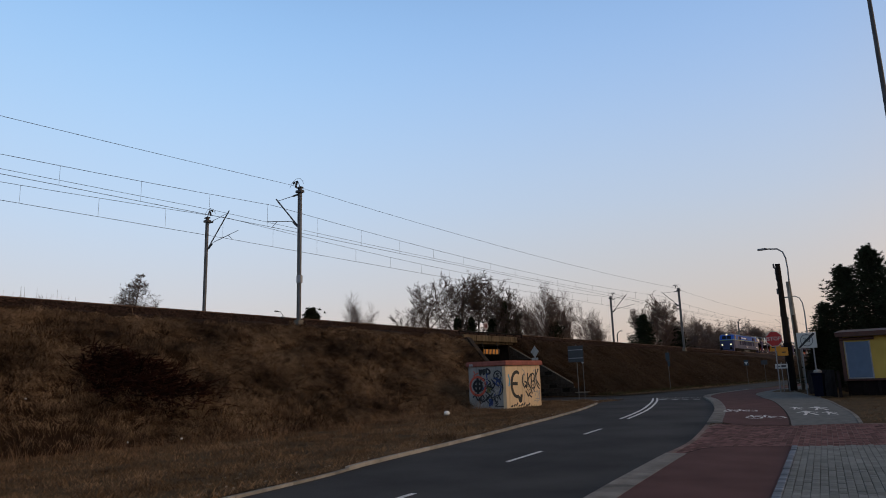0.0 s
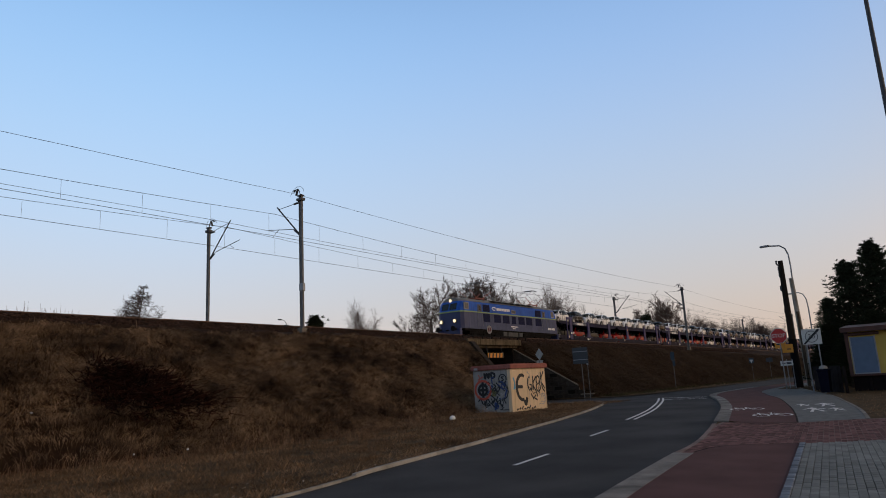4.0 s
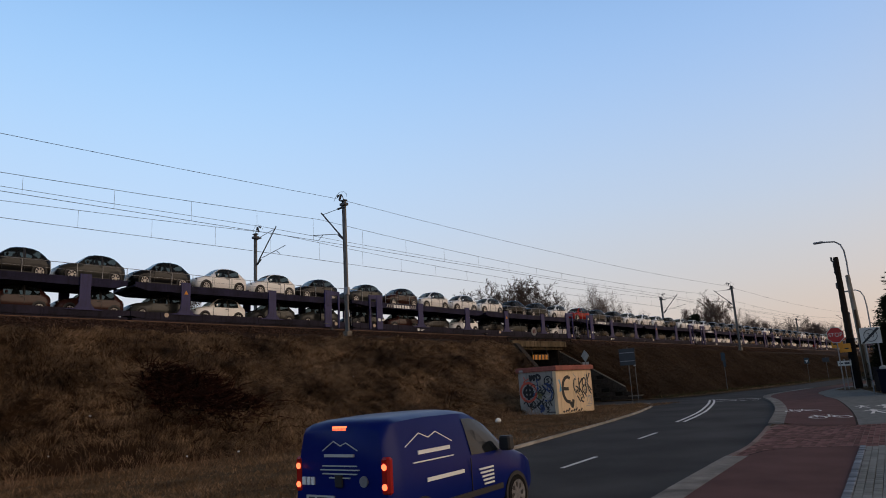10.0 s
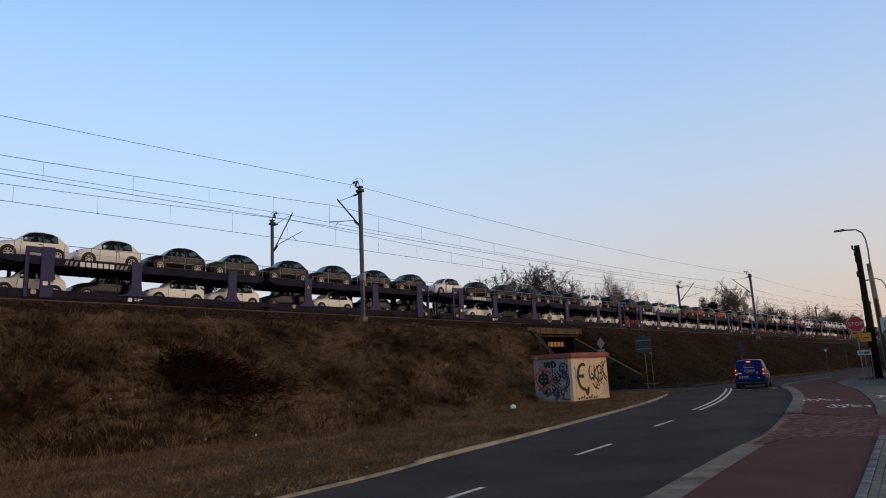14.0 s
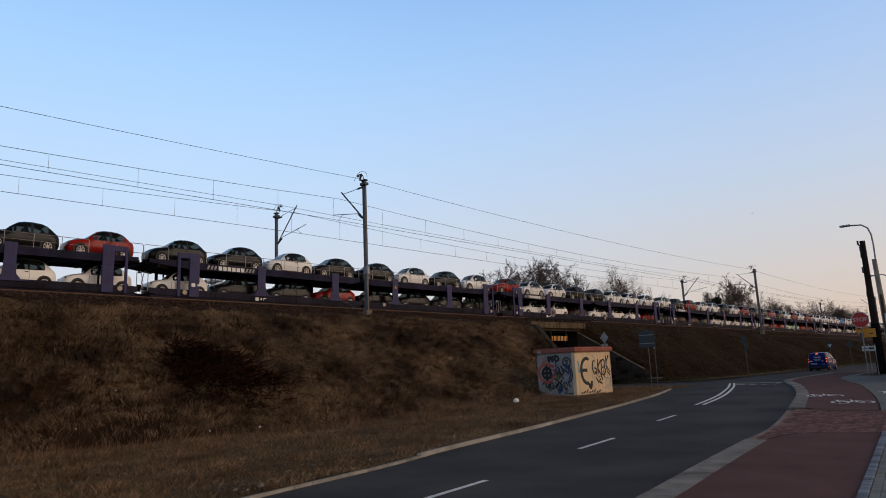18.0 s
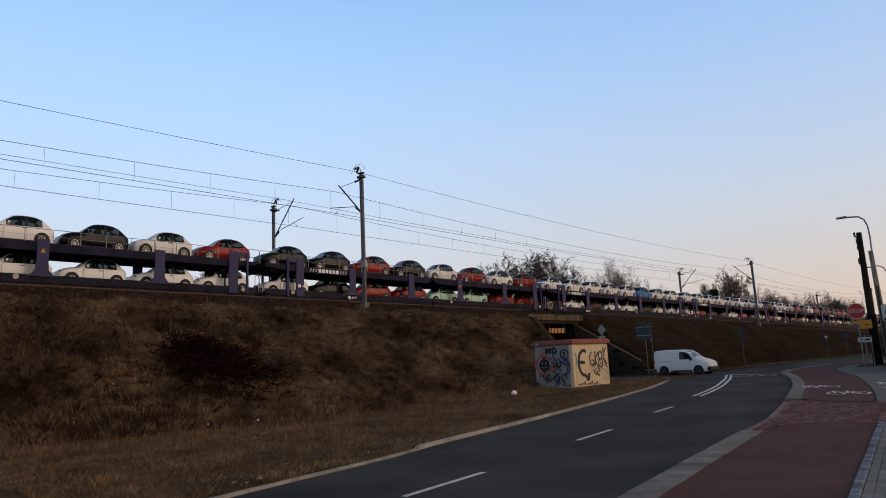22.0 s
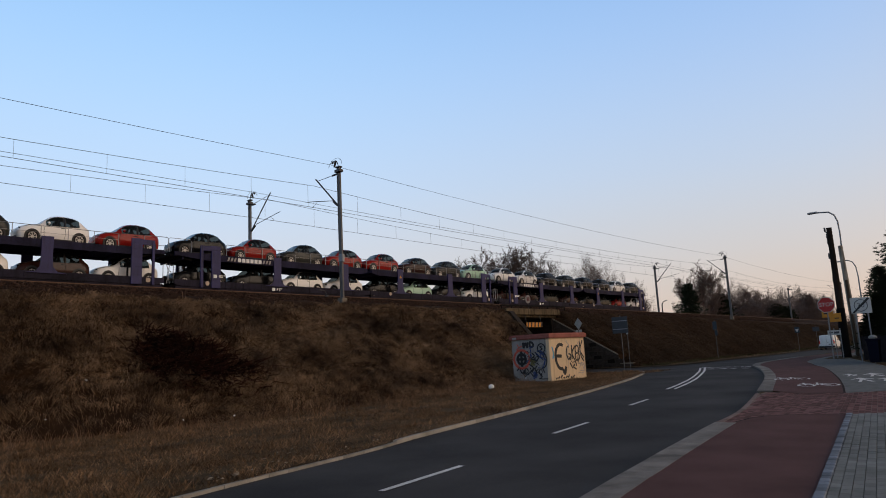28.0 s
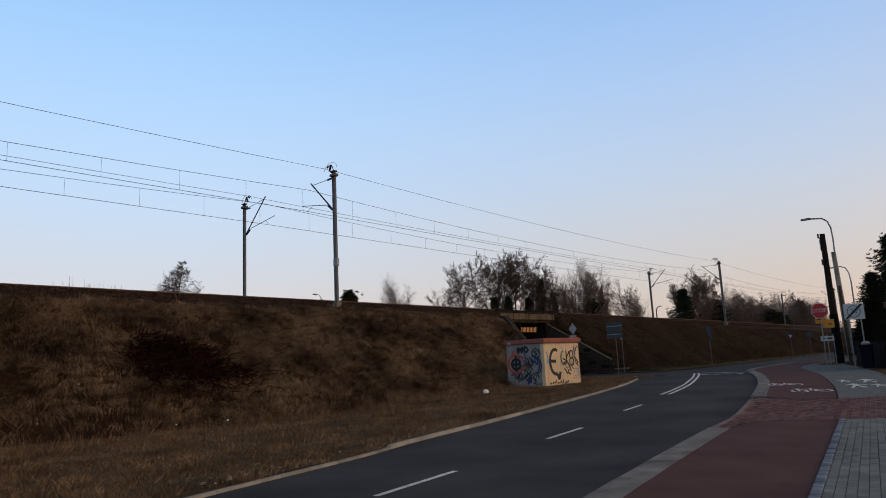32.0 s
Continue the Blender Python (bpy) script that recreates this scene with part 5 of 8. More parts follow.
for sgn, xf in ((1, 0.62), (-1, 18.62)):
    for y0, y1 in ((-0.86, -0.06), (0.06, 0.86)):
        z0, z1 = 2.72, 3.32
        xa, xb = xf + sgn * (0.42 * 0.17 - 0.02), xf + sgn * (0.42 * 0.77 - 0.02)
        part("windscreen", Mesh().prism([(xa, y0, z0), (xa, y1, z0), (xb, y1, z1), (xb, y0, z1)], (-sgn * 0.012, 0, 0)), M["glass"], loco)
    part("top_lamp", Mesh().tube([(xf + sgn * 0.40, 0, 3.58), (xf + sgn * 0.9, 0, 3.62)], 0.2, 14), M["lococap"], loco)
    part("top_lens", Mesh().disc((xf + sgn * 0.39, 0, 3.58), 0.15, "x", -sgn * 0.015, 14), M["glow"] if sgn > 0 else M["lampglass"], loco)
    part("pilot", Mesh().box(min(xf - sgn * 0.1, xf + sgn * 0.3), max(xf - sgn * 0.1, xf + sgn * 0.3), -1.3, 1.3, 0.35, 1.05, 0.04), M["loconavy"], loco)
    part("coupler", Mesh().tube([(xf, 0, 0.98), (xf - sgn * 0.45, 0, 0.9)], 0.06, 8).tube([(xf, 0.3, 0.8), (xf - sgn * 0.25, 0.32, 0.5), (xf, 0.35, 0.45)], 0.03, 6), M["wagondark"], loco)
under = Mesh().box(1.2, 18.0, -1.34, 1.34, 0.88, 1.07)
part("underframe", under, M["wagondark"], loco)
for x0, x1, z0 in ((7.5, 8.25, 0.55), (8.4, 10.25, 0.45), (10.4, 11.1, 0.55)):
    part("equipment_case", Mesh().box(x0, x1, -1.35, 1.35, z0, 0.95, 0.04), M["grimecase"], loco)
for xc in (4.9, 14.3):
    frame_me = Mesh().box(xc - 2.1, xc + 2.1, -0.6, 0.6, 0.55, 1.0, 0.04)
    for s in (-1, 1):
        ya, yb = min(s * 0.98, s * 1.22), max(s * 0.98, s * 1.22)
        frame_me.box(xc - 2.75, xc + 2.75, ya, yb, 0.62, 1.02, 0.04)
        for dx in (-1.9, 0, 1.9):
            frame_me.box(xc + dx - 0.35, xc + dx + 0.35, ya, yb + 0.04, 0.30, 0.78, 0.05)
            frame_me.tube([(xc + dx - 0.5, s * 1.16, 0.45), (xc + dx - 0.5, s * 1.16, 1.0)], 0.10, 8).tube([(xc + dx + 0.5, s * 1.16, 0.45), (xc + dx + 0.5, s * 1.16, 1.0)], 0.10, 8)
    bg = part("bogie", frame_me, M["wagondark"], loco, "black bogie frame with springs")
    for dx in (-1.9, 0, 1.9):
        for s in (-1, 1):
            part("wheel", Mesh().disc((xc + dx, s * 0.68, 0.625), 0.625, "y", s * 0.14, 24).disc((xc + dx, s * 0.8, 0.6), 0.2, "y", s * 0.35, 12), M["wagondark"], bg, smooth=40)
part("chimney", Mesh().tube([(7.3, -0.6, 3.6), (7.3, -0.6, 4.2)], 0.22, 16).tube([(7.3, -0.6, 4.12), (7.3, -0.6, 4.2)], 0.25, 16), M["lococap"], loco)
for xc in (5.0, 15.0):
    pan = part("pantograph", Mesh().box(xc - 0.75, xc + 0.75, -0.55, -0.47, 3.98, 4.06).box(xc - 0.75, xc + 0.75, 0.47, 0.55, 3.98, 4.06).box(xc - 0.75, xc - 0.67, -0.5, 0.5, 3.98, 4.06).box(xc + 0.67, xc + 0.75, -0.5, 0.5, 3.98, 4.06), M["panred"], loco, "reddish pantograph base")
    for s in (-1, 1):
        low, high = Mesh(), Mesh()
        for e in (-1, 1):
            low.tube([(xc + e * 0.45, s * 0.5, 4.04), (xc + e * 1.75, s * 0.62, 4.72)], 0.035, 6)
            high.tube([(xc + e * 1.75, s * 0.62, 4.72), (xc + e * 0.18, s * 0.45, 5.40)], 0.02, 5)
        part("lower_arm", low, M["panred"], pan)
        part("upper_arm", high, M["darksteel"], pan, "thin dark upper arms")
    part("knee_bar", Mesh().tube([(xc - 1.75, -0.62, 4.72), (xc - 1.75, 0.62, 4.72)], 0.02, 5).tube([(xc + 1.75, -0.62, 4.72), (xc + 1.75, 0.62, 4.72)], 0.02, 5), M["darksteel"], pan)
    part("contact_strip", Mesh().tube([(xc - 0.2, -0.95, 5.35), (xc - 0.2, -0.6, 5.52), (xc - 0.2, 0.6, 5.52), (xc - 0.2, 0.95, 5.35)], 0.03, 6).tube([(xc + 0.2, -0.95, 5.35), (xc + 0.2, -0.6, 5.52), (xc + 0.2, 0.6, 5.52), (xc + 0.2, 0.95, 5.35)], 0.03, 6), M["darksteel"], pan)
    for e in (-1, 1):
        for s in (-1, 1):
            part("insulator", Mesh().tube([(xc + e * 0.7, s * 0.5, 3.75), (xc + e * 0.7, s * 0.5, 4.0)], 0.07, 8), M["panred"], pan)
part("roof_conduit", Mesh().tube([(6.0, 0.3, 3.98), (6.5, 0.3, 4.08), (13.0, 0.3, 4.08)], 0.03, 6).box(3.1, 3.5, -0.3, 0.3, 3.8, 4.02, 0.03), M["lococap"], loco)

# ---- road markings ----
def ribbon(line, w, z):
    a, b = offset(line, w / 2), offset(line, -w / 2)
    me = Mesh()
    me.loft([[(p.x, p.y, z), (q.x, q.y, z)] for p, q in zip(a, b)], closed=False, ends=False)
    return lay(me)


for a, b in (((-6.3, 3.15), (-4.4, 3.62)), ((-0.1, 4.86), (1.8, 5.34)), ((5.88, 6.41), (7.75, 6.71)), ((11.45, 7.51), (13.35, 7.85)), ((17.5, 8.93), (19.42, 9.32))):
    me = ribbon([Vector((*a, 0)).lerp(Vector((*b, 0)), k / 8) for k in range(9)], 0.10, 0.008)
    tagged(part("lane_dash", me, M["paint"]), "worn white dash painted on the asphalt", "road marking", "centre line dashes", "structure")
DBL = curve([(23.92, 10.55, 0), (27.0, 11.36, 0), (30.9, 12.5, 0), (36.1, 14.24, 0), (39.8, 15.55, 0), (43.7, 17.03, 0)], 0.5)
for d in (-0.13, 0.13):
    me = ribbon(offset(DBL, d), 0.12, 0.008)
    tagged(part("solid_line", me, M["paint"]), "double solid white centre line towards the junction", "road marking", "", "structure")
me = ribbon([Vector((43.95, 17.2, 0)).lerp(Vector((43.55, 14.0, 0)), k / 8) for k in range(9)], 0.22, 0.008)
tagged(part("stop_line", me, M["paint"]), "white line across the mouth of the side road", "road marking", "", "structure")
for y0, y1 in ((15.96, 15.42), (15.12, 14.72), (14.45, 14.1), (13.8, 13.42)):
    me = ribbon([Vector((41.4, y0, 0)), Vector((41.4, y1, 0))], 0.28, 0.008)
    tagged(part("give_way_dash", me, M["paint"]), "white dash of the line across the road mouth", "road marking", "junction dashes", "structure")


def ring_path(c, r, n=18):
    return [Vector((c[0] + r * math.cos(2 * math.pi * k / n), c[1] + r * math.sin(2 * math.pi * k / n), 0)) for k in range(n + 1)]


for cx, cy, ang in ((24.1, 5.78, 24), (27.75, 7.52, 26)):
    ca, sa = math.cos(radians(ang)), math.sin(radians(ang))

    def loc(u, v, cx=cx, cy=cy, ca=ca, sa=sa):
        return Vector((cx + 2.2 * u * ca - 0.95 * v * sa, cy + 2.2 * u * sa + 0.95 * v * ca, 0))
    me = Mesh()
    for v in (-0.36, 0.36):
        q = ribbon([loc(p.x, v + p.y * 0.9) for p in ring_path((0, 0), 0.25, 22)], 0.075, 0.0905)
        me.add(q.v, q.f)
    for a, b in (((0, -0.36), (0.45, -0.15)), ((0.45, -0.15), (0.42, 0.3)), ((0, 0.36), (0.55, 0.25)), ((0.05, -0.02), (0.42, 0.28)), ((0, -0.36), (0.02, 0.0)), ((0.05, 0), (0.55, -0.2)), ((0.55, 0.15), (0.55, 0.36))):
        q = ribbon([loc(*a), loc(*b)], 0.06, 0.0915)
        me.add(q.v, q.f)
    tagged(part("bicycle_symbol", me, M["paint"]), "white bicycle symbol painted on the red path", "road marking", "bicycle symbols", "structure")
def walker(cx, cy, ang, k):
    """A stretched walking figure painted flat on the path."""
    ca, sa = math.cos(radians(ang)), math.sin(radians(ang))
    me = Mesh()
    shapes = [[(0.95, 0.09), (1.12, 0.05), (1.12, -0.05), (0.95, -0.09)], [(0.9, 0.12), (0.9, -0.12), (0.1, -0.1), (0.1, 0.1)],
              [(0.12, 0.10), (0.14, 0.0), (-0.8, 0.16), (-0.8, 0.28)], [(0.12, 0.0), (0.14, -0.10), (-0.75, -0.30), (-0.8, -0.18)],
              [(0.85, 0.1), (0.65, 0.1), (0.3, 0.34), (0.4, 0.40)], [(0.85, -0.1), (0.65, -0.1), (0.28, -0.36), (0.4, -0.42)]]
    for i, q in enumerate(shapes):
        me.prism([(cx + k * (1.5 * u * ca - v * sa), cy + k * (1.5 * u * sa + v * ca), 0.0915 + 0.0004 * i) for u, v in q], (0, 0, 0.002))
    return lay(me)


for cx, cy, k in ((29.5, 5.15, 0.85), (26.4, 4.95, 0.85), (29.6, 5.95, 0.6), (26.5, 4.3, 0.6)):
    tagged(part("path_mark", walker(cx, cy, 15, k), M["paint"]), "white walking figure painted on the grey footpath", "road marking", "footpath marks", "structure")


# ---- posts, lamps and signs ----
def text_mesh(name, words, size, material, parent, at):
    cu = bpy.data.curves.new(name, "FONT")
    cu.body, cu.size, cu.align_x, cu.align_y, cu.extrude = words, size, "CENTER", "CENTER", 0.004
    tmp = bpy.data.objects.new(name, cu)
    scene.collection.objects.link(tmp)
    bpy.context.view_layer.update()
    me = bpy.data.meshes.new_from_object(tmp.evaluated_get(bpy.context.evaluated_depsgraph_get()))
    bpy.data.objects.remove(tmp)
    me.materials.append(material)
    ob = new(name, me)
    ob.parent, ob.matrix_basis = parent, at
    return ob


FACE = Matrix(((0, 0, -1, 0), (-1, 0, 0, 0), (0, 1, 0, 0), (0, 0, 0, 1)))   # flat drawing turned to face -x


def plate(n, r, depth=0.03, spin=0.0):
    """A flat plate with n sides, facing -x."""
    return Mesh().prism([(0, r * math.sin(2 * math.pi * (k + 0.5) / n + spin), r * math.cos(2 * math.pi * (k + 0.5) / n + spin)) for k in range(n)], (depth, 0, 0))


wood = thing("utility_pole", "old dark wooden utility pole leaning slightly beside the path", "pole", pose(53.5, 10.8, 0.05))
part("trunk", Mesh().tube([(0, 0, -0.3), (0, 0, 3.2), (0.02, 0, 9.1)], [0.24, 0.22, 0.17], 12), M["polewood"], wood, smooth=50)
part("sleeve", Mesh().tube([(0, 0, 0), (0, 0, 3.4)], [0.29, 0.27], 12), M["sleeve"], wood, "black base sleeve", 50)
for z, w in ((8.75, 0.16), (8.3, 0.06), (7.9, 0.05), (5.2, 0.05)):
    part("bracket", Mesh().tube([(0, 0.15, z), (0, 0.15 + w, z + 0.2)], 0.05, 6).tube([(0, 0.1 + w, z + 0.1), (0, 0.12 + w, z + 0.4)], 0.06, 6), M["darksteel"], wood)
part("junction_box", Mesh().box(-0.12, 0.12, 0.12, 0.26, 6.9, 7.3, 0.03), M["darksteel"], wood)
conc = thing("street_lamp", "concrete street lamp post with a curved steel arm", "street lamp", pose(55.8, 10.5, 0.05), "street lamps")
part("post", Mesh().tube([(0, 0, -0.2), (0, 0.2, 8.0)], [0.22, 0.15], 8), M["concrete"], conc)
part("arm", Mesh().tube([(0, 0.15, 6.2), (0, 0.1, 9.0), (0, 0.14, 9.8), (0, 0.3, 10.3), (0, 0.65, 10.58), (0, 1.3, 10.66), (0, 1.6, 10.68)], 0.055, 8), M["steel"], conc, smooth=60)
part("lamp_head", Mesh().box(-0.14, 0.14, 1.35, 2.05, 10.62, 10.76, 0.05), M["steel"], conc)
far_lamp = thing("street_lamp", "thin grey steel street lamp with a short bent arm", "street lamp", pose(73.8, 13.03, 0.05), "street lamps")
part("post", Mesh().tube([(0, 0, -0.1), (0, 0, 7.0), (0, 0.08, 7.9), (0, 0.3, 8.4), (0, 0.7, 8.6), (0, 1.2, 8.58)], [0.09, 0.06, 0.05, 0.05, 0.05, 0.045], 8), M["steel"], far_lamp, smooth=60)
part("lamp_head", Mesh().box(-0.12, 0.12, 1.1, 1.62, 8.5, 8.61, 0.04), M["steel"], far_lamp)
near_lamp = thing("street_lamp", "tall dark grey tapered street lamp post beside the footpath", "street lamp", pose(25.6, 1.30, 0.0), "street lamps")
part("post", Mesh().tube([(0, 0, -0.2), (0, 0, 15.4), (0, 0.15, 16.0), (0, 0.8, 16.4)], [0.11, 0.06, 0.05, 0.045], 12), M["darksteel"], near_lamp, smooth=60)
part("base_plate", Mesh().box(-0.2, 0.2, -0.2, 0.2, 0, 0.05, 0.01), M["steel"], near_lamp)
part("lamp_head", Mesh().box(-0.15, 0.15, 0.7, 1.4, 16.35, 16.5, 0.05), M["steel"], near_lamp)
sub_pole = thing("thin_pole", "slim weathered brown pole beside the wooden utility pole", "pole", pose(54.6, 10.35, 0.05))
part("post", Mesh().tube([(0, 0, -0.1), (0, 0.05, 5.4)], [0.11, 0.09], 8), M["stakewood"], sub_pole)

stop = thing("stop_sign", "red octagonal stop sign above a yellow diversion board", "road sign", pose(50.8, 11.05, 0.08))
part("post", Mesh().tube([(0.05, 0, -0.1), (0.05, 0, 4.0)], 0.035, 8), M["steel"], stop)
part("rim", plate(8, 0.55, 0.02), M["signwhite"], stop, at=pose(-0.01, 0, 3.58))
face = part("face", plate(8, 0.51, 0.02), M["signred"], stop, at=pose(-0.022, 0, 3.58))
text_mesh("lettering", "STOP", 0.36, M["signwhite"], face, pose(-0.006, 0, 0) @ FACE)
part("yellow_board", Mesh().box(0.1, 0.13, -0.32, 0.36, 2.74, 3.16, 0.01).box(0.14, 0.17, -0.74, -0.06, 2.42, 2.98, 0.01), M["yellow"], stop, "orange-yellow diversion board")
part("board_arrow", Mesh().box(0.085, 0.099, -0.02, 0.05, 2.8, 3.04).box(0.085, 0.099, -0.02, 0.25, 2.96, 3.04).box(0.125, 0.139, -0.6, -0.36, 2.62, 2.69), M["black"], stop)
arrow = thing("direction_sign", "small white direction sign with dark bars on a post", "road sign", pose(51.9, 11.04, 0.08))
part("post", Mesh().tube([(0.04, 0, -0.1), (0.04, 0, 2.0)], 0.03, 8).tube([(0.04, -0.35, -0.1), (0.04, -0.35, 2.0)], 0.03, 8), M["steel"], arrow)
part("board", Mesh().box(-0.02, 0.01, -0.40, 0.40, 1.56, 1.88, 0.008), M["signwhite"], arrow)
for y0, y1, z0, z1 in ((-0.30, 0.0, 1.65, 1.79), (0.08, 0.3, 1.69, 1.75)):
    part("bar", Mesh().box(-0.03, -0.021, y0, y1, z0, z1), M["darksteel"], arrow)
zone = thing("zone_sign", "white board sign ending the thirty zone, black diagonal stripe", "road sign", pose(42.3, 7.65, 0.08))
for y in (-0.38, 0.2):
    part("post", Mesh().tube([(0.04, y, -0.1), (0.04, y, 3.4)], 0.035, 8), M["steel"], zone)
board = part("board", Mesh().box(-0.02, 0.015, -0.59, 0.38, 2.63, 3.48, 0.01), M["signwhite"], zone)
q = Mesh()
q.loft([[(-0.03 + 0.02 * math.cos(t), (0.31 + 0.02 * math.sin(t)) * math.cos(a) - 0.105, (0.31 + 0.02 * math.sin(t)) * math.sin(a) + 3.055) for t in (0, 1.57, 3.14, 4.71)] for a in [k * math.pi / 14 for k in range(29)]], ends=False)
part("ring", q, M["grey"], board)
text_mesh("lettering", "30", 0.36, M["grey"], board, pose(-0.03, -0.105, 3.055) @ FACE)
part("stripe", Mesh().prism([(-0.045, 0.36, 2.66), (-0.045, 0.24, 2.65), (-0.045, -0.56, 3.40), (-0.045, -0.45, 3.46)], (0.012, 0, 0)), M["black"], board)

back = thing("direction_board", "grey back of a large road sign on a thin post", "road sign", pose(42.15, 21.68, 0.0))
part("post", Mesh().tube([(0.05, 0, -0.1), (0.05, 0, 3.7)], 0.03, 8), M["maststeel"], back)
part("board", Mesh().box(-0.02, 0.015, -0.54, 0.60, 2.5, 3.6, 0.01), M["signback"], back)
part("rail", Mesh().box(-0.05, -0.02, -0.5, 0.56, 2.75, 2.8).box(-0.05, -0.02, -0.5, 0.56, 3.3, 3.35), M["steel"], back)
mark = thing("marker_post", "thin grey post with a small reflector", "post", pose(43.8, 22.05, 0.0))
part("post", Mesh().tube([(0, 0, -0.1), (0, 0, 2.6)], 0.026, 8), M["maststeel"], mark)
part("reflector", Mesh().disc((-0.03, 0, 2.5), 0.07, "x", -0.02, 10), M["lampglass"], mark)
dia = thing("diamond_sign", "grey back of a diamond road sign behind the kiosk", "road sign", pose(37.9, 22.4, 0.06))
part("plate", plate(4, 0.37, 0.02, math.pi / 4), M["signpale"], dia, at=pose(0, 0, 3.12, 0, 0, -18))
part("lower_plate", Mesh().box(0, 0.02, -0.22, -0.03, 2.3, 2.74).box(0, 0.02, 0.03, 0.22, 2.3, 2.74), M["signpale"], dia)
part("post", Mesh().tube([(0.05, 0, -0.1), (0.05, 0, 3.4)], 0.028, 8), M["maststeel"], dia)
s3 = thing("side_sign", "narrow bluish road sign at the foot of the bank", "road sign", pose(64.85, 23.7, 0.0))
part("post", Mesh().tube([(0.05, 0, -0.1), (0.05, 0, 3.6)], 0.032, 8), M["maststeel"], s3)
part("board", Mesh().box(-0.02, 0.01, -0.19, 0.19, 2.75, 3.5, 0.01).box(-0.02, 0.01, -0.19, 0.05, 2.2, 2.7, 0.01), M["signblue"], s3)
tri = thing("crossing_sign", "small pale blue and white road sign beside the road", "road sign", pose(85.7, 22.0, 0.0))
part("post", Mesh().tube([(0.04, 0, -0.1), (0.04, 0, 2.8)], 0.026, 8), M["maststeel"], tri)
part("board", Mesh().box(-0.02, 0.01, -0.26, 0.26, 2.15, 2.8, 0.01), M["signblue"], tri)
part("triangle", plate(3, 0.24, 0.01, 0), M["signwhite"], tri, at=pose(-0.032, 0, 2.45))
pl = thing("blue_plate", "dark blue sign plate beside the far road", "road sign", pose(95.0, 22.2, 0.0))
part("post", Mesh().tube([(0.04, 0, -0.1), (0.04, 0, 2.9)], 0.026, 8), M["maststeel"], pl)
part("board", Mesh().box(-0.02, 0.01, -0.38, 0.38, 2.25, 2.8, 0.01), M["signback"], pl)
clr = thing("clearance_board", "yellow and black striped height warning board under the bridge beam", "warning board", pose(43.8, 29.70, 3.62))
part("board", Mesh().box(-1.06, 1.06, 0, 0.05, -0.18, 0.18, 0.01), M["yellow"], clr)
for k in range(5):
    part("stripe", Mesh().prism([(-1.0 + k * 0.46, -0.006, -0.2), (-0.82 + k * 0.46, -0.006, -0.2), (-0.74 + k * 0.46, -0.006, 0.2), (-0.92 + k * 0.46, -0.006, 0.2)], (0, 0.02, 0)), M["black"], clr)
part("hanger", Mesh().tube([(-1.0, 0.05, 0.15), (-1.0, 0.2, 0.75)], 0.025, 6).tube([(1.0, 0.05, 0.15), (1.0, 0.2, 0.75)], 0.025, 6), M["darksteel"], clr)
lim = thing("speed_plate", "small oval track speed plate on the bridge railing", "railway sign", pose(45.6, 31.4, 4.95))
part("post", Mesh().tube([(0.03, 0, 0), (0.03, 0, 0.9)], 0.025, 6), M["darksteel"], lim)
q = Mesh().prism([(0, 0.24 * math.cos(2 * math.pi * k / 18) * 0.85, 0.85 + 0.34 * math.sin(2 * math.pi * k / 18)) for k in range(18)], (0.02, 0, 0))
part("plate", q, M["roundel"], lim, at=pose(0, 0, 0, 0, 0, 35))
for y0, y1 in ((0.0, 0.1), (-0.12, -0.03)):
    part("bar", Mesh().box(-0.012, 0, y0, y1, 0.7, 1.0), M["panred"], lim, at=pose(0, 0, 0, 0, 0, 35))
for y in (30.3, 41.6):
    rl = thing("bridge_railing", "dark iron railing along the edge of the bridge", "railing", pose(40.5, y, rail_z(44) - 0.55))
    for k in range(8):
        part("upright", Mesh().box(k * 1.25 - 0.03, k * 1.25 + 0.03, -0.03, 0.03, -0.1, 1.05 if y > 35 else 0.2), M["wagondark"], rl)
    for z in ((0.35, 0.68, 1.02) if y > 35 else (0.18,)):
        part("rail", Mesh().box(-0.05, 8.8, -0.04, 0.04, z - 0.05, z + 0.05), M["wagondark"], rl)
part("stub_lamp", Mesh().tube([(0, 0, 0), (0, 0, 0.6), (0.3, 0, 0.95), (0.75, 0, 0.98)], 0.03, 6).box(0.6, 1.0, -0.08, 0.08, 0.93, 1.04, 0.02).box(-0.18, 0.18, -0.15, 0.15, -0.1, 0.5, 0.02), M["darksteel"], at=Matrix.LocRotScale((25.5, 32.0, rail_z(25) - 0.4), Euler((0, 0, math.pi)), (0.6, 0.6, 0.6)))
tagged(bpy.data.objects["stub_lamp"], "small dark trackside device with a bent arm", "signal device")
tagged(part("litter_bag", Mesh().loft([[(0.17 * r * math.cos(a) * (1 + 0.2 * math.sin(3 * a)), 0.13 * r * math.sin(a), z) for a in [k * 0.628 for k in range(10)]] for r, z in ((0.8, 0), (1.1, 0.05), (0.9, 0.14), (0.3, 0.19))]), M["white"], at=pose(*lie((24.2, 18.95, 0.07)), 0, 0, 30), smooth=60), "crumpled white litter bag on the dry grass", "litter")
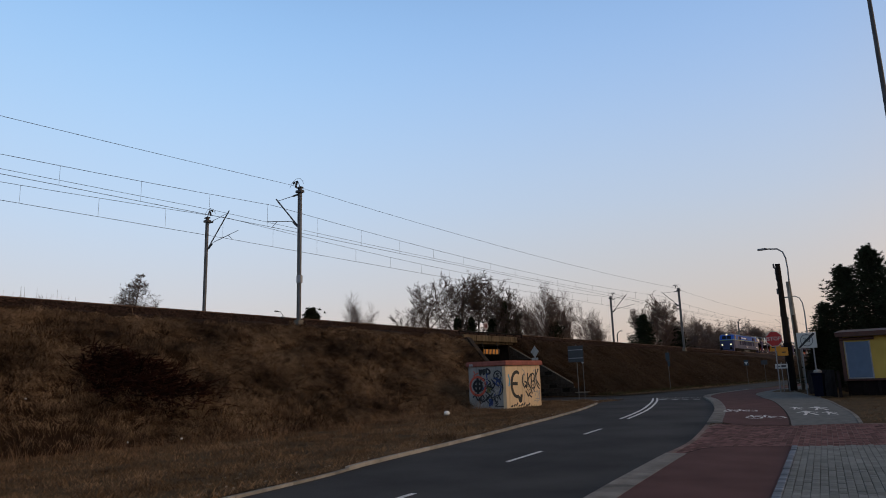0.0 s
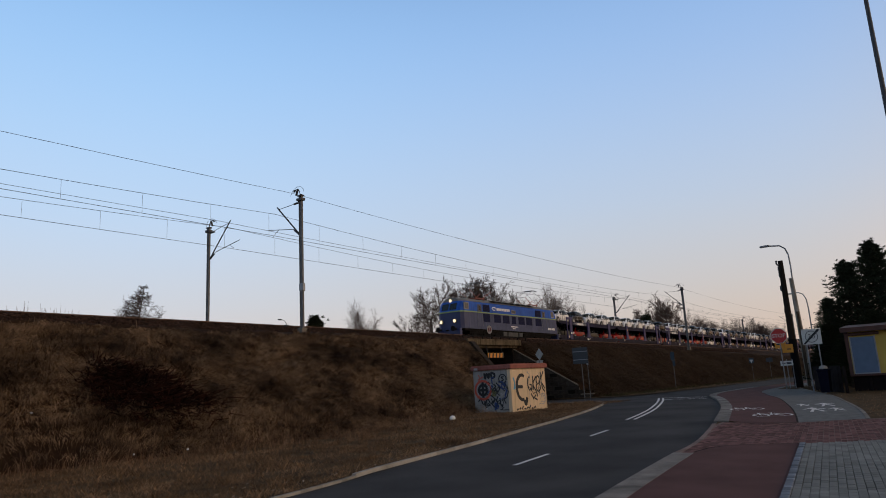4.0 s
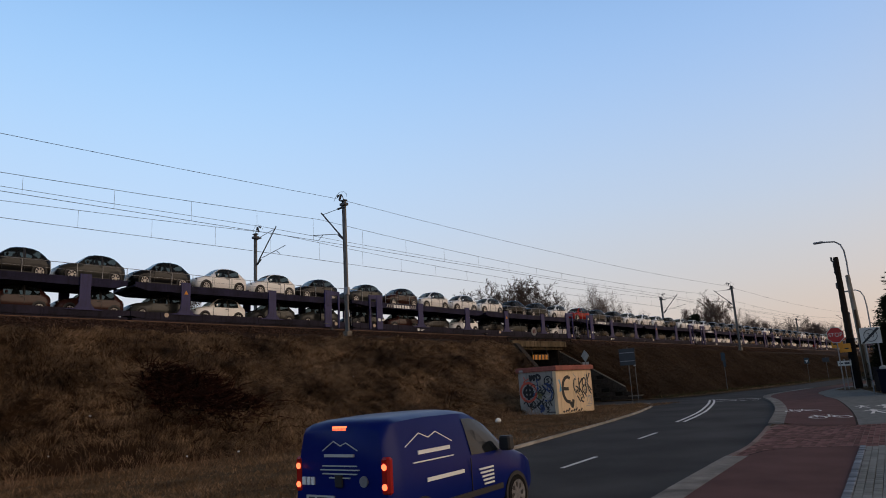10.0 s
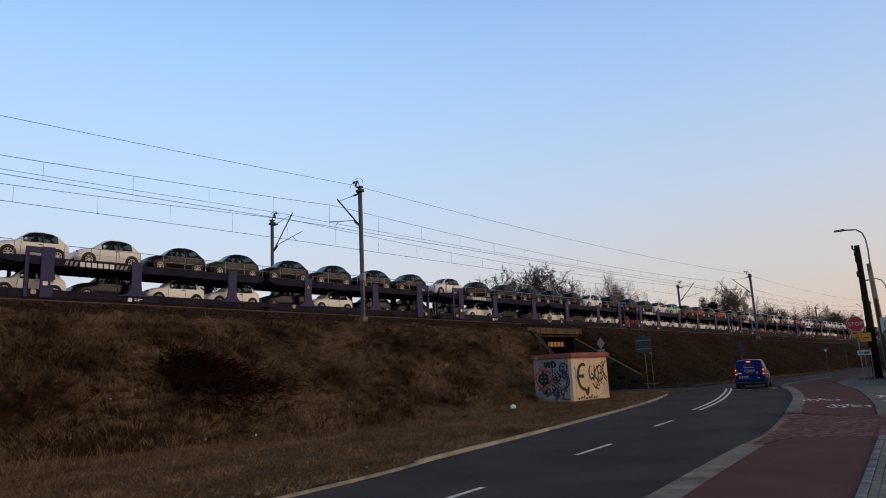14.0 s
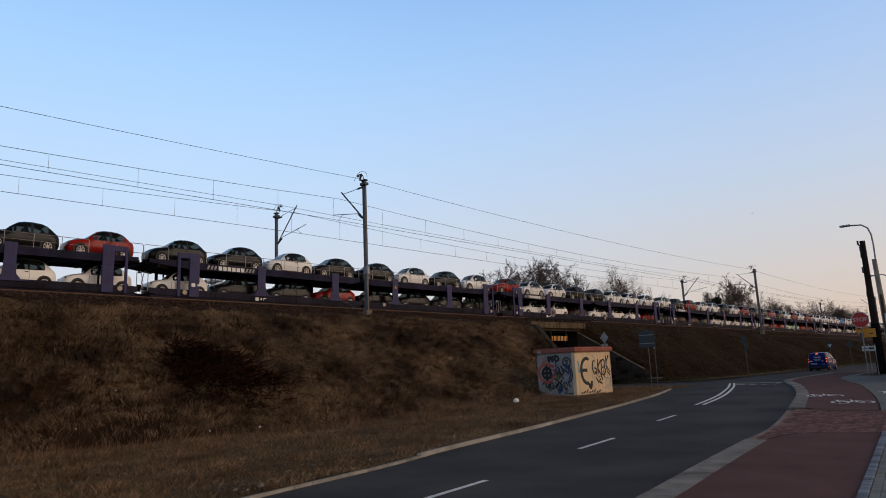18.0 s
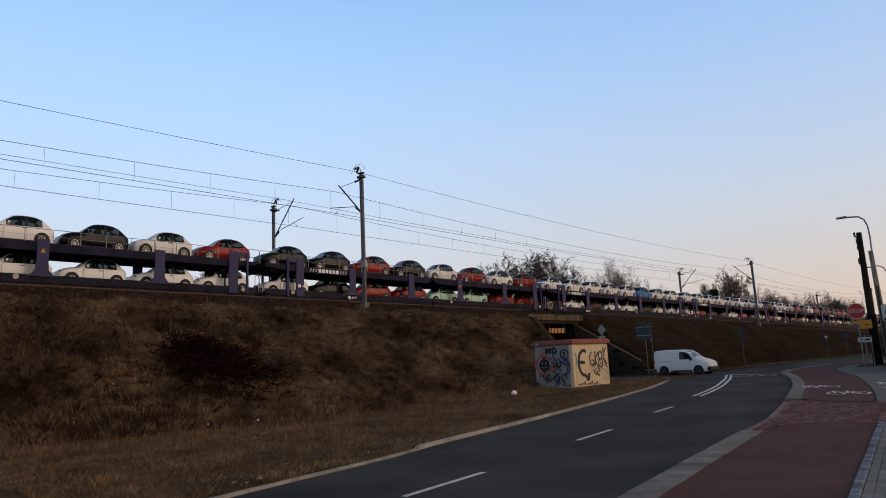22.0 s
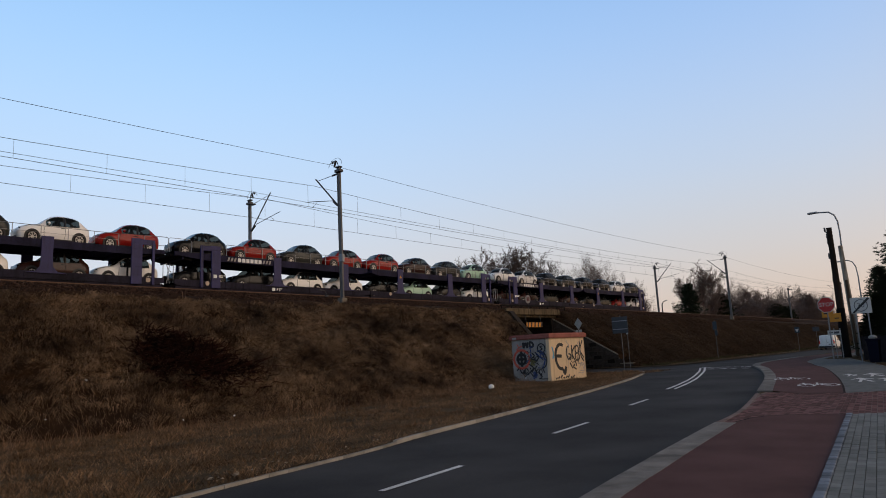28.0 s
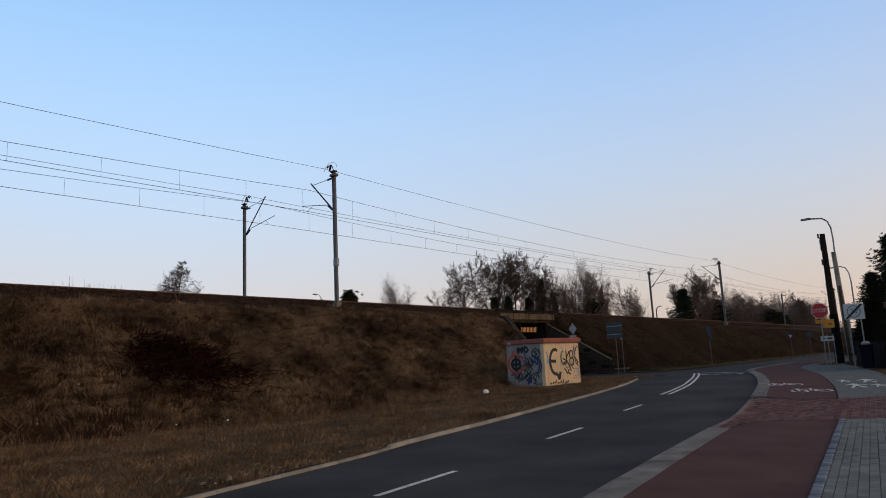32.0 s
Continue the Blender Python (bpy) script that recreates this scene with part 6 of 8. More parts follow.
for k, (x, y) in enumerate(((8.0, 21.3), (6.4, 19.6), (9.4, 18.2), (20.1, 23.8), (3.9, 22.9), (10.8, 17.9))):
    v = max(0, (y - foot_y(x)) / (30.1 - foot_y(x)))
    tagged(part("litter_scrap", Mesh().box(-0.035, 0.035, -0.025, 0.025, 0, 0.03, 0.008), M["white"], at=pose(*lie((x, y, 0.12 + (rail_z(x) - 0.6) * v ** 0.95 + 0.1), 1 - v), 20 * k, 10, 35 * k)), "scrap of white litter in dry grass", "litter", "scraps of litter")


# ---- graffiti on the kiosk ----
def paint_strokes(name, strokes, mapper, w, material, label):
    """Sprayed lines on a wall, each a thin part of its own."""
    for s in strokes:
        me = Mesh()
        pts = [Vector((p[0], p[1], 0)) for p in (curve([(a, b, 0) for a, b in s], 0.06) if len(s) > 2 else [(a, b, 0) for a, b in s])]
        a, b = offset(pts, w / 2), offset(pts, -w / 2)
        for i in range(len(pts) - 1):
            me.add([mapper(*v[:2]) for v in (a[i], a[i + 1], b[i + 1], b[i])], [(0, 1, 2, 3)])
        part(name, me, material, kiosk, label)


def arc(cx, cz, rx, rz, a0, a1, n=12):
    return [(cx + rx * math.cos(radians(a0 + (a1 - a0) * k / n)), cz + rz * math.sin(radians(a0 + (a1 - a0) * k / n))) for k in range(n + 1)]


def front(u, v):
    return (u, -0.004, v * 0.89)


def flank(u, v):
    return (-0.031, KW - u, v * 0.89)


paint_strokes("tag", [arc(0.95, 1.35, 0.48, 0.72, 75, 285), [(0.5, 1.4), (1.0, 1.38)], [(1.05, 0.62), (1.2, 0.35), (1.32, 0.75)], [(1.05, 1.95), (1.12, 2.1)]], front, 0.19, M["black"], "bold black sprayed curve")
paint_strokes("tag", [arc(1.62, 1.55, 0.16, 0.38, 60, 320), [(1.62, 1.5), (1.82, 1.42), (1.78, 1.1)], [(1.95, 2.0), (1.93, 1.15)], [(2.25, 1.95), (1.95, 1.5), (2.2, 1.05), (2.3, 0.75)], arc(2.42, 1.72, 0.16, 0.25, -80, 260), arc(2.42, 1.3, 0.19, 0.24, -260, 90), [(2.7, 2.2), (2.75, 1.4), (3.0, 1.0)], [(2.98, 2.25), (2.72, 1.7), (3.02, 1.2)], [(1.7, 0.95), (1.95, 0.6)], [(2.15, 0.85), (2.0, 0.7), (2.25, 0.55)]], front, 0.095, M["black"], "thin black sprayed letters")
paint_strokes("tag", [[(0.22, 1.25), (0.3, 1.6), (0.2, 1.95)], [(0.32, 1.3), (0.28, 1.8)]], front, 0.10, M["tagblue"], "pale blue spray mark")
paint_strokes("tag", [[(1.45, 2.25), (1.7, 2.0), (1.5, 1.8)], [(2.55, 0.6), (2.75, 0.9), (2.95, 0.55), (3.0, 0.95)], [(2.6, 0.45), (2.95, 0.42)], [(2.5, 2.2), (2.6, 1.9), (2.45, 1.6)]], front, 0.05, M["taggrey"], "faded grey scribble")
paint_strokes("tag", [[(0.35 + 0.22 * k, 0.09), (0.5 + 0.22 * k, 0.12 + 0.08 * (k % 3))] for k in range(8)], front, 0.10, M["black"], "short black marks along the base")
paint_strokes("tag", [arc(0.62, 1.3, 0.52, 0.54, 0, 360, 20)], flank, 0.14, M["tagred"], "red sprayed ring")
paint_strokes("tag", [arc(0.62, 1.3, 0.28, 0.30, 0, 360, 16), [(0.62, 0.85), (0.62, 1.78)], [(0.25, 1.3), (1.0, 1.3)]], flank, 0.15, M["black"], "black ring and cross")
paint_strokes("tag", [[(0.78, 2.3), (0.82, 1.98), (0.95, 2.25), (1.06, 1.98), (1.1, 2.3)], [(1.25, 1.98), (1.25, 2.3), (1.45, 2.2), (1.45, 2.05), (1.25, 1.98)]], flank, 0.135, M["black"], "black block letters")
paint_strokes("tag", [arc(1.98, 1.9, 0.24, 0.26, 0, 360, 16), [(2.08, 2.02), (1.9, 2.0), (2.05, 1.85), (1.88, 1.78)], arc(2.0, 1.2, 0.3, 0.45, -110, 80)], flank, 0.07, M["black"], "thin black loops")
paint_strokes("tag", [[(0.25 + 0.17 * k, 0.62 + 0.16 * math.sin(2.1 * k)) for k in range(12)], [(0.5 + 0.15 * k, 0.4 + 0.13 * math.sin(1.7 * k + 1)) for k in range(10)], [(1.1, 1.0), (1.4, 0.75), (1.25, 0.5)], [(1.6, 0.9), (1.5, 0.6), (1.9, 0.75)], [(1.2, 1.7), (1.5, 1.5), (1.3, 1.3), (1.7, 1.2)], [(1.55, 1.7), (1.75, 1.35), (1.5, 1.05)]], flank, 0.075, M["black"], "tangle of black scribble")
paint_strokes("tag", [[(1.1, 1.35), (1.4, 1.15), (1.25, 1.0), (1.5, 0.95)], [(1.2, 1.2), (1.55, 1.1)]], flank, 0.12, M["tagolive"], "olive spray patch")
paint_strokes("tag", [arc(1.85, 1.25, 0.32, 0.5, -120, 100), [(1.7, 1.75), (2.05, 1.65)]], flank, 0.09, M["tagnavy"], "dark blue spray curve")
paint_strokes("tag", [[(0.3, 1.75), (0.45, 2.0), (0.35, 2.2)], [(0.3, 1.9), (0.7, 2.1)], [(0.25, 0.9), (0.4, 1.0)]], flank, 0.06, M["tagred"], "red scribble")
scrawl = random.Random(8)
for mapper, u1, count, tone, w, word in ((flank, 2.3, 9, "black", 0.05, "black"), (flank, 2.3, 5, "tagnavy", 0.07, "dark blue"), (flank, 2.3, 5, "taggrey", 0.06, "grey"), (front, 3.0, 3, "taggrey", 0.04, "grey"), (front, 3.0, 2, "black", 0.035, "black")):
    lines = []
    for k in range(count):
        u, v = scrawl.uniform(0.9 if mapper is flank else 1.4, u1 - 0.3), scrawl.uniform(0.2, 1.7)
        q = [(u, v)]
        for i in range(6):
            u = min(u1, max(0.15, u + scrawl.uniform(-0.22, 0.26)))
            v = min(2.35, max(0.12, v + scrawl.uniform(-0.3, 0.3)))
            q.append((u, v))
        lines.append(q)
    paint_strokes("scrawl", lines, mapper, w, M[tone], "tangled %s spray lines" % word)
part("corner_strip", Mesh().box(-0.03, 0.0, 0.0, 0.2, -0.2, KH - 0.28).box(-0.026, 0.16, -0.012, 0.0, -0.2, KH - 0.28), M["cream"], kiosk)
for x in (1.55, 2.75):
    part("door_seam", Mesh().box(x, x + 0.015, -0.006, 0.002, 0.12, KH - 0.4), M["taggrey"], kiosk)
part("wall_plate", Mesh().box(-0.14, -0.12, 2.1, 2.35, KH - 0.24, KH - 0.12), M["taggrey"], kiosk)

# ---- yellow hut, fence and bin at the path ----
hut = thing("yellow_hut", "raised yellow hut with a closed pale blue shutter", "hut", pose(43.6, 6.1, 0.05, 0, 0, 3))
part("wall", Mesh().box(0, 3.4, -6.0, 0, 0.92, 3.2), M["hutyellow"], hut)
# closed dark box and dark props stand in for shade below the floor
part("base", Mesh().box(0.06, 3.2, -5.9, -0.05, 0.0, 0.92), M["fencewood"], hut, "solid dark box in place of the shade under the hut")
part("roof", Mesh().prism([(-0.45, -6.2, 3.2), (-0.45, -6.2, 3.45), (3.6, -6.2, 3.75), (3.6, -6.2, 3.5)], (0, 6.4, 0)), M["hutbrown"], hut, "brown sloping roof")
part("corner_trim", Mesh().box(-0.06, 0.06, -0.12, 0.06, 0.9, 3.2), M["hutbrown"], hut)
part("awning", Mesh().box(-0.12, 0.0, -1.6, 0.0, 3.0, 3.16, 0.03), M["hutbrown"], hut)
sh = part("shutter", Mesh().box(-0.05, 0.0, -1.32, -0.22, 0.98, 2.92, 0.01), M["shutblue"], hut, "closed pale blue shutter")
for k in range(12):
    part("slat", Mesh().box(-0.06, -0.05, -1.28, -0.26, 1.02 + k * 0.158, 1.15 + k * 0.158), M["shutblue"], sh)
part("shutter_frame", Mesh().box(-0.07, 0.0, -1.38, -1.32, 0.95, 2.96).box(-0.07, 0.0, -0.22, -0.16, 0.95, 2.96).box(-0.08, 0.0, -1.38, -0.16, 0.92, 0.98), M["steel"], hut)
part("step_beam", Mesh().box(-0.15, 0.1, -5.9, 0.05, 0.80, 0.92, 0.02), M["hutbrown"], hut)
for y in (-0.9, -1.6, -2.6):
    part("prop", Mesh().box(0.0, 0.2, y, y + 0.12, 0.0, 0.8, 0.02), M["fencewood"], hut)
fence = thing("board_fence", "dark stained close-boarded fence beside the footpath", "fence", pose(0, 0, 0))
for i in range(24):
    a, b = Vector((46.6, 8.5, 0)), Vector((41.2, 6.2, 0))
    p = a.lerp(b, i / 24)
    part("board", Mesh().box(-0.105, 0.105, -0.012, 0.012, 0.05, 1.45 + 0.03 * math.sin(i * 2.3), 0.004), M["fencewood"], fence, at=pose(p.x, p.y, 0.03, 0, 0, 23))
for i in range(4):
    p = Vector((46.6, 8.45, 0)).lerp(Vector((41.2, 6.15, 0)), i / 3)
    part("post", Mesh().box(-0.06, 0.06, 0.02, 0.14, 0, 1.4), M["fencewood"], fence, at=pose(p.x, p.y - 0.15, 0.03, 0, 0, 23))
wb = thing("waste_bin", "dark blue waste bin with bags on top", "bin", pose(41.6, 7.1, 0.08))
part("body", Mesh().loft([[(sx * a, sy * a, z) for sx, sy in ((-1, -0.7), (1, -0.7), (1, 0.7), (-1, 0.7))] for a, z in ((0.30, 0.05), (0.36, 1.15))]), M["binblue"], wb)
part("lid", Mesh().box(-0.4, 0.4, -0.29, 0.29, 1.15, 1.27, 0.03), M["binblue"], wb)
part("bag", Mesh().loft([[(0.2 * r * math.cos(a) * (1 + 0.15 * math.sin(4 * a)), 0.2 * r * math.sin(a), z) for a in [k * 0.5236 for k in range(12)]] for r, z in ((0.9, 1.26), (1.1, 1.33), (0.8, 1.42), (0.2, 1.46))]), M["greywall"], wb, "pale rubbish bag", 60)
grass_isle = sheet("verge", path2([(49.8, 10.6), (51.0, 11.7), (57, 12.4), (58, 10.8), (53, 9.6)]), 0.10, M["verge"])
tagged(grass_isle, "small grass patch round the poles", "verge", kind="structure")

# ---- the two vans ----
def van(name, label, shell, paint, length, wheels, r, glass_side, wind, lamps, halfw, extra, rim="alloy", lit="tail"):
    """A van whose origin lies on the road under its tail; it drives towards its -x."""
    v = thing(name, label, "van")
    inner = pose(-length, 0, 0)
    b = shell.mesh(0.15)
    part("body", b, [paint, M["plastic"]], v, smooth=45, at=inner)
    # flat dark discs behind the wheels replace the shaded wheel wells
    for wx in wheels:
        for s in (-1, 1):
            part("wheel_arch", Mesh().disc((wx, s * (halfw - 0.12), r), r * 1.17, "y", s * 0.132, 20), M["plastic"], v, at=inner)
    spin = []
    for wx in wheels:
        for s in (-1, 1):
            w = part("wheel", wheel_mesh(r, 0.2, 8), [M["rubber"], M[rim]], v, smooth=40, at=inner @ pose(wx, s * (halfw - 0.07), r))
            spin.append((w, inner @ pose(wx, s * (halfw - 0.07), r)))
    for s in (-1, 1):
        part("side_window", shell.side_pane(glass_side, s), M["glass"], v, at=inner)
        part("mirror", Mesh().box(wind[0] + 0.15, wind[0] + 0.32, min(s * halfw, s * (halfw + 0.2)), max(s * halfw, s * (halfw + 0.2)), 1.02, 1.24, 0.03), M["plastic"], v, at=inner)
        z0, z1, on = lamps
        ya, yb = min(s * (halfw - 0.17), s * (halfw - 0.03)), max(s * (halfw - 0.17), s * (halfw - 0.03))
        lamp = part("tail_lamp", Mesh().box(length - 0.10, length + 0.012, ya, yb, z0, z1, 0.03), M["tailoff"], v, at=inner)
        for z in (z0 + on, z0 + on + 0.24):
            part("lit_lens", Mesh().disc((length + 0.008, s * (halfw - 0.10), z), 0.040, "x", 0.012, 12), M[lit], lamp)
        part("headlight", Mesh().box(0.09, 0.26, min(s * (halfw - 0.36), s * (halfw - 0.13)), max(s * (halfw - 0.36), s * (halfw - 0.13)), 0.64, 0.80, 0.04), M["lampglass"], v, at=inner)
    part("windscreen", shell.top_pane(wind, 0.93, 0.014), M["glass"], v, at=inner)
    for nm, me, m, lb in extra:
        part(nm, me, m, v, lb, at=inner)
    return v, spin


BLUE = Shell([(0.0, 0.55, 0.34, 0.62, 0.72, 0.5), (0.08, 0.74, 0.24, 0.74, 0.84, 0.6), (0.4, 0.83, 0.2, 0.86, 0.98, 0.68), (0.8, 0.855, 0.2, 0.95, 1.1, 0.72), (1.0, 0.86, 0.2, 0.98, 1.2, 0.71),
              (1.4, 0.86, 0.2, 1.0, 1.5, 0.66), (1.75, 0.86, 0.2, 1.02, 1.66, 0.63), (2.1, 0.86, 0.2, 1.02, 1.71, 0.64), (3.0, 0.86, 0.2, 1.02, 1.72, 0.67), (3.6, 0.855, 0.2, 1.02, 1.70, 0.69), (3.88, 0.84, 0.22, 1.0, 1.66, 0.69), (3.96, 0.80, 0.28, 0.98, 1.58, 0.66)])
marks = Mesh()
for z, w in ((1.22, 0.26), (1.10, 0.30), (1.05, 0.34), (1.0, 0.3), (0.95, 0.18)):
    marks.box(3.955, 3.985, -w, w, z, z + (0.036 if z > 1.2 else 0.014))
for a, b in (((-0.3, 1.3), (-0.1, 1.42)), ((-0.1, 1.42), (0.02, 1.36)), ((0.02, 1.36), (0.12, 1.40)), ((0.12, 1.40), (0.32, 1.3))):
    marks.tube([(3.97, a[0], a[1]), (3.97, b[0], b[1])], 0.008, 4)
sidemarks = Mesh()
for s in (-1, 1):
    for z, x0, x1 in ((1.18, 2.55, 3.3), (1.08, 2.5, 3.45), (0.82, 2.3, 3.2)):
        y = BLUE.width(2.9, z + 0.03) * s
        sidemarks.box(x0, x1, y - 0.016, y + 0.016, z, z + (0.05 if z != 1.08 else 0.016))
    for k in range(5):
        y = BLUE.width(1.6, 0.7) * s
        sidemarks.box(1.5, 1.9 - 0.03 * k, y - 0.014, y + 0.014, 0.8 - 0.055 * k, 0.825 - 0.055 * k)
    for a, b in (((3.55, 1.3), (3.2, 1.45)), ((3.2, 1.45), (3.0, 1.38)), ((3.0, 1.38), (2.8, 1.44)), ((2.8, 1.44), (2.45, 1.28))):
        ya, yb = BLUE.width(a[0], a[1]) * s, BLUE.width(b[0], b[1]) * s
        sidemarks.tube([(a[0], ya, a[1]), (b[0], yb, b[1])], 0.009, 4)
blue_van, blue_spin = van("blue_van", "deep blue delivery van with white line lettering, tail lamps lit", BLUE, M["vanblue"], 3.96, (0.82, 3.33), 0.305,
    [(1.12, 1.04, 1.12), (1.3, 1.03, 1.33), (1.55, 1.03, 1.50), (1.8, 1.03, 1.55), (2.05, 1.04, 1.56)], [0.98, 1.15, 1.32, 1.5, 1.7], (0.76, 1.22, 0.10), 0.86,
    [("rear_bumper", Mesh().box(3.72, 3.995, -0.845, 0.845, 0.26, 0.42, 0.05), M["black"], "black lower bumper"),
     ("bumper_skin", Mesh().box(3.72, 3.99, -0.845, 0.845, 0.40, 0.56, 0.05), M["vanblue"], "blue painted bumper"),
     ("side_trim", Mesh().box(1.25, 2.9, -0.875, -0.85, 0.46, 0.54), M["plastic"], "black rubbing strip"), ("side_trim", Mesh().box(1.25, 2.9, 0.85, 0.875, 0.46, 0.54), M["plastic"], "black rubbing strip"),
     ("fuel_flap", Mesh().box(3.0, 3.2, -0.866, -0.85, 0.9, 1.08, 0.004), M["vanblue"], ""), ("reversing_plate", Mesh().box(3.965, 3.985, 0.40, 0.54, 0.60, 0.64), M["signwhite"], ""), ("rear_hatch", Mesh().box(3.93, 3.968, -0.70, 0.70, 0.55, 0.60, 0.01).box(3.90, 3.95, -0.6, 0.6, 1.53, 1.56, 0.01), M["black"], "dark hatch seam"),
     ("number_plate", Mesh().box(3.965, 3.99, -0.60, -0.10, 0.62, 0.73), M["signwhite"], "white number plate with dark bars"),
     ("plate_bars", Mesh().box(3.99, 3.996, -0.55, -0.44, 0.645, 0.71).box(3.99, 3.996, -0.40, -0.14, 0.645, 0.71), M["darksteel"], ""),
     ("door_seam", Mesh().tube([(2.12, -0.865, 0.35), (2.12, -0.865, 1.0)], 0.008, 4).tube([(2.12, 0.865, 0.35), (2.12, 0.865, 1.0)], 0.008, 4), M["black"], ""),
     ("door_handle", Mesh().box(3.965, 3.995, -0.08, 0.06, 0.84, 1.0, 0.01), M["plastic"], ""),
     ("fleet_number", Mesh().box(3.96, 3.985, -0.68, -0.62, 0.86, 0.96).box(3.96, 3.985, -0.59, -0.54, 0.86, 0.96).box(3.96, 3.985, -0.51, -0.46, 0.86, 0.96), M["white"], "three small white bars"),
     ("brake_lamp", Mesh().box(3.93, 3.96, -0.12, 0.12, 1.555, 1.61), M["tail"], "lit high brake lamp"),
     ("emblem", Mesh().disc((3.965, 0.42, 0.92), 0.07, "x", 0.02, 14), M["steel"], ""),
     ("rear_marks", marks, M["signwhite"], "white roof outline and text bars"), ("side_marks", sidemarks, M["white"], "white text bars")], "hubgrey")
WHITE = Shell([(0.0, 0.55, 0.32, 0.66, 0.76, 0.5), (0.1, 0.78, 0.24, 0.80, 0.92, 0.62), (0.5, 0.87, 0.2, 0.94, 1.08, 0.72), (0.95, 0.895, 0.2, 1.04, 1.22, 0.78), (1.15, 0.90, 0.2, 1.06, 1.32, 0.77),
               (1.5, 0.90, 0.2, 1.08, 1.62, 0.73), (1.8, 0.90, 0.2, 1.1, 1.78, 0.72), (2.1, 0.90, 0.2, 1.1, 1.82, 0.74), (3.4, 0.90, 0.2, 1.1, 1.84, 0.77), (4.1, 0.89, 0.22, 1.1, 1.82, 0.78), (4.24, 0.88, 0.24, 1.08, 1.78, 0.76), (4.28, 0.84, 0.3, 1.06, 1.7, 0.74)])
white_van, white_spin = van("white_van", "plain white panel van with black bumpers and wheels", WHITE, M["white"], 4.28, (0.86, 3.5), 0.32,
    [(1.3, 1.12, 1.2), (1.5, 1.11, 1.45), (1.75, 1.11, 1.62), (2.1, 1.11, 1.66), (2.25, 1.13, 1.66)], [1.1, 1.25, 1.42, 1.6, 1.76], (0.72, 1.12, 0.16), 0.90,
    [("rear_bumper", Mesh().box(4.05, 4.36, -0.88, 0.88, 0.28, 0.5, 0.05), M["plastic"], "black plastic bumper"), ("front_bumper", Mesh().box(-0.03, 0.3, -0.8, 0.8, 0.26, 0.56, 0.06), M["plastic"], "black plastic bumper"),
     ("door_seam", Mesh().box(4.275, 4.292, -0.01, 0.01, 0.5, 1.7).tube([(2.32, -0.905, 0.3), (2.32, -0.9, 1.1)], 0.009, 4).tube([(3.3, -0.905, 0.3), (3.3, -0.9, 1.1)], 0.009, 4), M["taggrey"], ""),
     ("slide_rail", Mesh().box(2.6, 3.7, -0.905, -0.885, 1.0, 1.03).box(2.6, 3.7, 0.885, 0.905, 1.0, 1.03), M["taggrey"], ""),
     ("door_handle", Mesh().box(2.1, 2.25, -0.91, -0.89, 0.98, 1.03).box(2.42, 2.57, -0.91, -0.89, 0.98, 1.03).box(4.28, 4.31, 0.05, 0.2, 0.9, 0.96), M["plastic"], ""),
     ("number_plate", Mesh().box(4.285, 4.3, 0.2, 0.7, 0.62, 0.73), M["taggrey"], "dark number plate"),
     ("wheel_trim", Mesh().box(1.35, 2.95, -0.91, -0.88, 0.22, 0.34).box(1.35, 2.95, 0.88, 0.91, 0.22, 0.34), M["plastic"], "")], "plastic", "taildim")


def drive(v, spins, r, keys, t0, t1):
    """Rows along a smooth way through (t, x, y); the wheels turn between t0 and t1."""
    ts = [k[0] for k in keys]

    def at(t):
        if t <= ts[0] or t >= ts[-1]:
            i = 0 if t <= ts[0] else len(ts) - 2
            s = (t - ts[i]) / (ts[i + 1] - ts[i])
            return tuple(keys[i][c] + (keys[i + 1][c] - keys[i][c]) * s for c in (1, 2))
        i = max(j for j in range(len(ts) - 1) if ts[j] <= t)
        out = []
        for c in (1, 2):
            p1, p2 = keys[i][c], keys[i + 1][c]
            h = ts[i + 1] - ts[i]
            m1 = (p2 - keys[i - 1][c]) / (ts[i + 1] - ts[i - 1]) if i > 0 else (p2 - p1) / h
            m2 = (keys[i + 2][c] - p1) / (ts[i + 2] - ts[i]) if i + 2 < len(ts) else (p2 - p1) / h
            s = (t - ts[i]) / h
            out.append((2 * s ** 3 - 3 * s * s + 1) * p1 + (s ** 3 - 2 * s * s + s) * h * m1 + (3 * s * s - 2 * s ** 3) * p2 + (s ** 3 - s * s) * h * m2)
        return tuple(out)
    rows = []
    n = 128
    for k in range(n + 1):
        t = 32.0 * k / n
        x, y = at(t)
        xa, ya = at(t - 0.2)
        xb, yb = at(t + 0.2)
        head = math.degrees(math.atan2(yb - ya, xb - xa))
        za, zb = road_z(xa), road_z(xb)
        tilt = math.degrees(math.atan2(zb - za, max(0.3, math.hypot(xb - xa, yb - ya))))
        rows.append((t, pose(x, y, road_z(x) + 0.004, 0, tilt, head + 180)))
    DRIVEN.append((v, rows))
    f0, f1 = int(t0 * 30), int(t1 * 30)
    for w, m in spins:
        turn, rows = 0.0, [(0.0, m)]
        for f in range(f0, f1 + 1):
            (xa, ya), (xb, yb) = at((f - 1) / 30), at(f / 30)
            turn -= min(1.4, math.hypot(xb - xa, yb - ya) / r)
            rows.append((f / 30, m @ Matrix.Rotation(turn, 4, "Y")))
        rows.append((32.0, rows[-1][1]))
        DRIVEN.append((w, rows))


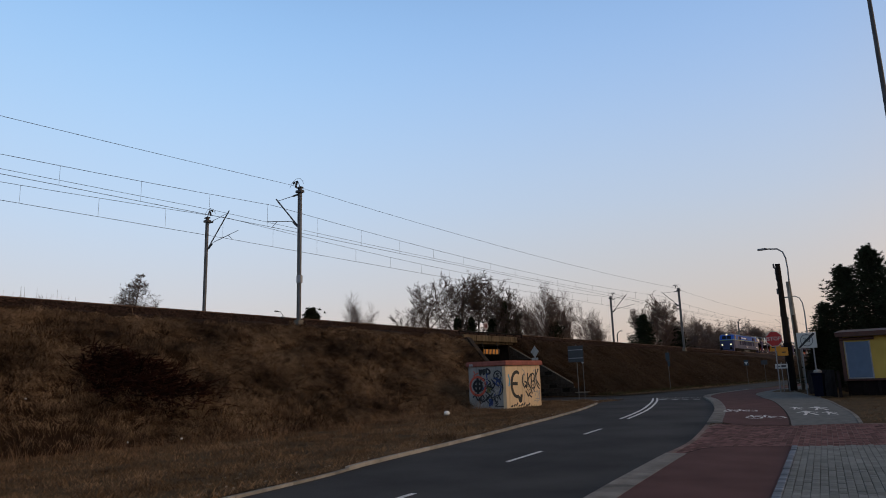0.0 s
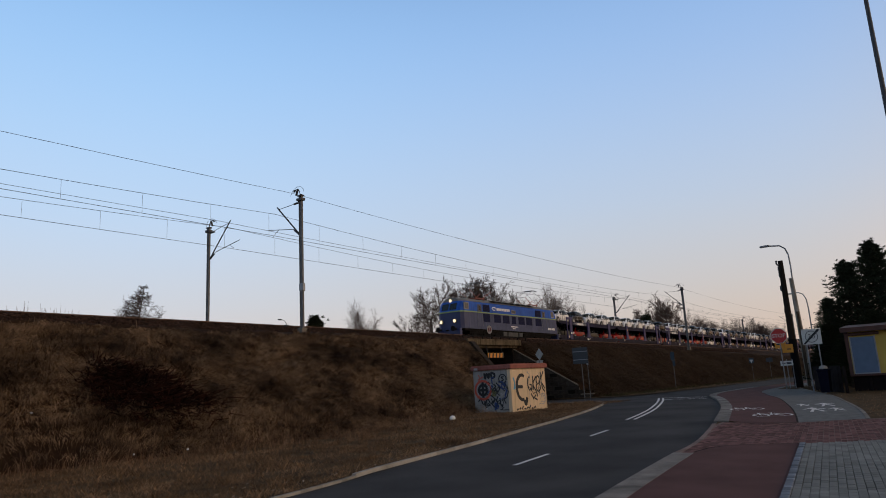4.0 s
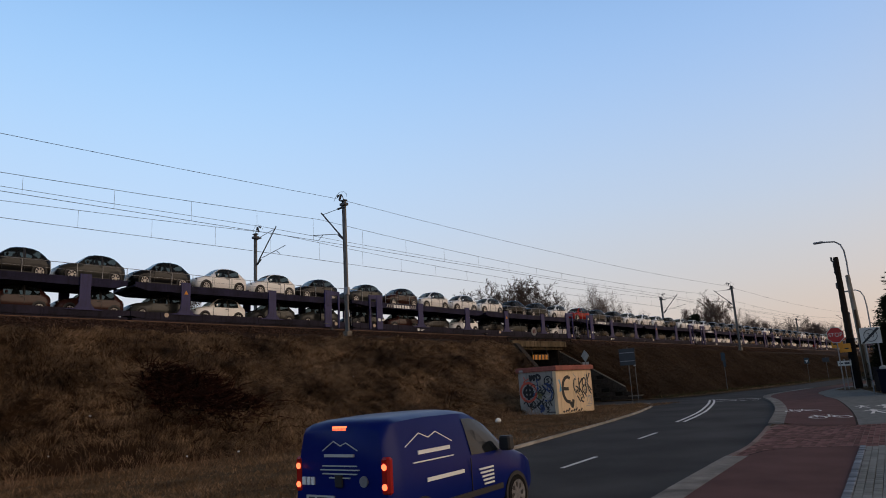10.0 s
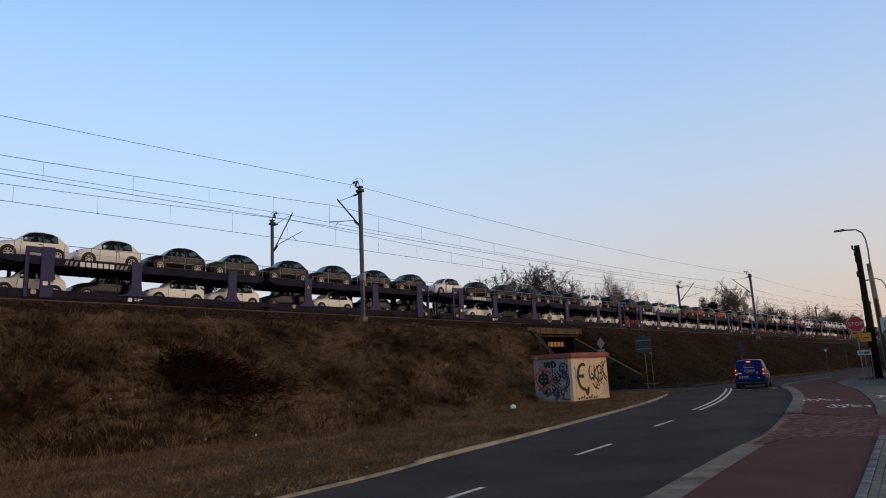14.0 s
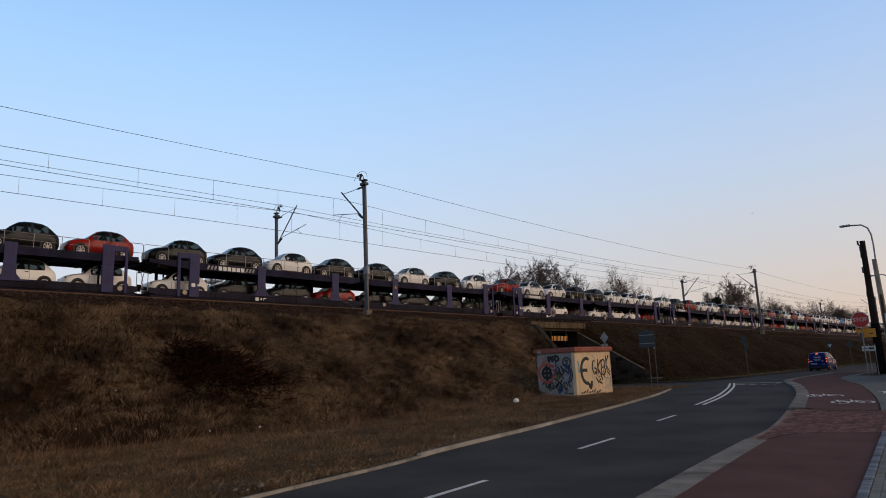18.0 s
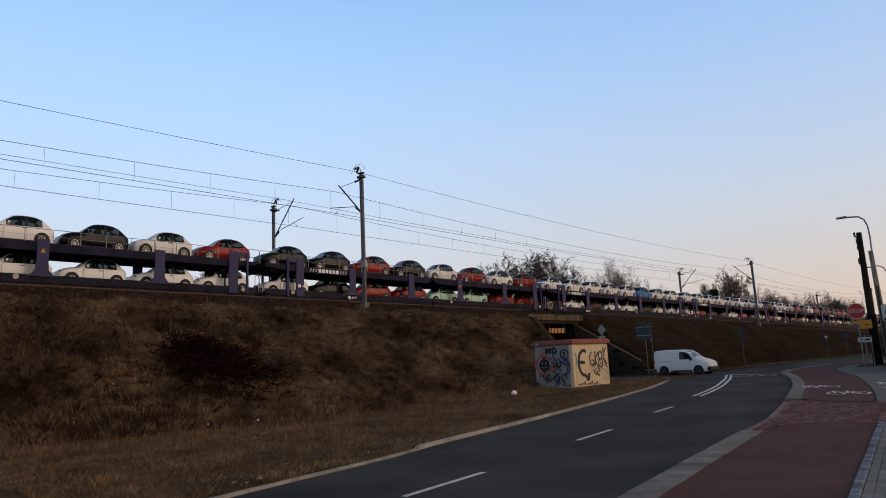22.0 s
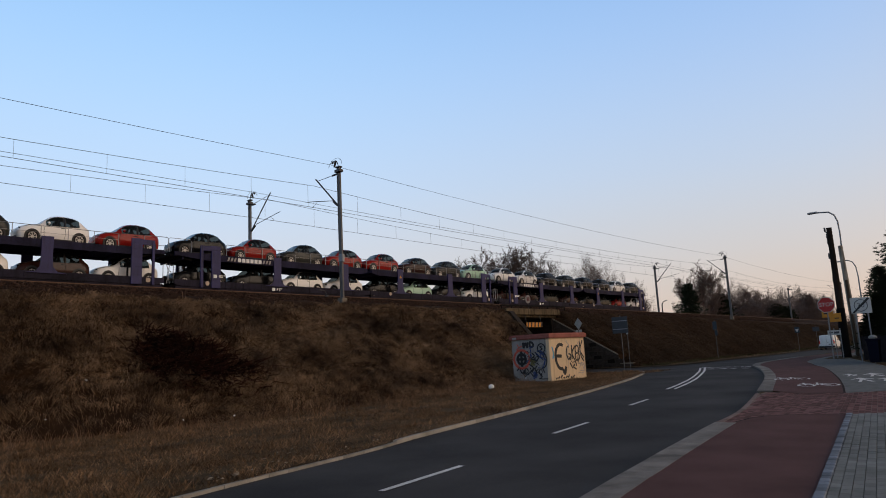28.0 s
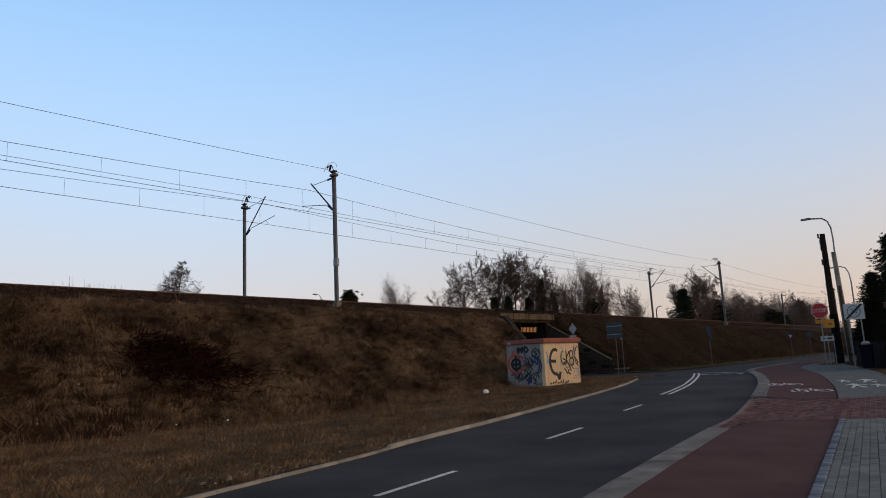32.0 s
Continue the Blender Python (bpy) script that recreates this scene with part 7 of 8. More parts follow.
drive(blue_van, blue_spin, 0.305, [(0.0, -104, -18.5), (8.0, -15.8, 3.4), (9.0, -5.7, 5.35), (9.7, 2.15, 6.72), (10.0, 5.9, 7.3), (10.5, 11.3, 7.95), (11.0, 16.6, 8.85), (12.0, 26.1, 10.8), (13.0, 34.7, 13.0), (14.0, 42.5, 15.2), (15.5, 51.4, 17.0), (17.0, 62.0, 19.0), (18.0, 71.2, 19.5), (19.0, 79.8, 19.8), (20.0, 88.0, 19.5), (21.0, 97.0, 19.2), (22.0, 106.0, 19.0), (32.0, 198, 21.0)], 8.5, 17.5)
drive(white_van, white_spin, 0.32, [(0.0, 44.8, 150), (18.0, 45.0, 45), (20.5, 45.3, 30.6), (21.0, 45.8, 27.8), (21.5, 46.4, 25.5), (22.0, 46.5, 23.0), (22.5, 46.7, 20.9), (23.0, 48.6, 19.6), (23.5, 50.9, 18.7), (24.5, 56.6, 18.0), (25.5, 65.0, 18.5), (27.5, 84.4, 19.7), (28.0, 89.2, 19.9), (32.0, 128, 21.0)], 20.5, 25.5)

white_van.scale = (0.93, 0.93, 0.94)

# ---- a bird crossing the sky ----
bird = thing("bird", "small dark bird flying past against the sky", "bird")
part("body", Mesh().tube([(-0.07, 0, 0), (-0.03, 0, 0.01), (0.03, 0, 0.0), (0.09, 0, 0.0)], [0.008, 0.024, 0.02, 0.006], 8), M["plastic"], bird, smooth=60)
bird.scale = (0.42, 0.42, 0.42)
for s in (-1, 1):
    part("wing", Mesh().prism([(-0.035, s * 0.01, 0.01), (0.03, s * 0.01, 0.01), (0.035, s * 0.09, 0.03), (0.005, s * 0.14, 0.025), (-0.01, s * 0.08, 0.03)], (0, 0, 0.005)), M["plastic"], bird)
part("tail", Mesh().prism([(0.08, -0.012, 0), (0.08, 0.012, 0), (0.13, 0.025, 0), (0.13, -0.025, 0)], (0, 0, 0.004)), M["plastic"], bird)
DRIVEN.append((bird, [(t, pose(x, y, z, 0, 0, 15)) for t, x, y, z in ((0.0, 330, 130, 60), (16.0, 63.5, 24, 12.9), (18.0, 29.42, 9.77, 7.58), (18.3, 24.31, 7.69, 6.78), (18.6, 19.25, 5.42, 5.99), (18.8, 15.47, 4.09, 5.78), (19.0, 12.14, 3.38, 5.71), (19.1, 10.56, 3.07, 5.68), (19.2, 9.17, 2.85, 5.69), (19.3, 7.96, 2.67, 5.78), (20.0, -4, 0.5, 7), (32.0, -210, -36, 40))]))

# ---- trees ----
def bare_tree(seed, height, spread, up, trunk_r, levels, kids, droop=0.0, clear=0.2, cone=False, fine=0.02, crown=0.0, limb=0.55):
    """Branches of a leafless tree: wood (thick) and twigs (fine)."""
    rnd = random.Random(seed)
    wood, twig = Mesh(), Mesh()

    def grow(p, d, length, r, level):
        n = 4 if level < 2 else 3
        pts, rs = [p], [r]
        q, dd = p.copy(), d.copy()
        for i in range(n):
            dd = (dd + Vector((rnd.uniform(-1, 1), rnd.uniform(-1, 1), rnd.uniform(-0.6, 0.8) * up)) * 0.16 * (1 + level * 0.3) + Vector((0, 0, 0.10 * up - droop * level * 0.12))).normalized()
            q = q + dd * length / n
            pts.append(q.copy())
            rs.append(max(fine, r * (1 - (i + 1) / (n + 0.8))))
        (wood if level < 2 else twig).tube(pts, rs, 6 if level == 0 else (4 if level == 1 else 3), caps=False)
        if level >= levels:
            return
        m = kids[level]
        for k in range(m):
            s = (clear if level == 0 else 0.2) + (1 - (clear if level == 0 else 0.2)) * (k + rnd.random()) / m
            j = min(n - 1, int(s * n))
            base = pts[j].lerp(pts[j + 1], s * n - j)
            ax = (pts[j + 1] - pts[j]).normalized()
            side = Vector((rnd.uniform(-1, 1), rnd.uniform(-1, 1), rnd.uniform(-0.3, 0.5))).normalized()
            a = spread * (0.7 + 0.5 * rnd.random())
            nd = (ax * math.cos(a) + (side - ax * side.dot(ax)).normalized() * math.sin(a)).normalized()
            f = (1.02 - s) * 1.05 + 0.03 if (cone and level == 0) else (0.42 + 0.3 * rnd.random()) * (1 - 0.35 * s)
            grow(base, nd, length * f * (0.6 if cone and level == 0 else 1), max(fine, rs[j] * (limb if level == 0 else 0.55)), level + 1)
    grow(Vector((0, 0, -0.3)), Vector((0, 0, 1)), height, trunk_r, 0)
    top = max(v[2] for v in wood.v + twig.v)
    k = height / top
    far = sorted(math.hypot(v[0], v[1]) for v in twig.v)[int(len(twig.v) * 0.96)] * k
    q = k * (crown / far if crown else 1.0)
    for me in (wood, twig):
        me.v = [(a * q, b * q, c * k) for a, b, c in me.v]
    return wood, twig


def tree_data(name, wood, twig, m1, m2):
    return wood.data(name + "_trunk", m1, 60), twig.data(name + "_crown", m2)


OAK = [tree_data("oak", *bare_tree(11 + i, 10, 1.0, 0.5, 0.30, 4, (13, 9, 6, 5), clear=0.28, fine=0.0175), M["bark"], M["twigs"]) for i in range(3)]
EDGE = [tree_data("wood_edge", *bare_tree(21 + i, 10, 0.8, 0.7, 0.24, 3, (20, 11, 9), clear=0.2, fine=0.0165, crown=3.0), M["bark"], M["hazetwigs"]) for i in range(2)]
WEEPER = [tree_data("birch", *bare_tree(41 + i, 12, 0.62, 0.9, 0.19, 3, (26, 15, 11), droop=0.62, clear=0.16, fine=0.0115, crown=2.9, limb=0.72), M["birchbark"], M["palertwigs"]) for i in range(2)]
DOME = [tree_data("birch", *bare_tree(45 + i, 12, 0.66, 0.9, 0.21, 4, (20, 9, 7, 6), droop=0.34, clear=0.14, fine=0.023, crown=3.1, limb=0.8), M["birchbark"], M["palertwigs"]) for i in range(2)]
LARCH = [tree_data("larch", *bare_tree(51, 10, 1.45, 0.15, 0.16, 3, (80, 11, 5), clear=0.06, cone=True, fine=0.011), M["bark"], M["twigs"])]
SCRUB = [tree_data("scrub", *bare_tree(61 + i, 6, 0.7, 1.0, 0.08, 3, (15, 9, 7), clear=0.05, fine=0.013), M["bark"], M["palertwigs"]) for i in range(2)]


def needle_tree(seed, height, width, shape, limbs, tufts):
    """An evergreen: limbs in uneven tiers, each carrying needle tufts, with gaps between."""
    rnd = random.Random(seed)
    trunk, crown = Mesh(), Mesh()
    trunk.tube([(0, 0, -0.3), (0.05, 0, height * 0.5), (0, 0.05, height * 0.97)], [0.17, 0.11, 0.03], 7, caps=False)
    for i in range(limbs):
        s = (i + rnd.random()) / limbs
        z = height * (0.05 + 0.93 * s)
        reach = width * shape(s) * rnd.choice((0.65, 0.85, 1.0, 1.1)) * (0.85 + 0.3 * rnd.random())
        a = i * 2.4 + rnd.uniform(-0.5, 0.5)
        rise = rnd.uniform(0.0, 0.45) * reach
        tip = Vector((math.cos(a) * reach, math.sin(a) * reach, z + rise))
        trunk.tube([(0, 0, z), tip], [0.035, 0.012], 3, caps=False)
        for j in range(tufts):
            q = rnd.uniform(0.25, 1.0)
            c = Vector((0, 0, z)).lerp(tip, q) + Vector((rnd.gauss(0, 0.26), rnd.gauss(0, 0.26), rnd.gauss(0.08, 0.24))) * (0.5 + reach * 0.35)
            for b in range(10):
                d = Vector((rnd.uniform(-1, 1) + 0.4 * math.cos(a), rnd.uniform(-1, 1) + 0.4 * math.sin(a), rnd.uniform(-0.4, 0.9))).normalized()
                o = d.orthogonal().normalized() * 0.04
                ln = rnd.uniform(0.12, 0.26)
                crown.add([c - o, c + o, c + d * ln], [(0, 1, 2)])
    return trunk.data("pine_trunk", M["bark"], 50), crown.data("pine_crown", M["needles"])


PINE = [needle_tree(71 + i, 10, 2.5, lambda s: (1 - s) ** 0.7 * (0.6 + 0.4 * min(1, s * 5)) + 0.07, 180, 24) for i in range(3)]
ROUND = [needle_tree(91, 7, 2.5, lambda s: math.sqrt(max(0.0, 1 - s * s)) + 0.05, 120, 14)]
SPRUCE = [needle_tree(81 + i, 7, 2.1, lambda s: (1 - s) ** 0.9 + 0.06, 120, 16) for i in range(2)]


def plant(kinds, k, x, y, z, h, base_h, wide, name, label, group):
    t = thing(name, label, "tree", None, group)
    data = kinds[k % len(kinds)]
    t.matrix_basis = Matrix.LocRotScale((x, y, z), Euler((0, 0, (x * 7.3 + y * 3.1) % 6.28)), (h / base_h * wide, h / base_h * wide, h / base_h))
    part("trunk", data[0], None, t)
    part("crown", data[1], None, t)


plant(LARCH, 0, 34.4, 66.6, 0, 13.2, 10, 0.78, "larch_tree", "bare brown larch with a pointed crown behind the line", "trees behind the line")
plant(SPRUCE, 0, 52.4, 60.5, 0, 10.1, 7, 1.35, "pine_tree", "small dark evergreen behind the line", "trees behind the line")
plant(WEEPER, 0, 63.1, 64.1, 0, 13.6, 12, 0.8, "birch_tree", "slender leafless birch behind the line", "trees behind the line")
plant(SCRUB, 1, 66.5, 61.0, 0, 9.0, 6, 1.0, "scrub_tree", "low leafless scrub behind the line", "trees behind the line")
for i, (x, y, h, w) in enumerate(((64.6, 53.4, 14.9, 0.88), (69.4, 52.2, 15.7, 0.88), (71.8, 50.6, 15.5, 0.78), (73.8, 48.7, 14.9, 0.82), (76.6, 48.0, 13.2, 0.65))):
    plant(OAK, i, x, y, 0, h, 10, w, "broadleaf_tree", "leafless crooked broadleaf tree with a dark spreading crown", "trees behind the line")
for x, y, h, w in ((67.9, 51.0, 9.0, 0.7), (69.2, 49.8, 9.0, 0.8), (74.4, 48.2, 11.2, 0.5), (72.0, 48.6, 8.8, 0.8), (76.2, 47.5, 9.6, 0.5), (88.4, 47.0, 10.8, 0.28)):
    plant(SPRUCE, int(x), x, y, 0, h, 7, w, "spruce_tree", "dark dense spruce among the leafless trees", "trees behind the line")
for i, (x, y, h, w) in enumerate(((77.2, 46.4, 11.6, 0.8), (79.6, 46.0, 13.6, 0.9), (82.6, 46.0, 14.2, 0.85), (84.6, 46.2, 13.0, 0.85), (87.6, 46.6, 11.8, 0.7), (95.4, 46.0, 12.0, 1.15), (97.4, 46.4, 10.8, 0.9))):
    plant(WEEPER, i, x, y, 0, h * 1.07, 12, w * 0.77, "birch_tree", "slender pale leafless birch behind the line", "trees behind the line")
plant(ROUND, 0, 82.2, 45.4, 0, 8.7, 7, 0.75, "evergreen_shrub", "dense dark rounded evergreen shrub behind the line", "trees behind the line")
for i, (x, y, h) in enumerate(((60, 52, 7.6), (75, 47, 6.6), (79.5, 46.5, 6.8), (85, 47.3, 7.4), (88, 46, 6.6), (92.5, 46, 6.6), (96, 46.5, 7.2), (100, 47, 6.8))):
    plant(SCRUB, i, x, y, 0, h, 6, 1.1, "scrub_tree", "tangled leafless scrub behind the line", "trees behind the line")
for x, y, h, w in ((130.2, 52.0, 12.9, 1.15), (146.6, 52.0, 11.4, 1.6), (151.5, 52.6, 10.4, 1.3)):
    plant(SPRUCE, 0, x, y, 0, h, 7, w, "spruce_tree", "dark spruce standing behind the line", "trees behind the line")
for x, y, h, w in ((181, 50.5, 9.9, 1.1), (190, 51, 9.4, 1.2), (196, 51.5, 8.8, 1.0)):
    plant(ROUND, 0, x, y, 0, h, 7, w, "evergreen_shrub", "broad dark evergreen before the wood edge", "wood edge")
for i, (x, y, h, w) in enumerate(((133.5, 53.2, 15.8, 0.8), (138.6, 52.5, 19.0, 1.0), (143.8, 53.2, 16.0, 0.85), (236, 56.5, 17.8, 0.8), (244, 57, 16.4, 0.8))):
    plant(DOME, i, x, y, 0, h, 12, w, "birch_tree", "tall weeping leafless birch behind the line", "trees behind the line")
for i in range(26):
    x = 158 + i * 6.2 + random.uniform(-2, 2)
    plant(EDGE if i % 3 else WEEPER, i, x, 54 + i * 0.55 + random.uniform(-2, 5), 0, 14.2 + 2.6 * math.sin(i * 1.3) + i * 0.14, 10 if i % 3 else 12, 1.15 if i % 3 else 1.5, "wood_edge_tree", "leafless tree in the wood edge beside the line", "wood edge")
for i in range(18):
    x = 160 + i * 8 + random.uniform(-2, 2)
    plant(SCRUB, i, x, 52 + i * 0.5, 0, 8.5 + random.uniform(-1, 2), 6, 1.6, "scrub_tree", "tangled leafless scrub at the wood edge", "wood edge")
for i, (x, y, h, w) in enumerate(((62.0, 7.95, 9.5, 1.1), (62.0, 6.05, 10.8, 1.05), (61.0, 4.2, 9.4, 1.2), (63.5, 2.8, 9.6, 1.2), (60.5, 9.3, 6.6, 1.2), (58.5, 6.4, 5.2, 1.5))):
    plant(PINE, i, x, y, 0.05, h, 10, w, "pine_tree", "dark green full pine beside the hut", "pines by the path")

for x, y, h, w in ((56.0, 8.8, 4.3, 1.5), (53.0, 7.5, 4.0, 1.6), (50.0, 7.0, 3.7, 1.6), (57.5, 9.8, 3.2, 1.4)):
    plant(SPRUCE, int(x), x, y, 0.03, h, 7, w, "evergreen_shrub", "dense dark evergreen shrub behind the board fence", "evergreens behind the fence")

crest = Mesh()
stalk = random.Random(17)
for i in range(34):
    x = 14.2 + 4.4 * stalk.random()
    ln = stalk.choice((0.15, 0.25, 0.35, 0.4, 0.7))
    crest.tube([(x, 43.2, rail_z(x) - 1.4), (x + stalk.uniform(-0.1, 0.1), 43.2, rail_z(x) + 1.25 + ln)], [0.012, 0.006], 3, caps=False)
yard = thing("trackside_lamp", "short dark trackside lamp post with a bent arm", "lamp post", pose(97.4, 43.0, 3.6))
part("post", Mesh().tube([(0, 0, 0), (0, 0, 3.9), (0.25, -0.1, 4.3), (0.7, -0.25, 4.5)], [0.10, 0.09, 0.06, 0.05], 8), M["darksteel"], yard, smooth=60)
part("lamp_head", Mesh().box(0.6, 1.3, -0.35, -0.2, 4.42, 4.56, 0.03), M["steel"], yard)
tagged(part("crest_stalks", crest, M["redstalk"]), "thin dry stalks standing beyond the track", "grass", kind="stuff")

# thorn bush on the bank
rnd = random.Random(5)
bush = thing("bramble_bush", "dark leafless bramble thicket growing on the bank", "bush")
for k, (bx, by, br) in enumerate(((11.0, 23.6, 0.75), (11.7, 24.0, 0.8), (12.2, 24.6, 0.5), (10.8, 22.4, 0.85), (11.8, 22.8, 1.05), (12.7, 22.9, 0.75), (11.6, 21.3, 0.8), (12.6, 21.7, 0.9), (13.3, 21.8, 0.6))):
    me = Mesh()
    for i in range(540):
        px, py = bx - 0.15 + rnd.gauss(0, 0.40) * br, by - 0.5 + rnd.gauss(0, 0.62) * br
        v = max(0.0, (py - foot_y(px)) / (30.1 - foot_y(px)))
        p = lie((px, py, bank_height(px, py, v) - 0.05), 1 - v)
        a, el = rnd.uniform(0, 6.283), rnd.uniform(0.2, 1.4)
        ln = rnd.uniform(0.4, 1.15) * br
        d = Vector((math.cos(a) * math.cos(el), math.sin(a) * math.cos(el), math.sin(el)))
        m = p + d * ln * 0.6
        e = m + (d + Vector((rnd.uniform(-0.8, 0.8), rnd.uniform(-0.9, 0.5), -0.7))).normalized() * ln * 0.6
        me.tube([p, m, e], [0.028, 0.022, 0.010], 3, caps=False)
    part("thicket", me, M["bramble"], bush)


# ---- dry grass ----
TUFT = 42


def grass(name, label, count, place, length, width, lean, material, seed, slope=0.0, single=0.22, lift=1.0):
    """Bent blades, each a strip of its own; place(u, v) gives x, y, z. On a slope they lie combed downhill, in tufts."""
    rs = np.random.RandomState(seed)
    p = place(rs.rand(count), rs.rand(count), rs)
    n = p.shape[0]
    ln = length[0] + (length[1] - length[0]) * rs.rand(n) ** 1.6
    az = rs.rand(n) * 2 * np.pi
    if not slope:
        ln = ln * np.clip(0.75 + 1.3 * np.array([noise.noise((a * 0.9, b * 1.3, 7.0)) for a, b, c in p]), 0.3, 1.6)
    if slope:
        along, down, out = np.array([1.0, 0, 0]), np.array([0, -math.cos(slope), -math.sin(slope)]), np.array([0, -math.sin(slope), math.cos(slope)])
        # blades of one tuft share a root, a size and a lie
        m = max(1, n // TUFT)
        k = rs.randint(0, m, n)
        loose = rs.rand(n) < single
        root = p[rs.randint(0, n, m)]
        comb = np.array([1.5 * noise.noise((a * 0.30, b * 0.30, 3.3)) + 0.9 * noise.noise((a * 0.9, b * 0.9, 6.1)) for a, b, c in root]) - 0.25 + rs.randn(m) * 0.45
        size = 0.55 + 0.75 * rs.rand(m)
        rise = 0.15 + 0.55 * rs.rand(m)
        p = np.where(loose[:, None], p, root[k] + along * (rs.randn(n) * 0.10 * size[k])[:, None] + down * (rs.randn(n) * 0.07 * size[k])[:, None])
        ln = ln * np.where(loose, 0.6, size[k])
        sway = np.where(loose, rs.randn(n) * 0.9, comb[k] + rs.randn(n) * 0.30)
        d = along * sway[:, None] + down * (0.75 + rs.randn(n) * 0.22)[:, None] + out * (lift * rise[k] * (0.5 + 0.8 * rs.rand(n)))[:, None]
        d /= np.linalg.norm(d, axis=1)[:, None]
        side = np.cross(d, out + rs.randn(n, 3) * 0.3)
        side *= (width * (0.45 + rs.rand(n)) / (np.linalg.norm(side, axis=1) + 1e-6))[:, None]
        mid = p + d * (ln * 0.5)[:, None] + out * (0.02 + 0.10 * size[k])[:, None]
        tip = mid + (d * 0.45 + down * 0.5 - out * 0.30 + along * (sway * 0.25)[:, None] + rs.randn(n, 3) * 0.06) * ln[:, None] * 0.65
    else:
        d = np.stack([np.cos(az) * 0.75 + lean[0], np.sin(az) * 0.75 + lean[1], np.full(n, lean[2])], 1) + rs.randn(n, 3) * 0.15
        d /= np.linalg.norm(d, axis=1)[:, None]
        side = np.stack([-np.sin(az + 1.2), np.cos(az + 1.2), np.zeros(n)], 1) * (width * (0.6 + 0.8 * rs.rand(n)))[:, None]
        mid = p + d * (ln * 0.55)[:, None] + np.array([0, 0, 0.12]) * ln[:, None]
        tip = mid + (d * 0.5 + np.array([lean[0] * 0.5, lean[1] * 0.5, -0.30])) * ln[:, None] * 0.7
    v = np.stack([p - side, p + side, mid + side * 0.7, mid - side * 0.7, tip], 1).reshape(-1, 3)
    base = np.arange(n)[:, None] * 5
    quads = (base + np.array([0, 1, 2, 3])).ravel()
    tris = (base + np.array([3, 2, 4])).ravel()
    me = bpy.data.meshes.new(name)
    me.vertices.add(n * 5)
    me.vertices.foreach_set("co", v.astype(np.float32).ravel())
    me.loops.add(n * 7)
    me.loops.foreach_set("vertex_index", np.concatenate([quads, tris]).astype(np.int32))
    me.polygons.add(n * 2)
    me.polygons.foreach_set("loop_start", np.concatenate([np.arange(n) * 4, n * 4 + np.arange(n) * 3]).astype(np.int32))
    me.update(calc_edges=True)
    me.materials.append(material)
    return tagged(new(name, me), label, "grass", kind="stuff")


def bank_place(x0, x1, limit, top=0.93):
    def f(u, v, rs):
        x = x0 + (x1 - x0) * u ** 1.2
        fy = np.array([foot_y(a) for a in x])
        vv = v
        y = fy + (30.3 - fy) * vv
        z = np.array([bank_height(a, b, c) for a, b, c in zip(x, y, vv)])
        ok = limit(x, y)
        dens = np.array([noise.noise((a * 0.8, b * 0.8, 9.0)) for a, b in zip(x, y)])
        ok &= rs.rand(x.size) < 0.8 + dens * 0.9
        ok &= vv < top
        q = np.stack([x, y, z], 1)[ok]
        return np.array([lie(a, max(0.0, 1 - b)) for a, b in zip(q, vv[ok])])
    return f


def flat_place(inside, x0, x1, y0, y1, z):
    def f(u, v, rs):
        x, y = x0 + (x1 - x0) * u ** 1.5, y0 + (y1 - y0) * v
        ok = np.array([inside(a, b) for a, b in zip(x, y)])
        ok &= rs.rand(x.size) < 0.7 + 1.0 * np.array([noise.noise((a * 0.7, b * 1.1, 5.0)) for a, b in zip(x, y)])
        return np.array([lie(a) for a in np.stack([x, y, np.full(x.size, z)], 1)[ok]])
    return f


LEFT_EDGE = [(p.x, p.y) for p in KERB_L]


def left_verge(x, y):
    k = np.interp(x, [p[0] for p in LEFT_EDGE], [p[1] for p in LEFT_EDGE])
    return y > k + 0.08 + 0.07 * math.sin(x * 3.1) and y < foot_y(x) + 0.7 + 1.3 * noise.noise((x * 0.8, y * 0.3, 2.0)) and not (29.4 < x < 33.7 and 19.1 < y < 22.5)


grass("bank_grass", "matted brown dry grass covering the bank", 470000, bank_place(-3, 41, lambda x, y: x < 40.5 - np.maximum(0, 30.6 - y) * 0.5), (0.30, 0.95), 0.0085, None, M["bankgrass"], 3, 0.5)
# far bank blades use the grass colour that is darkened for shade
grass("bank_grass", "matted dry grass on the far bank, shade put into its colour", 130000, bank_place(47, 160, lambda x, y: x > 47.25 + np.maximum(0, 30.6 - y) * 0.35, 0.985), (0.25, 0.55), 0.026, None, M["farbankgrass"], 4, 0.6, 1.0, 0.5)
grass("verge_grass", "soft olive grass along the foot of the far bank", 26000, flat_place(lambda x, y: foot_y(x) - 1.5 - 0.5 * noise.noise((x * 0.3, 0, 3.0)) < y < foot_y(x) + 0.6, 50, 135, 22, 25.2, 0.04), (0.1, 0.4), 0.02, (0, 0, 0.8), M["olivegrass"], 9)
grass("verge_grass", "short straw-coloured dry grass on the verge", 300000, flat_place(left_verge, 3, 40, 8, 24, 0.045), (0.06, 0.26), 0.007, (0, 0, 0.7), M["vergegrass"], 5)
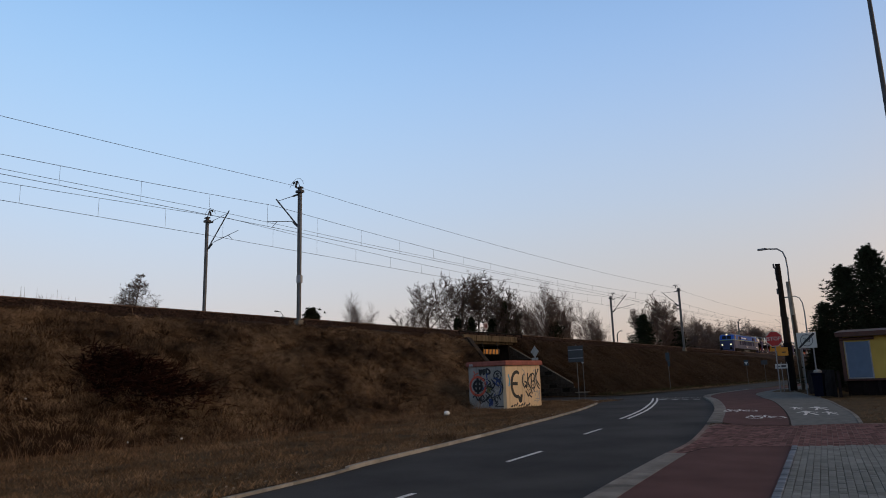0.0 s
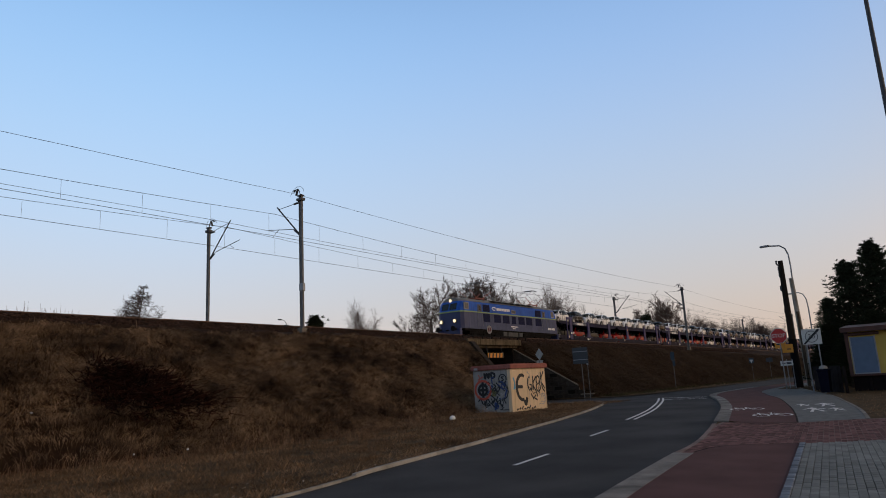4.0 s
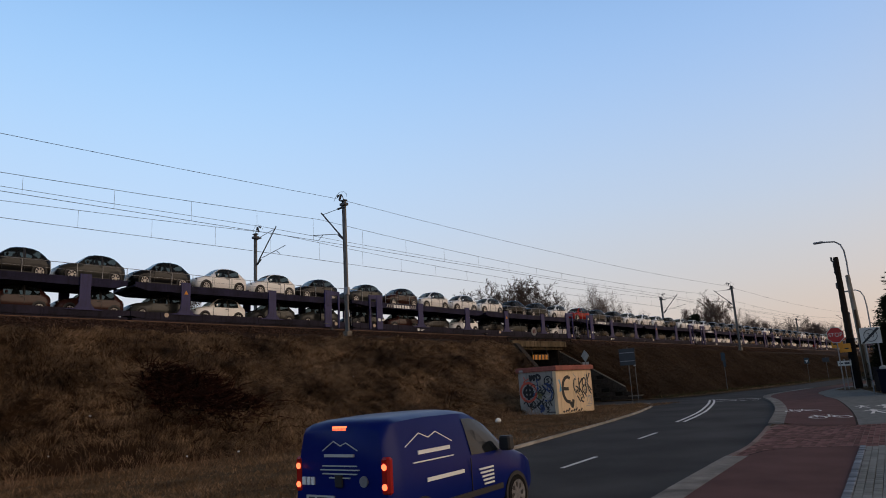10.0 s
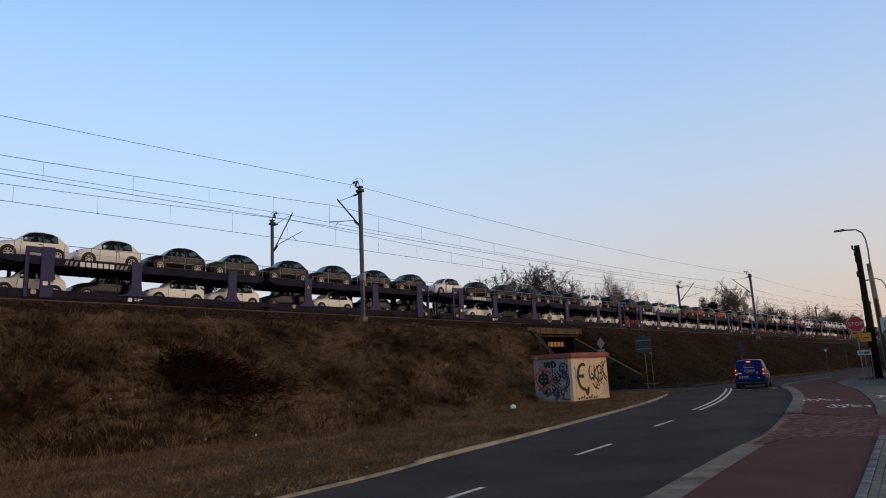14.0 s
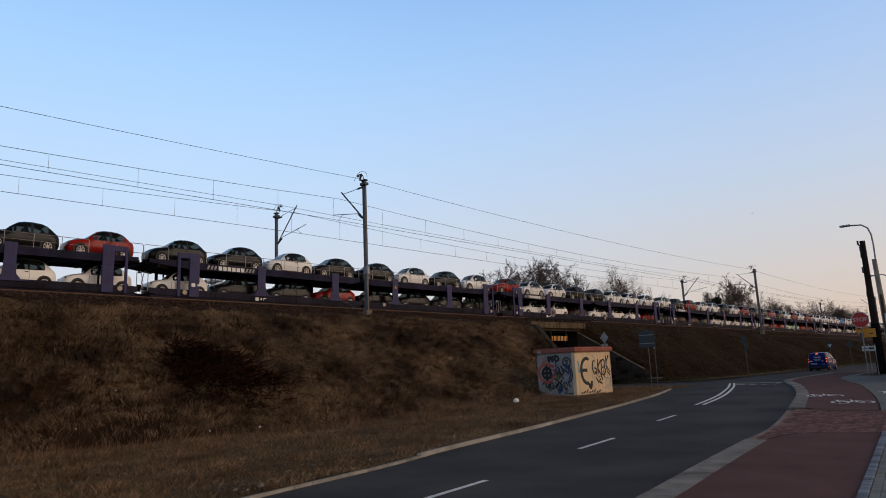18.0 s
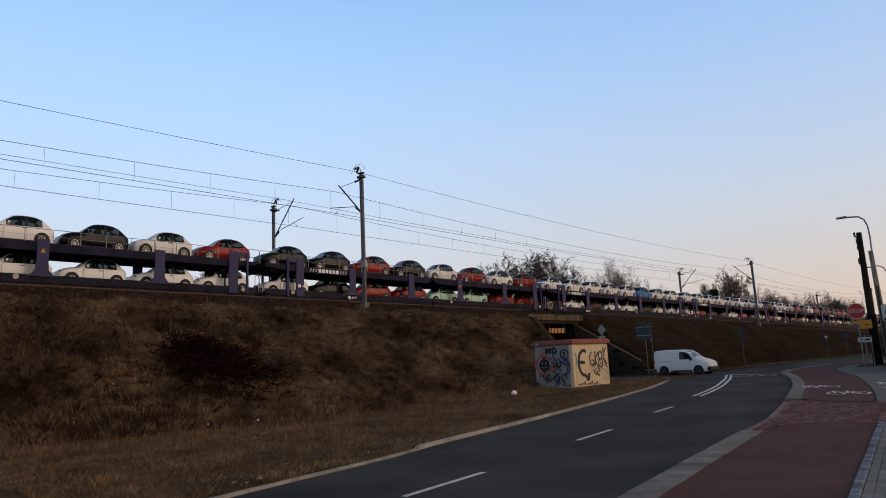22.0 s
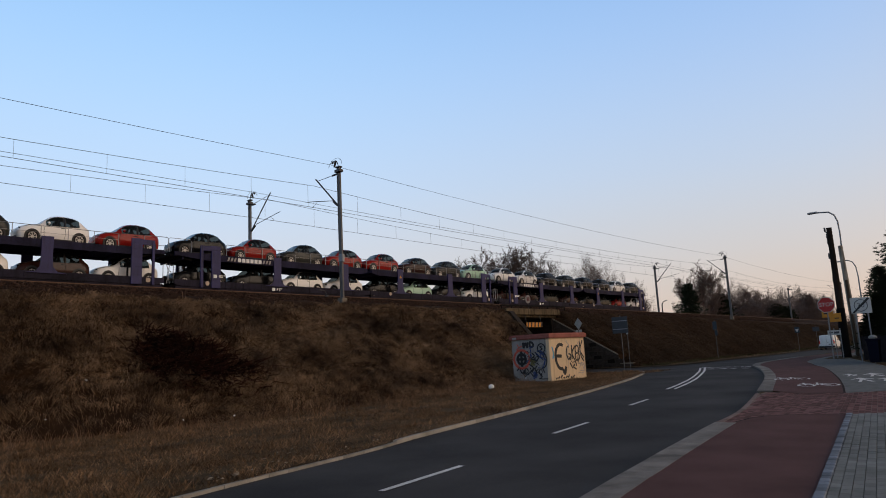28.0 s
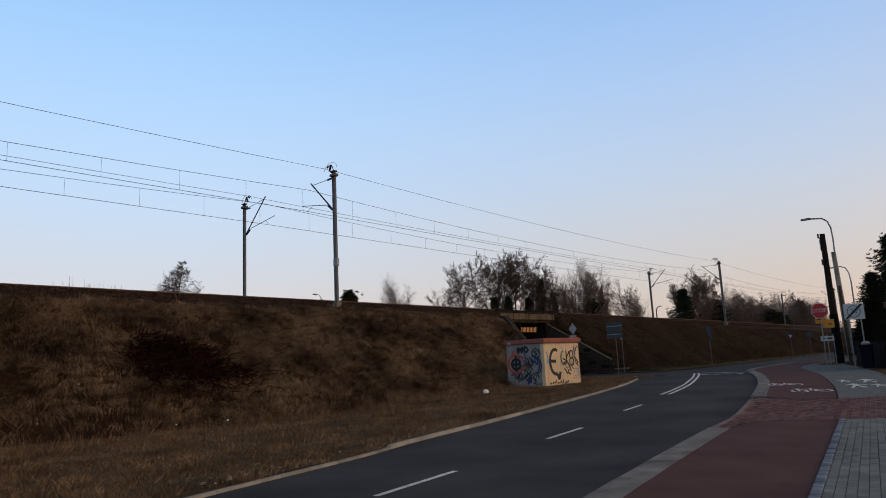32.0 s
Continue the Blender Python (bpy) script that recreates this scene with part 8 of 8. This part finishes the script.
grass("verge_stalks", "taller reddish dry stalks at the foot of the bank", 20000, flat_place(lambda x, y: abs(y - foot_y(x) + 1.2) < 2.4 * max(0.1, 0.5 + noise.noise((x * 0.5, y * 0.5, 8.0))) and left_verge(x, y), 1, 33, 15, 24, 0.05), (0.25, 0.75), 0.006, (0, 0, 1.6), M["redstalk"], 6)
grass("verge_grass", "short dry grass on the far verge", 9000, flat_place(lambda x, y: y > np.interp(x, [49.6, 54.6, 61.5, 72, 97, 160], [21.9, 21.2, 21.2, 21.2, 22.0, 23.7]) and y < 25, 50, 110, 19, 25, 0.05), (0.08, 0.3), 0.012, (0, 0, 0.8), M["vergegrass"], 7)
grass("path_grass", "short dry grass beside the footpath", 7000, flat_place(lambda x, y: y < np.interp(x, [23.0, 27.0, 31.8, 39.7, 46.5], [2.9, 3.5, 4.5, 6.4, 8.6]), 23.2, 46, -1, 8.5, 0.05), (0.05, 0.2), 0.008, (0, 0, 0.8), M["vergegrass"], 8)

# ---- fallen leaves in the grass beside the kerb ----
rs = np.random.RandomState(21)
leaf = Mesh()
for q in range(190):
    x = 5.0 + 24 * rs.rand() ** 1.5
    y = float(np.interp(x, [p[0] for p in LEFT_EDGE], [p[1] for p in LEFT_EDGE])) + 0.15 + 0.9 * rs.rand() ** 1.4 * (1 + 0.5 * math.sin(x))
    a, r = rs.rand() * 6.28, 0.018 + 0.028 * rs.rand()
    c = Vector((x, y, 0.075 + 0.05 * rs.rand()))
    u, w = Vector((math.cos(a), math.sin(a), 0.3 * rs.randn())) * r, Vector((-math.sin(a), math.cos(a), 0.4 * rs.randn())) * r * 0.6
    leaf.add([c - u, c + w + Vector((0, 0, 0.006)), c + u, c - w + Vector((0, 0, 0.006))], [(0, 1, 2, 3)])
tagged(part("leaf_litter", lay(leaf), M["deadleaf"]), "pale fallen leaves scattered in the grass along the kerb", "leaves", kind="stuff")

# ---- paving pieces, stones: last ----
U = Vector((6.3, 1.03, 0)).normalized()
N = Vector((-U.y, U.x, 0))
P0 = Vector((9.7, 2.325, 0))
pav_base = sheet("pavement", path2([(-28, -3.88), (9.7, 2.29), (15.3, 3.2), (16.2, 1.6), (18.6, -1.4), (20.2, -9), (-28, -12)]), 0.078, M["joint"])
tagged(pav_base, "grey block footpath with long joints", "pavement", kind="structure")
pm = Mesh().box(-0.097, 0.097, -0.047, 0.047, -0.03, 0.016, 0.006).data("paver", M["paver"])


def before_bricks(p):
    return p.x + 0.1 < np.interp(p.y, [-9, -1.4, 1.74, 3.15], [23.0, 18.2, 16.1, 15.22])


rest = Mesh()
count = 0
for j in range(66):
    for i in range(-62, 56):
        c = P0 + U * (i * 0.2 + (0.1 if j % 2 else 0)) - N * (0.165 + 0.1 * j)
        if not before_bricks(c) or c.x < -2:
            continue
        if j < 24 and 9.8 < c.x < 12.4 and count < 300:
            part("paver", pm, None, pav_base, at=Matrix.LocRotScale(lie((c.x, c.y, 0.085 + random.uniform(-0.002, 0.002))), Euler((0, 0, math.atan2(U.y, U.x))), [1 - dip(c.x) / EYE_Z] * 3))
            count += 1
        else:
            rest.box(-0.097, 0.097, -0.047, 0.047, 0.06, 0.099, 0, 0, Matrix.Translation((c.x, c.y, 0)) @ Matrix.Rotation(math.atan2(U.y, U.x), 4, "Z"))
tagged(part("pavers", lay(rest), M["paver"], pav_base), kind="stuff")
em = Mesh().box(-0.085, 0.085, -0.052, 0.052, -0.03, 0.02, 0.010).data("edge_sett", M["sett"])
for i in range(-60, 38):
    c = P0 + U * (i * 0.175) - N * 0.056
    if c.x < 15.3:
        part("edge_sett", em, None, pav_base, at=Matrix.LocRotScale(lie((c.x, c.y, 0.088 + random.uniform(-0.006, 0.006))), Euler((0, 0, math.atan2(U.y, U.x) + random.uniform(-0.05, 0.05))), [1 - dip(c.x) / EYE_Z] * 3))
brick_base = sheet("pavement", path2([(13.2, 5.0), (13.6, 4.6), (14.2, 4.55), (14.7, 4.2), (15.0, 3.1), (15.9, 1.6), (18.0, -1.5), (22.8, -1.4), (22.2, 2.6), (21.4, 4.65), (21.2, 6.5), (20.3, 6.45), (16.7, 5.55)]), 0.0755, M["sandjoint"])
tagged(brick_base, "red brick-paved crossing over the path", "pavement", kind="structure")
me = Mesh()
d = U.copy()
e = Vector((-d.y, d.x, 0))
out = [(13.3, 4.93), (13.6, 4.6), (14.2, 4.55), (14.7, 4.2), (15.15, 3.15), (16.1, 1.65), (18.2, -1.5), (22.4, -1.5), (21.9, 2.6), (21.4, 4.65), (21.0, 6.35), (20.2, 6.33), (16.7, 5.5)]


def inside_poly(x, y, poly):
    c = False
    for (xa, ya), (xb, yb) in zip(poly, poly[1:] + poly[:1]):
        if (ya > y) != (yb > y) and x < (xb - xa) * (y - ya) / (yb - ya) + xa:
            c = not c
    return c


rot = math.atan2(d.y, d.x)
for i in range(-12, 62):
    for j in range(-80, 40):
        c = Vector((15.2, 4.4, 0)) + d * (i * 0.208) + e * (j * 0.108)
        if inside_poly(c.x, c.y, out):
            z = random.uniform(-0.001, 0.001)
            me.box(-0.097, 0.097, -0.047, 0.047, 0.06, 0.0815 + z, 0, 0, Matrix.Translation((c.x, c.y, 0)) @ Matrix.Rotation(rot, 4, "Z"))
tagged(part("bricks", lay(me), M["brick"], brick_base), kind="stuff")
grey2 = sheet("pavement", [p + Vector((0, -0.03, 0)) for p in RED_R] + GREY_R[::-1], 0.084, M["paverfar"])
tagged(grey2, "grey paved footpath curving away beside the cycle path", "pavement", kind="structure")
me = strip("path_edging", GREY_R, offset(GREY_R, -0.1), 0.1, 0.15, None, 1.0)
tagged(part("path_edging", me, M["kerb"]), "thin concrete edging of the footpath", "kerb", kind="structure")
sm = [Mesh().box(-0.27 - 0.03 * k, 0.27 + 0.03 * k, -0.05, 0.05, -0.15, 0.15, 0.03).data("stone", M["masonry"]) for k in range(3)]
for wall_ob, fn, y1, sgn in ((bridge.children[3], wing_left, 23.4, 1), (bridge.children[4], wing_right, 24.5, -1)):
    ang = math.atan2(y1 - 30.4, fn(y1) - fn(30.4))
    leng = math.hypot(y1 - 30.4, fn(y1) - fn(30.4))
    for row in range(12):
        for k in range(12):
            s = (k + 0.5 + (0.5 if row % 2 else 0)) * 0.66
            y = 30.4 + (y1 - 30.4) * s / leng
            z = 0.17 + row * 0.34
            if s < leng - 0.3 and z + 0.17 < wing_top(y, fn):
                at = Matrix.LocRotScale((fn(y) + sgn * (0.03 + random.uniform(-0.02, 0.03)), y + random.uniform(-0.03, 0.03), z + random.uniform(-0.02, 0.02)), Euler((0, random.uniform(-0.05, 0.05), ang)), (random.uniform(0.82, 1.02), 1, random.uniform(0.82, 1.0)))
                part("stone", sm[(k * 7 + row * 3) % 3], None, wall_ob, at=at)


# ---- loose ballast stones along the near edge of the line ----
rs = np.random.RandomState(12)
n = 42000
x = -12 + 132 * rs.rand(n) ** 1.4
y = 30.9 + 2.0 * rs.rand(n)
prof_y, prof_z = [30.0, 31.0, 31.9, 35.2], [-0.70, -0.73, -0.20, -0.18]
z = 5.85 - 0.008 * x + np.interp(y, prof_y, prof_z)
ok = ~((x > 40) & (x < 48) & (y < 31.0))
c = np.stack([x, y, z], 1)[ok]
n = c.shape[0]
size = (0.03 + 0.045 * rs.rand(n))[:, None]
octa = np.array([[1, 0, 0], [0, 1, 0], [-1, 0, 0], [0, -1, 0], [0, 0, 0.8], [0, 0, -0.8]])
v = (c[:, None, :] + octa[None] * size[:, None, :] * (0.6 + 0.8 * rs.rand(n, 6, 3))).reshape(-1, 3)
tri = np.array([(0, 1, 4), (1, 2, 4), (2, 3, 4), (3, 0, 4), (1, 0, 5), (2, 1, 5), (3, 2, 5), (0, 3, 5)])
f = (np.arange(n)[:, None, None] * 6 + tri[None]).reshape(-1, 3)
me = bpy.data.meshes.new("ballast_stones")
me.vertices.add(n * 6)
me.vertices.foreach_set("co", v.astype(np.float32).ravel())
me.loops.add(f.size)
me.loops.foreach_set("vertex_index", f.astype(np.int32).ravel())
me.polygons.add(f.shape[0])
me.polygons.foreach_set("loop_start", (np.arange(f.shape[0]) * 3).astype(np.int32))
me.update(calc_edges=True)
me.materials.append(M["gravel"])
tagged(new("ballast_stones", me), "loose brown ballast stones beside the near track", "gravel", kind="stuff")

# ---- what moves ----
def motions():
    slope = math.degrees(math.atan(0.008))
    for ob, x0, y in ROLLING:
        dz = ob.location.z - rail_z(x0)
        rows = []
        # the train comes in a little faster, then rolls at a steady 21 m/s
        for t, late in ((0.0, 4.9), (1.0, 3.75), (2.0, 2.75), (3.5, 1.55), (5.0, 0.65), (6.5, 0.15), (8.0, 0.0), (20.0, 0.0), (32.0, 0.0)):
            x = x0 - 21.0 * t + late
            rows.append((t, pose(x, y, rail_z(x) + dz, 0, slope, 0)))
        walk(ob, rows)
    for ob, rows in DRIVEN:
        walk(ob, rows)


motions()
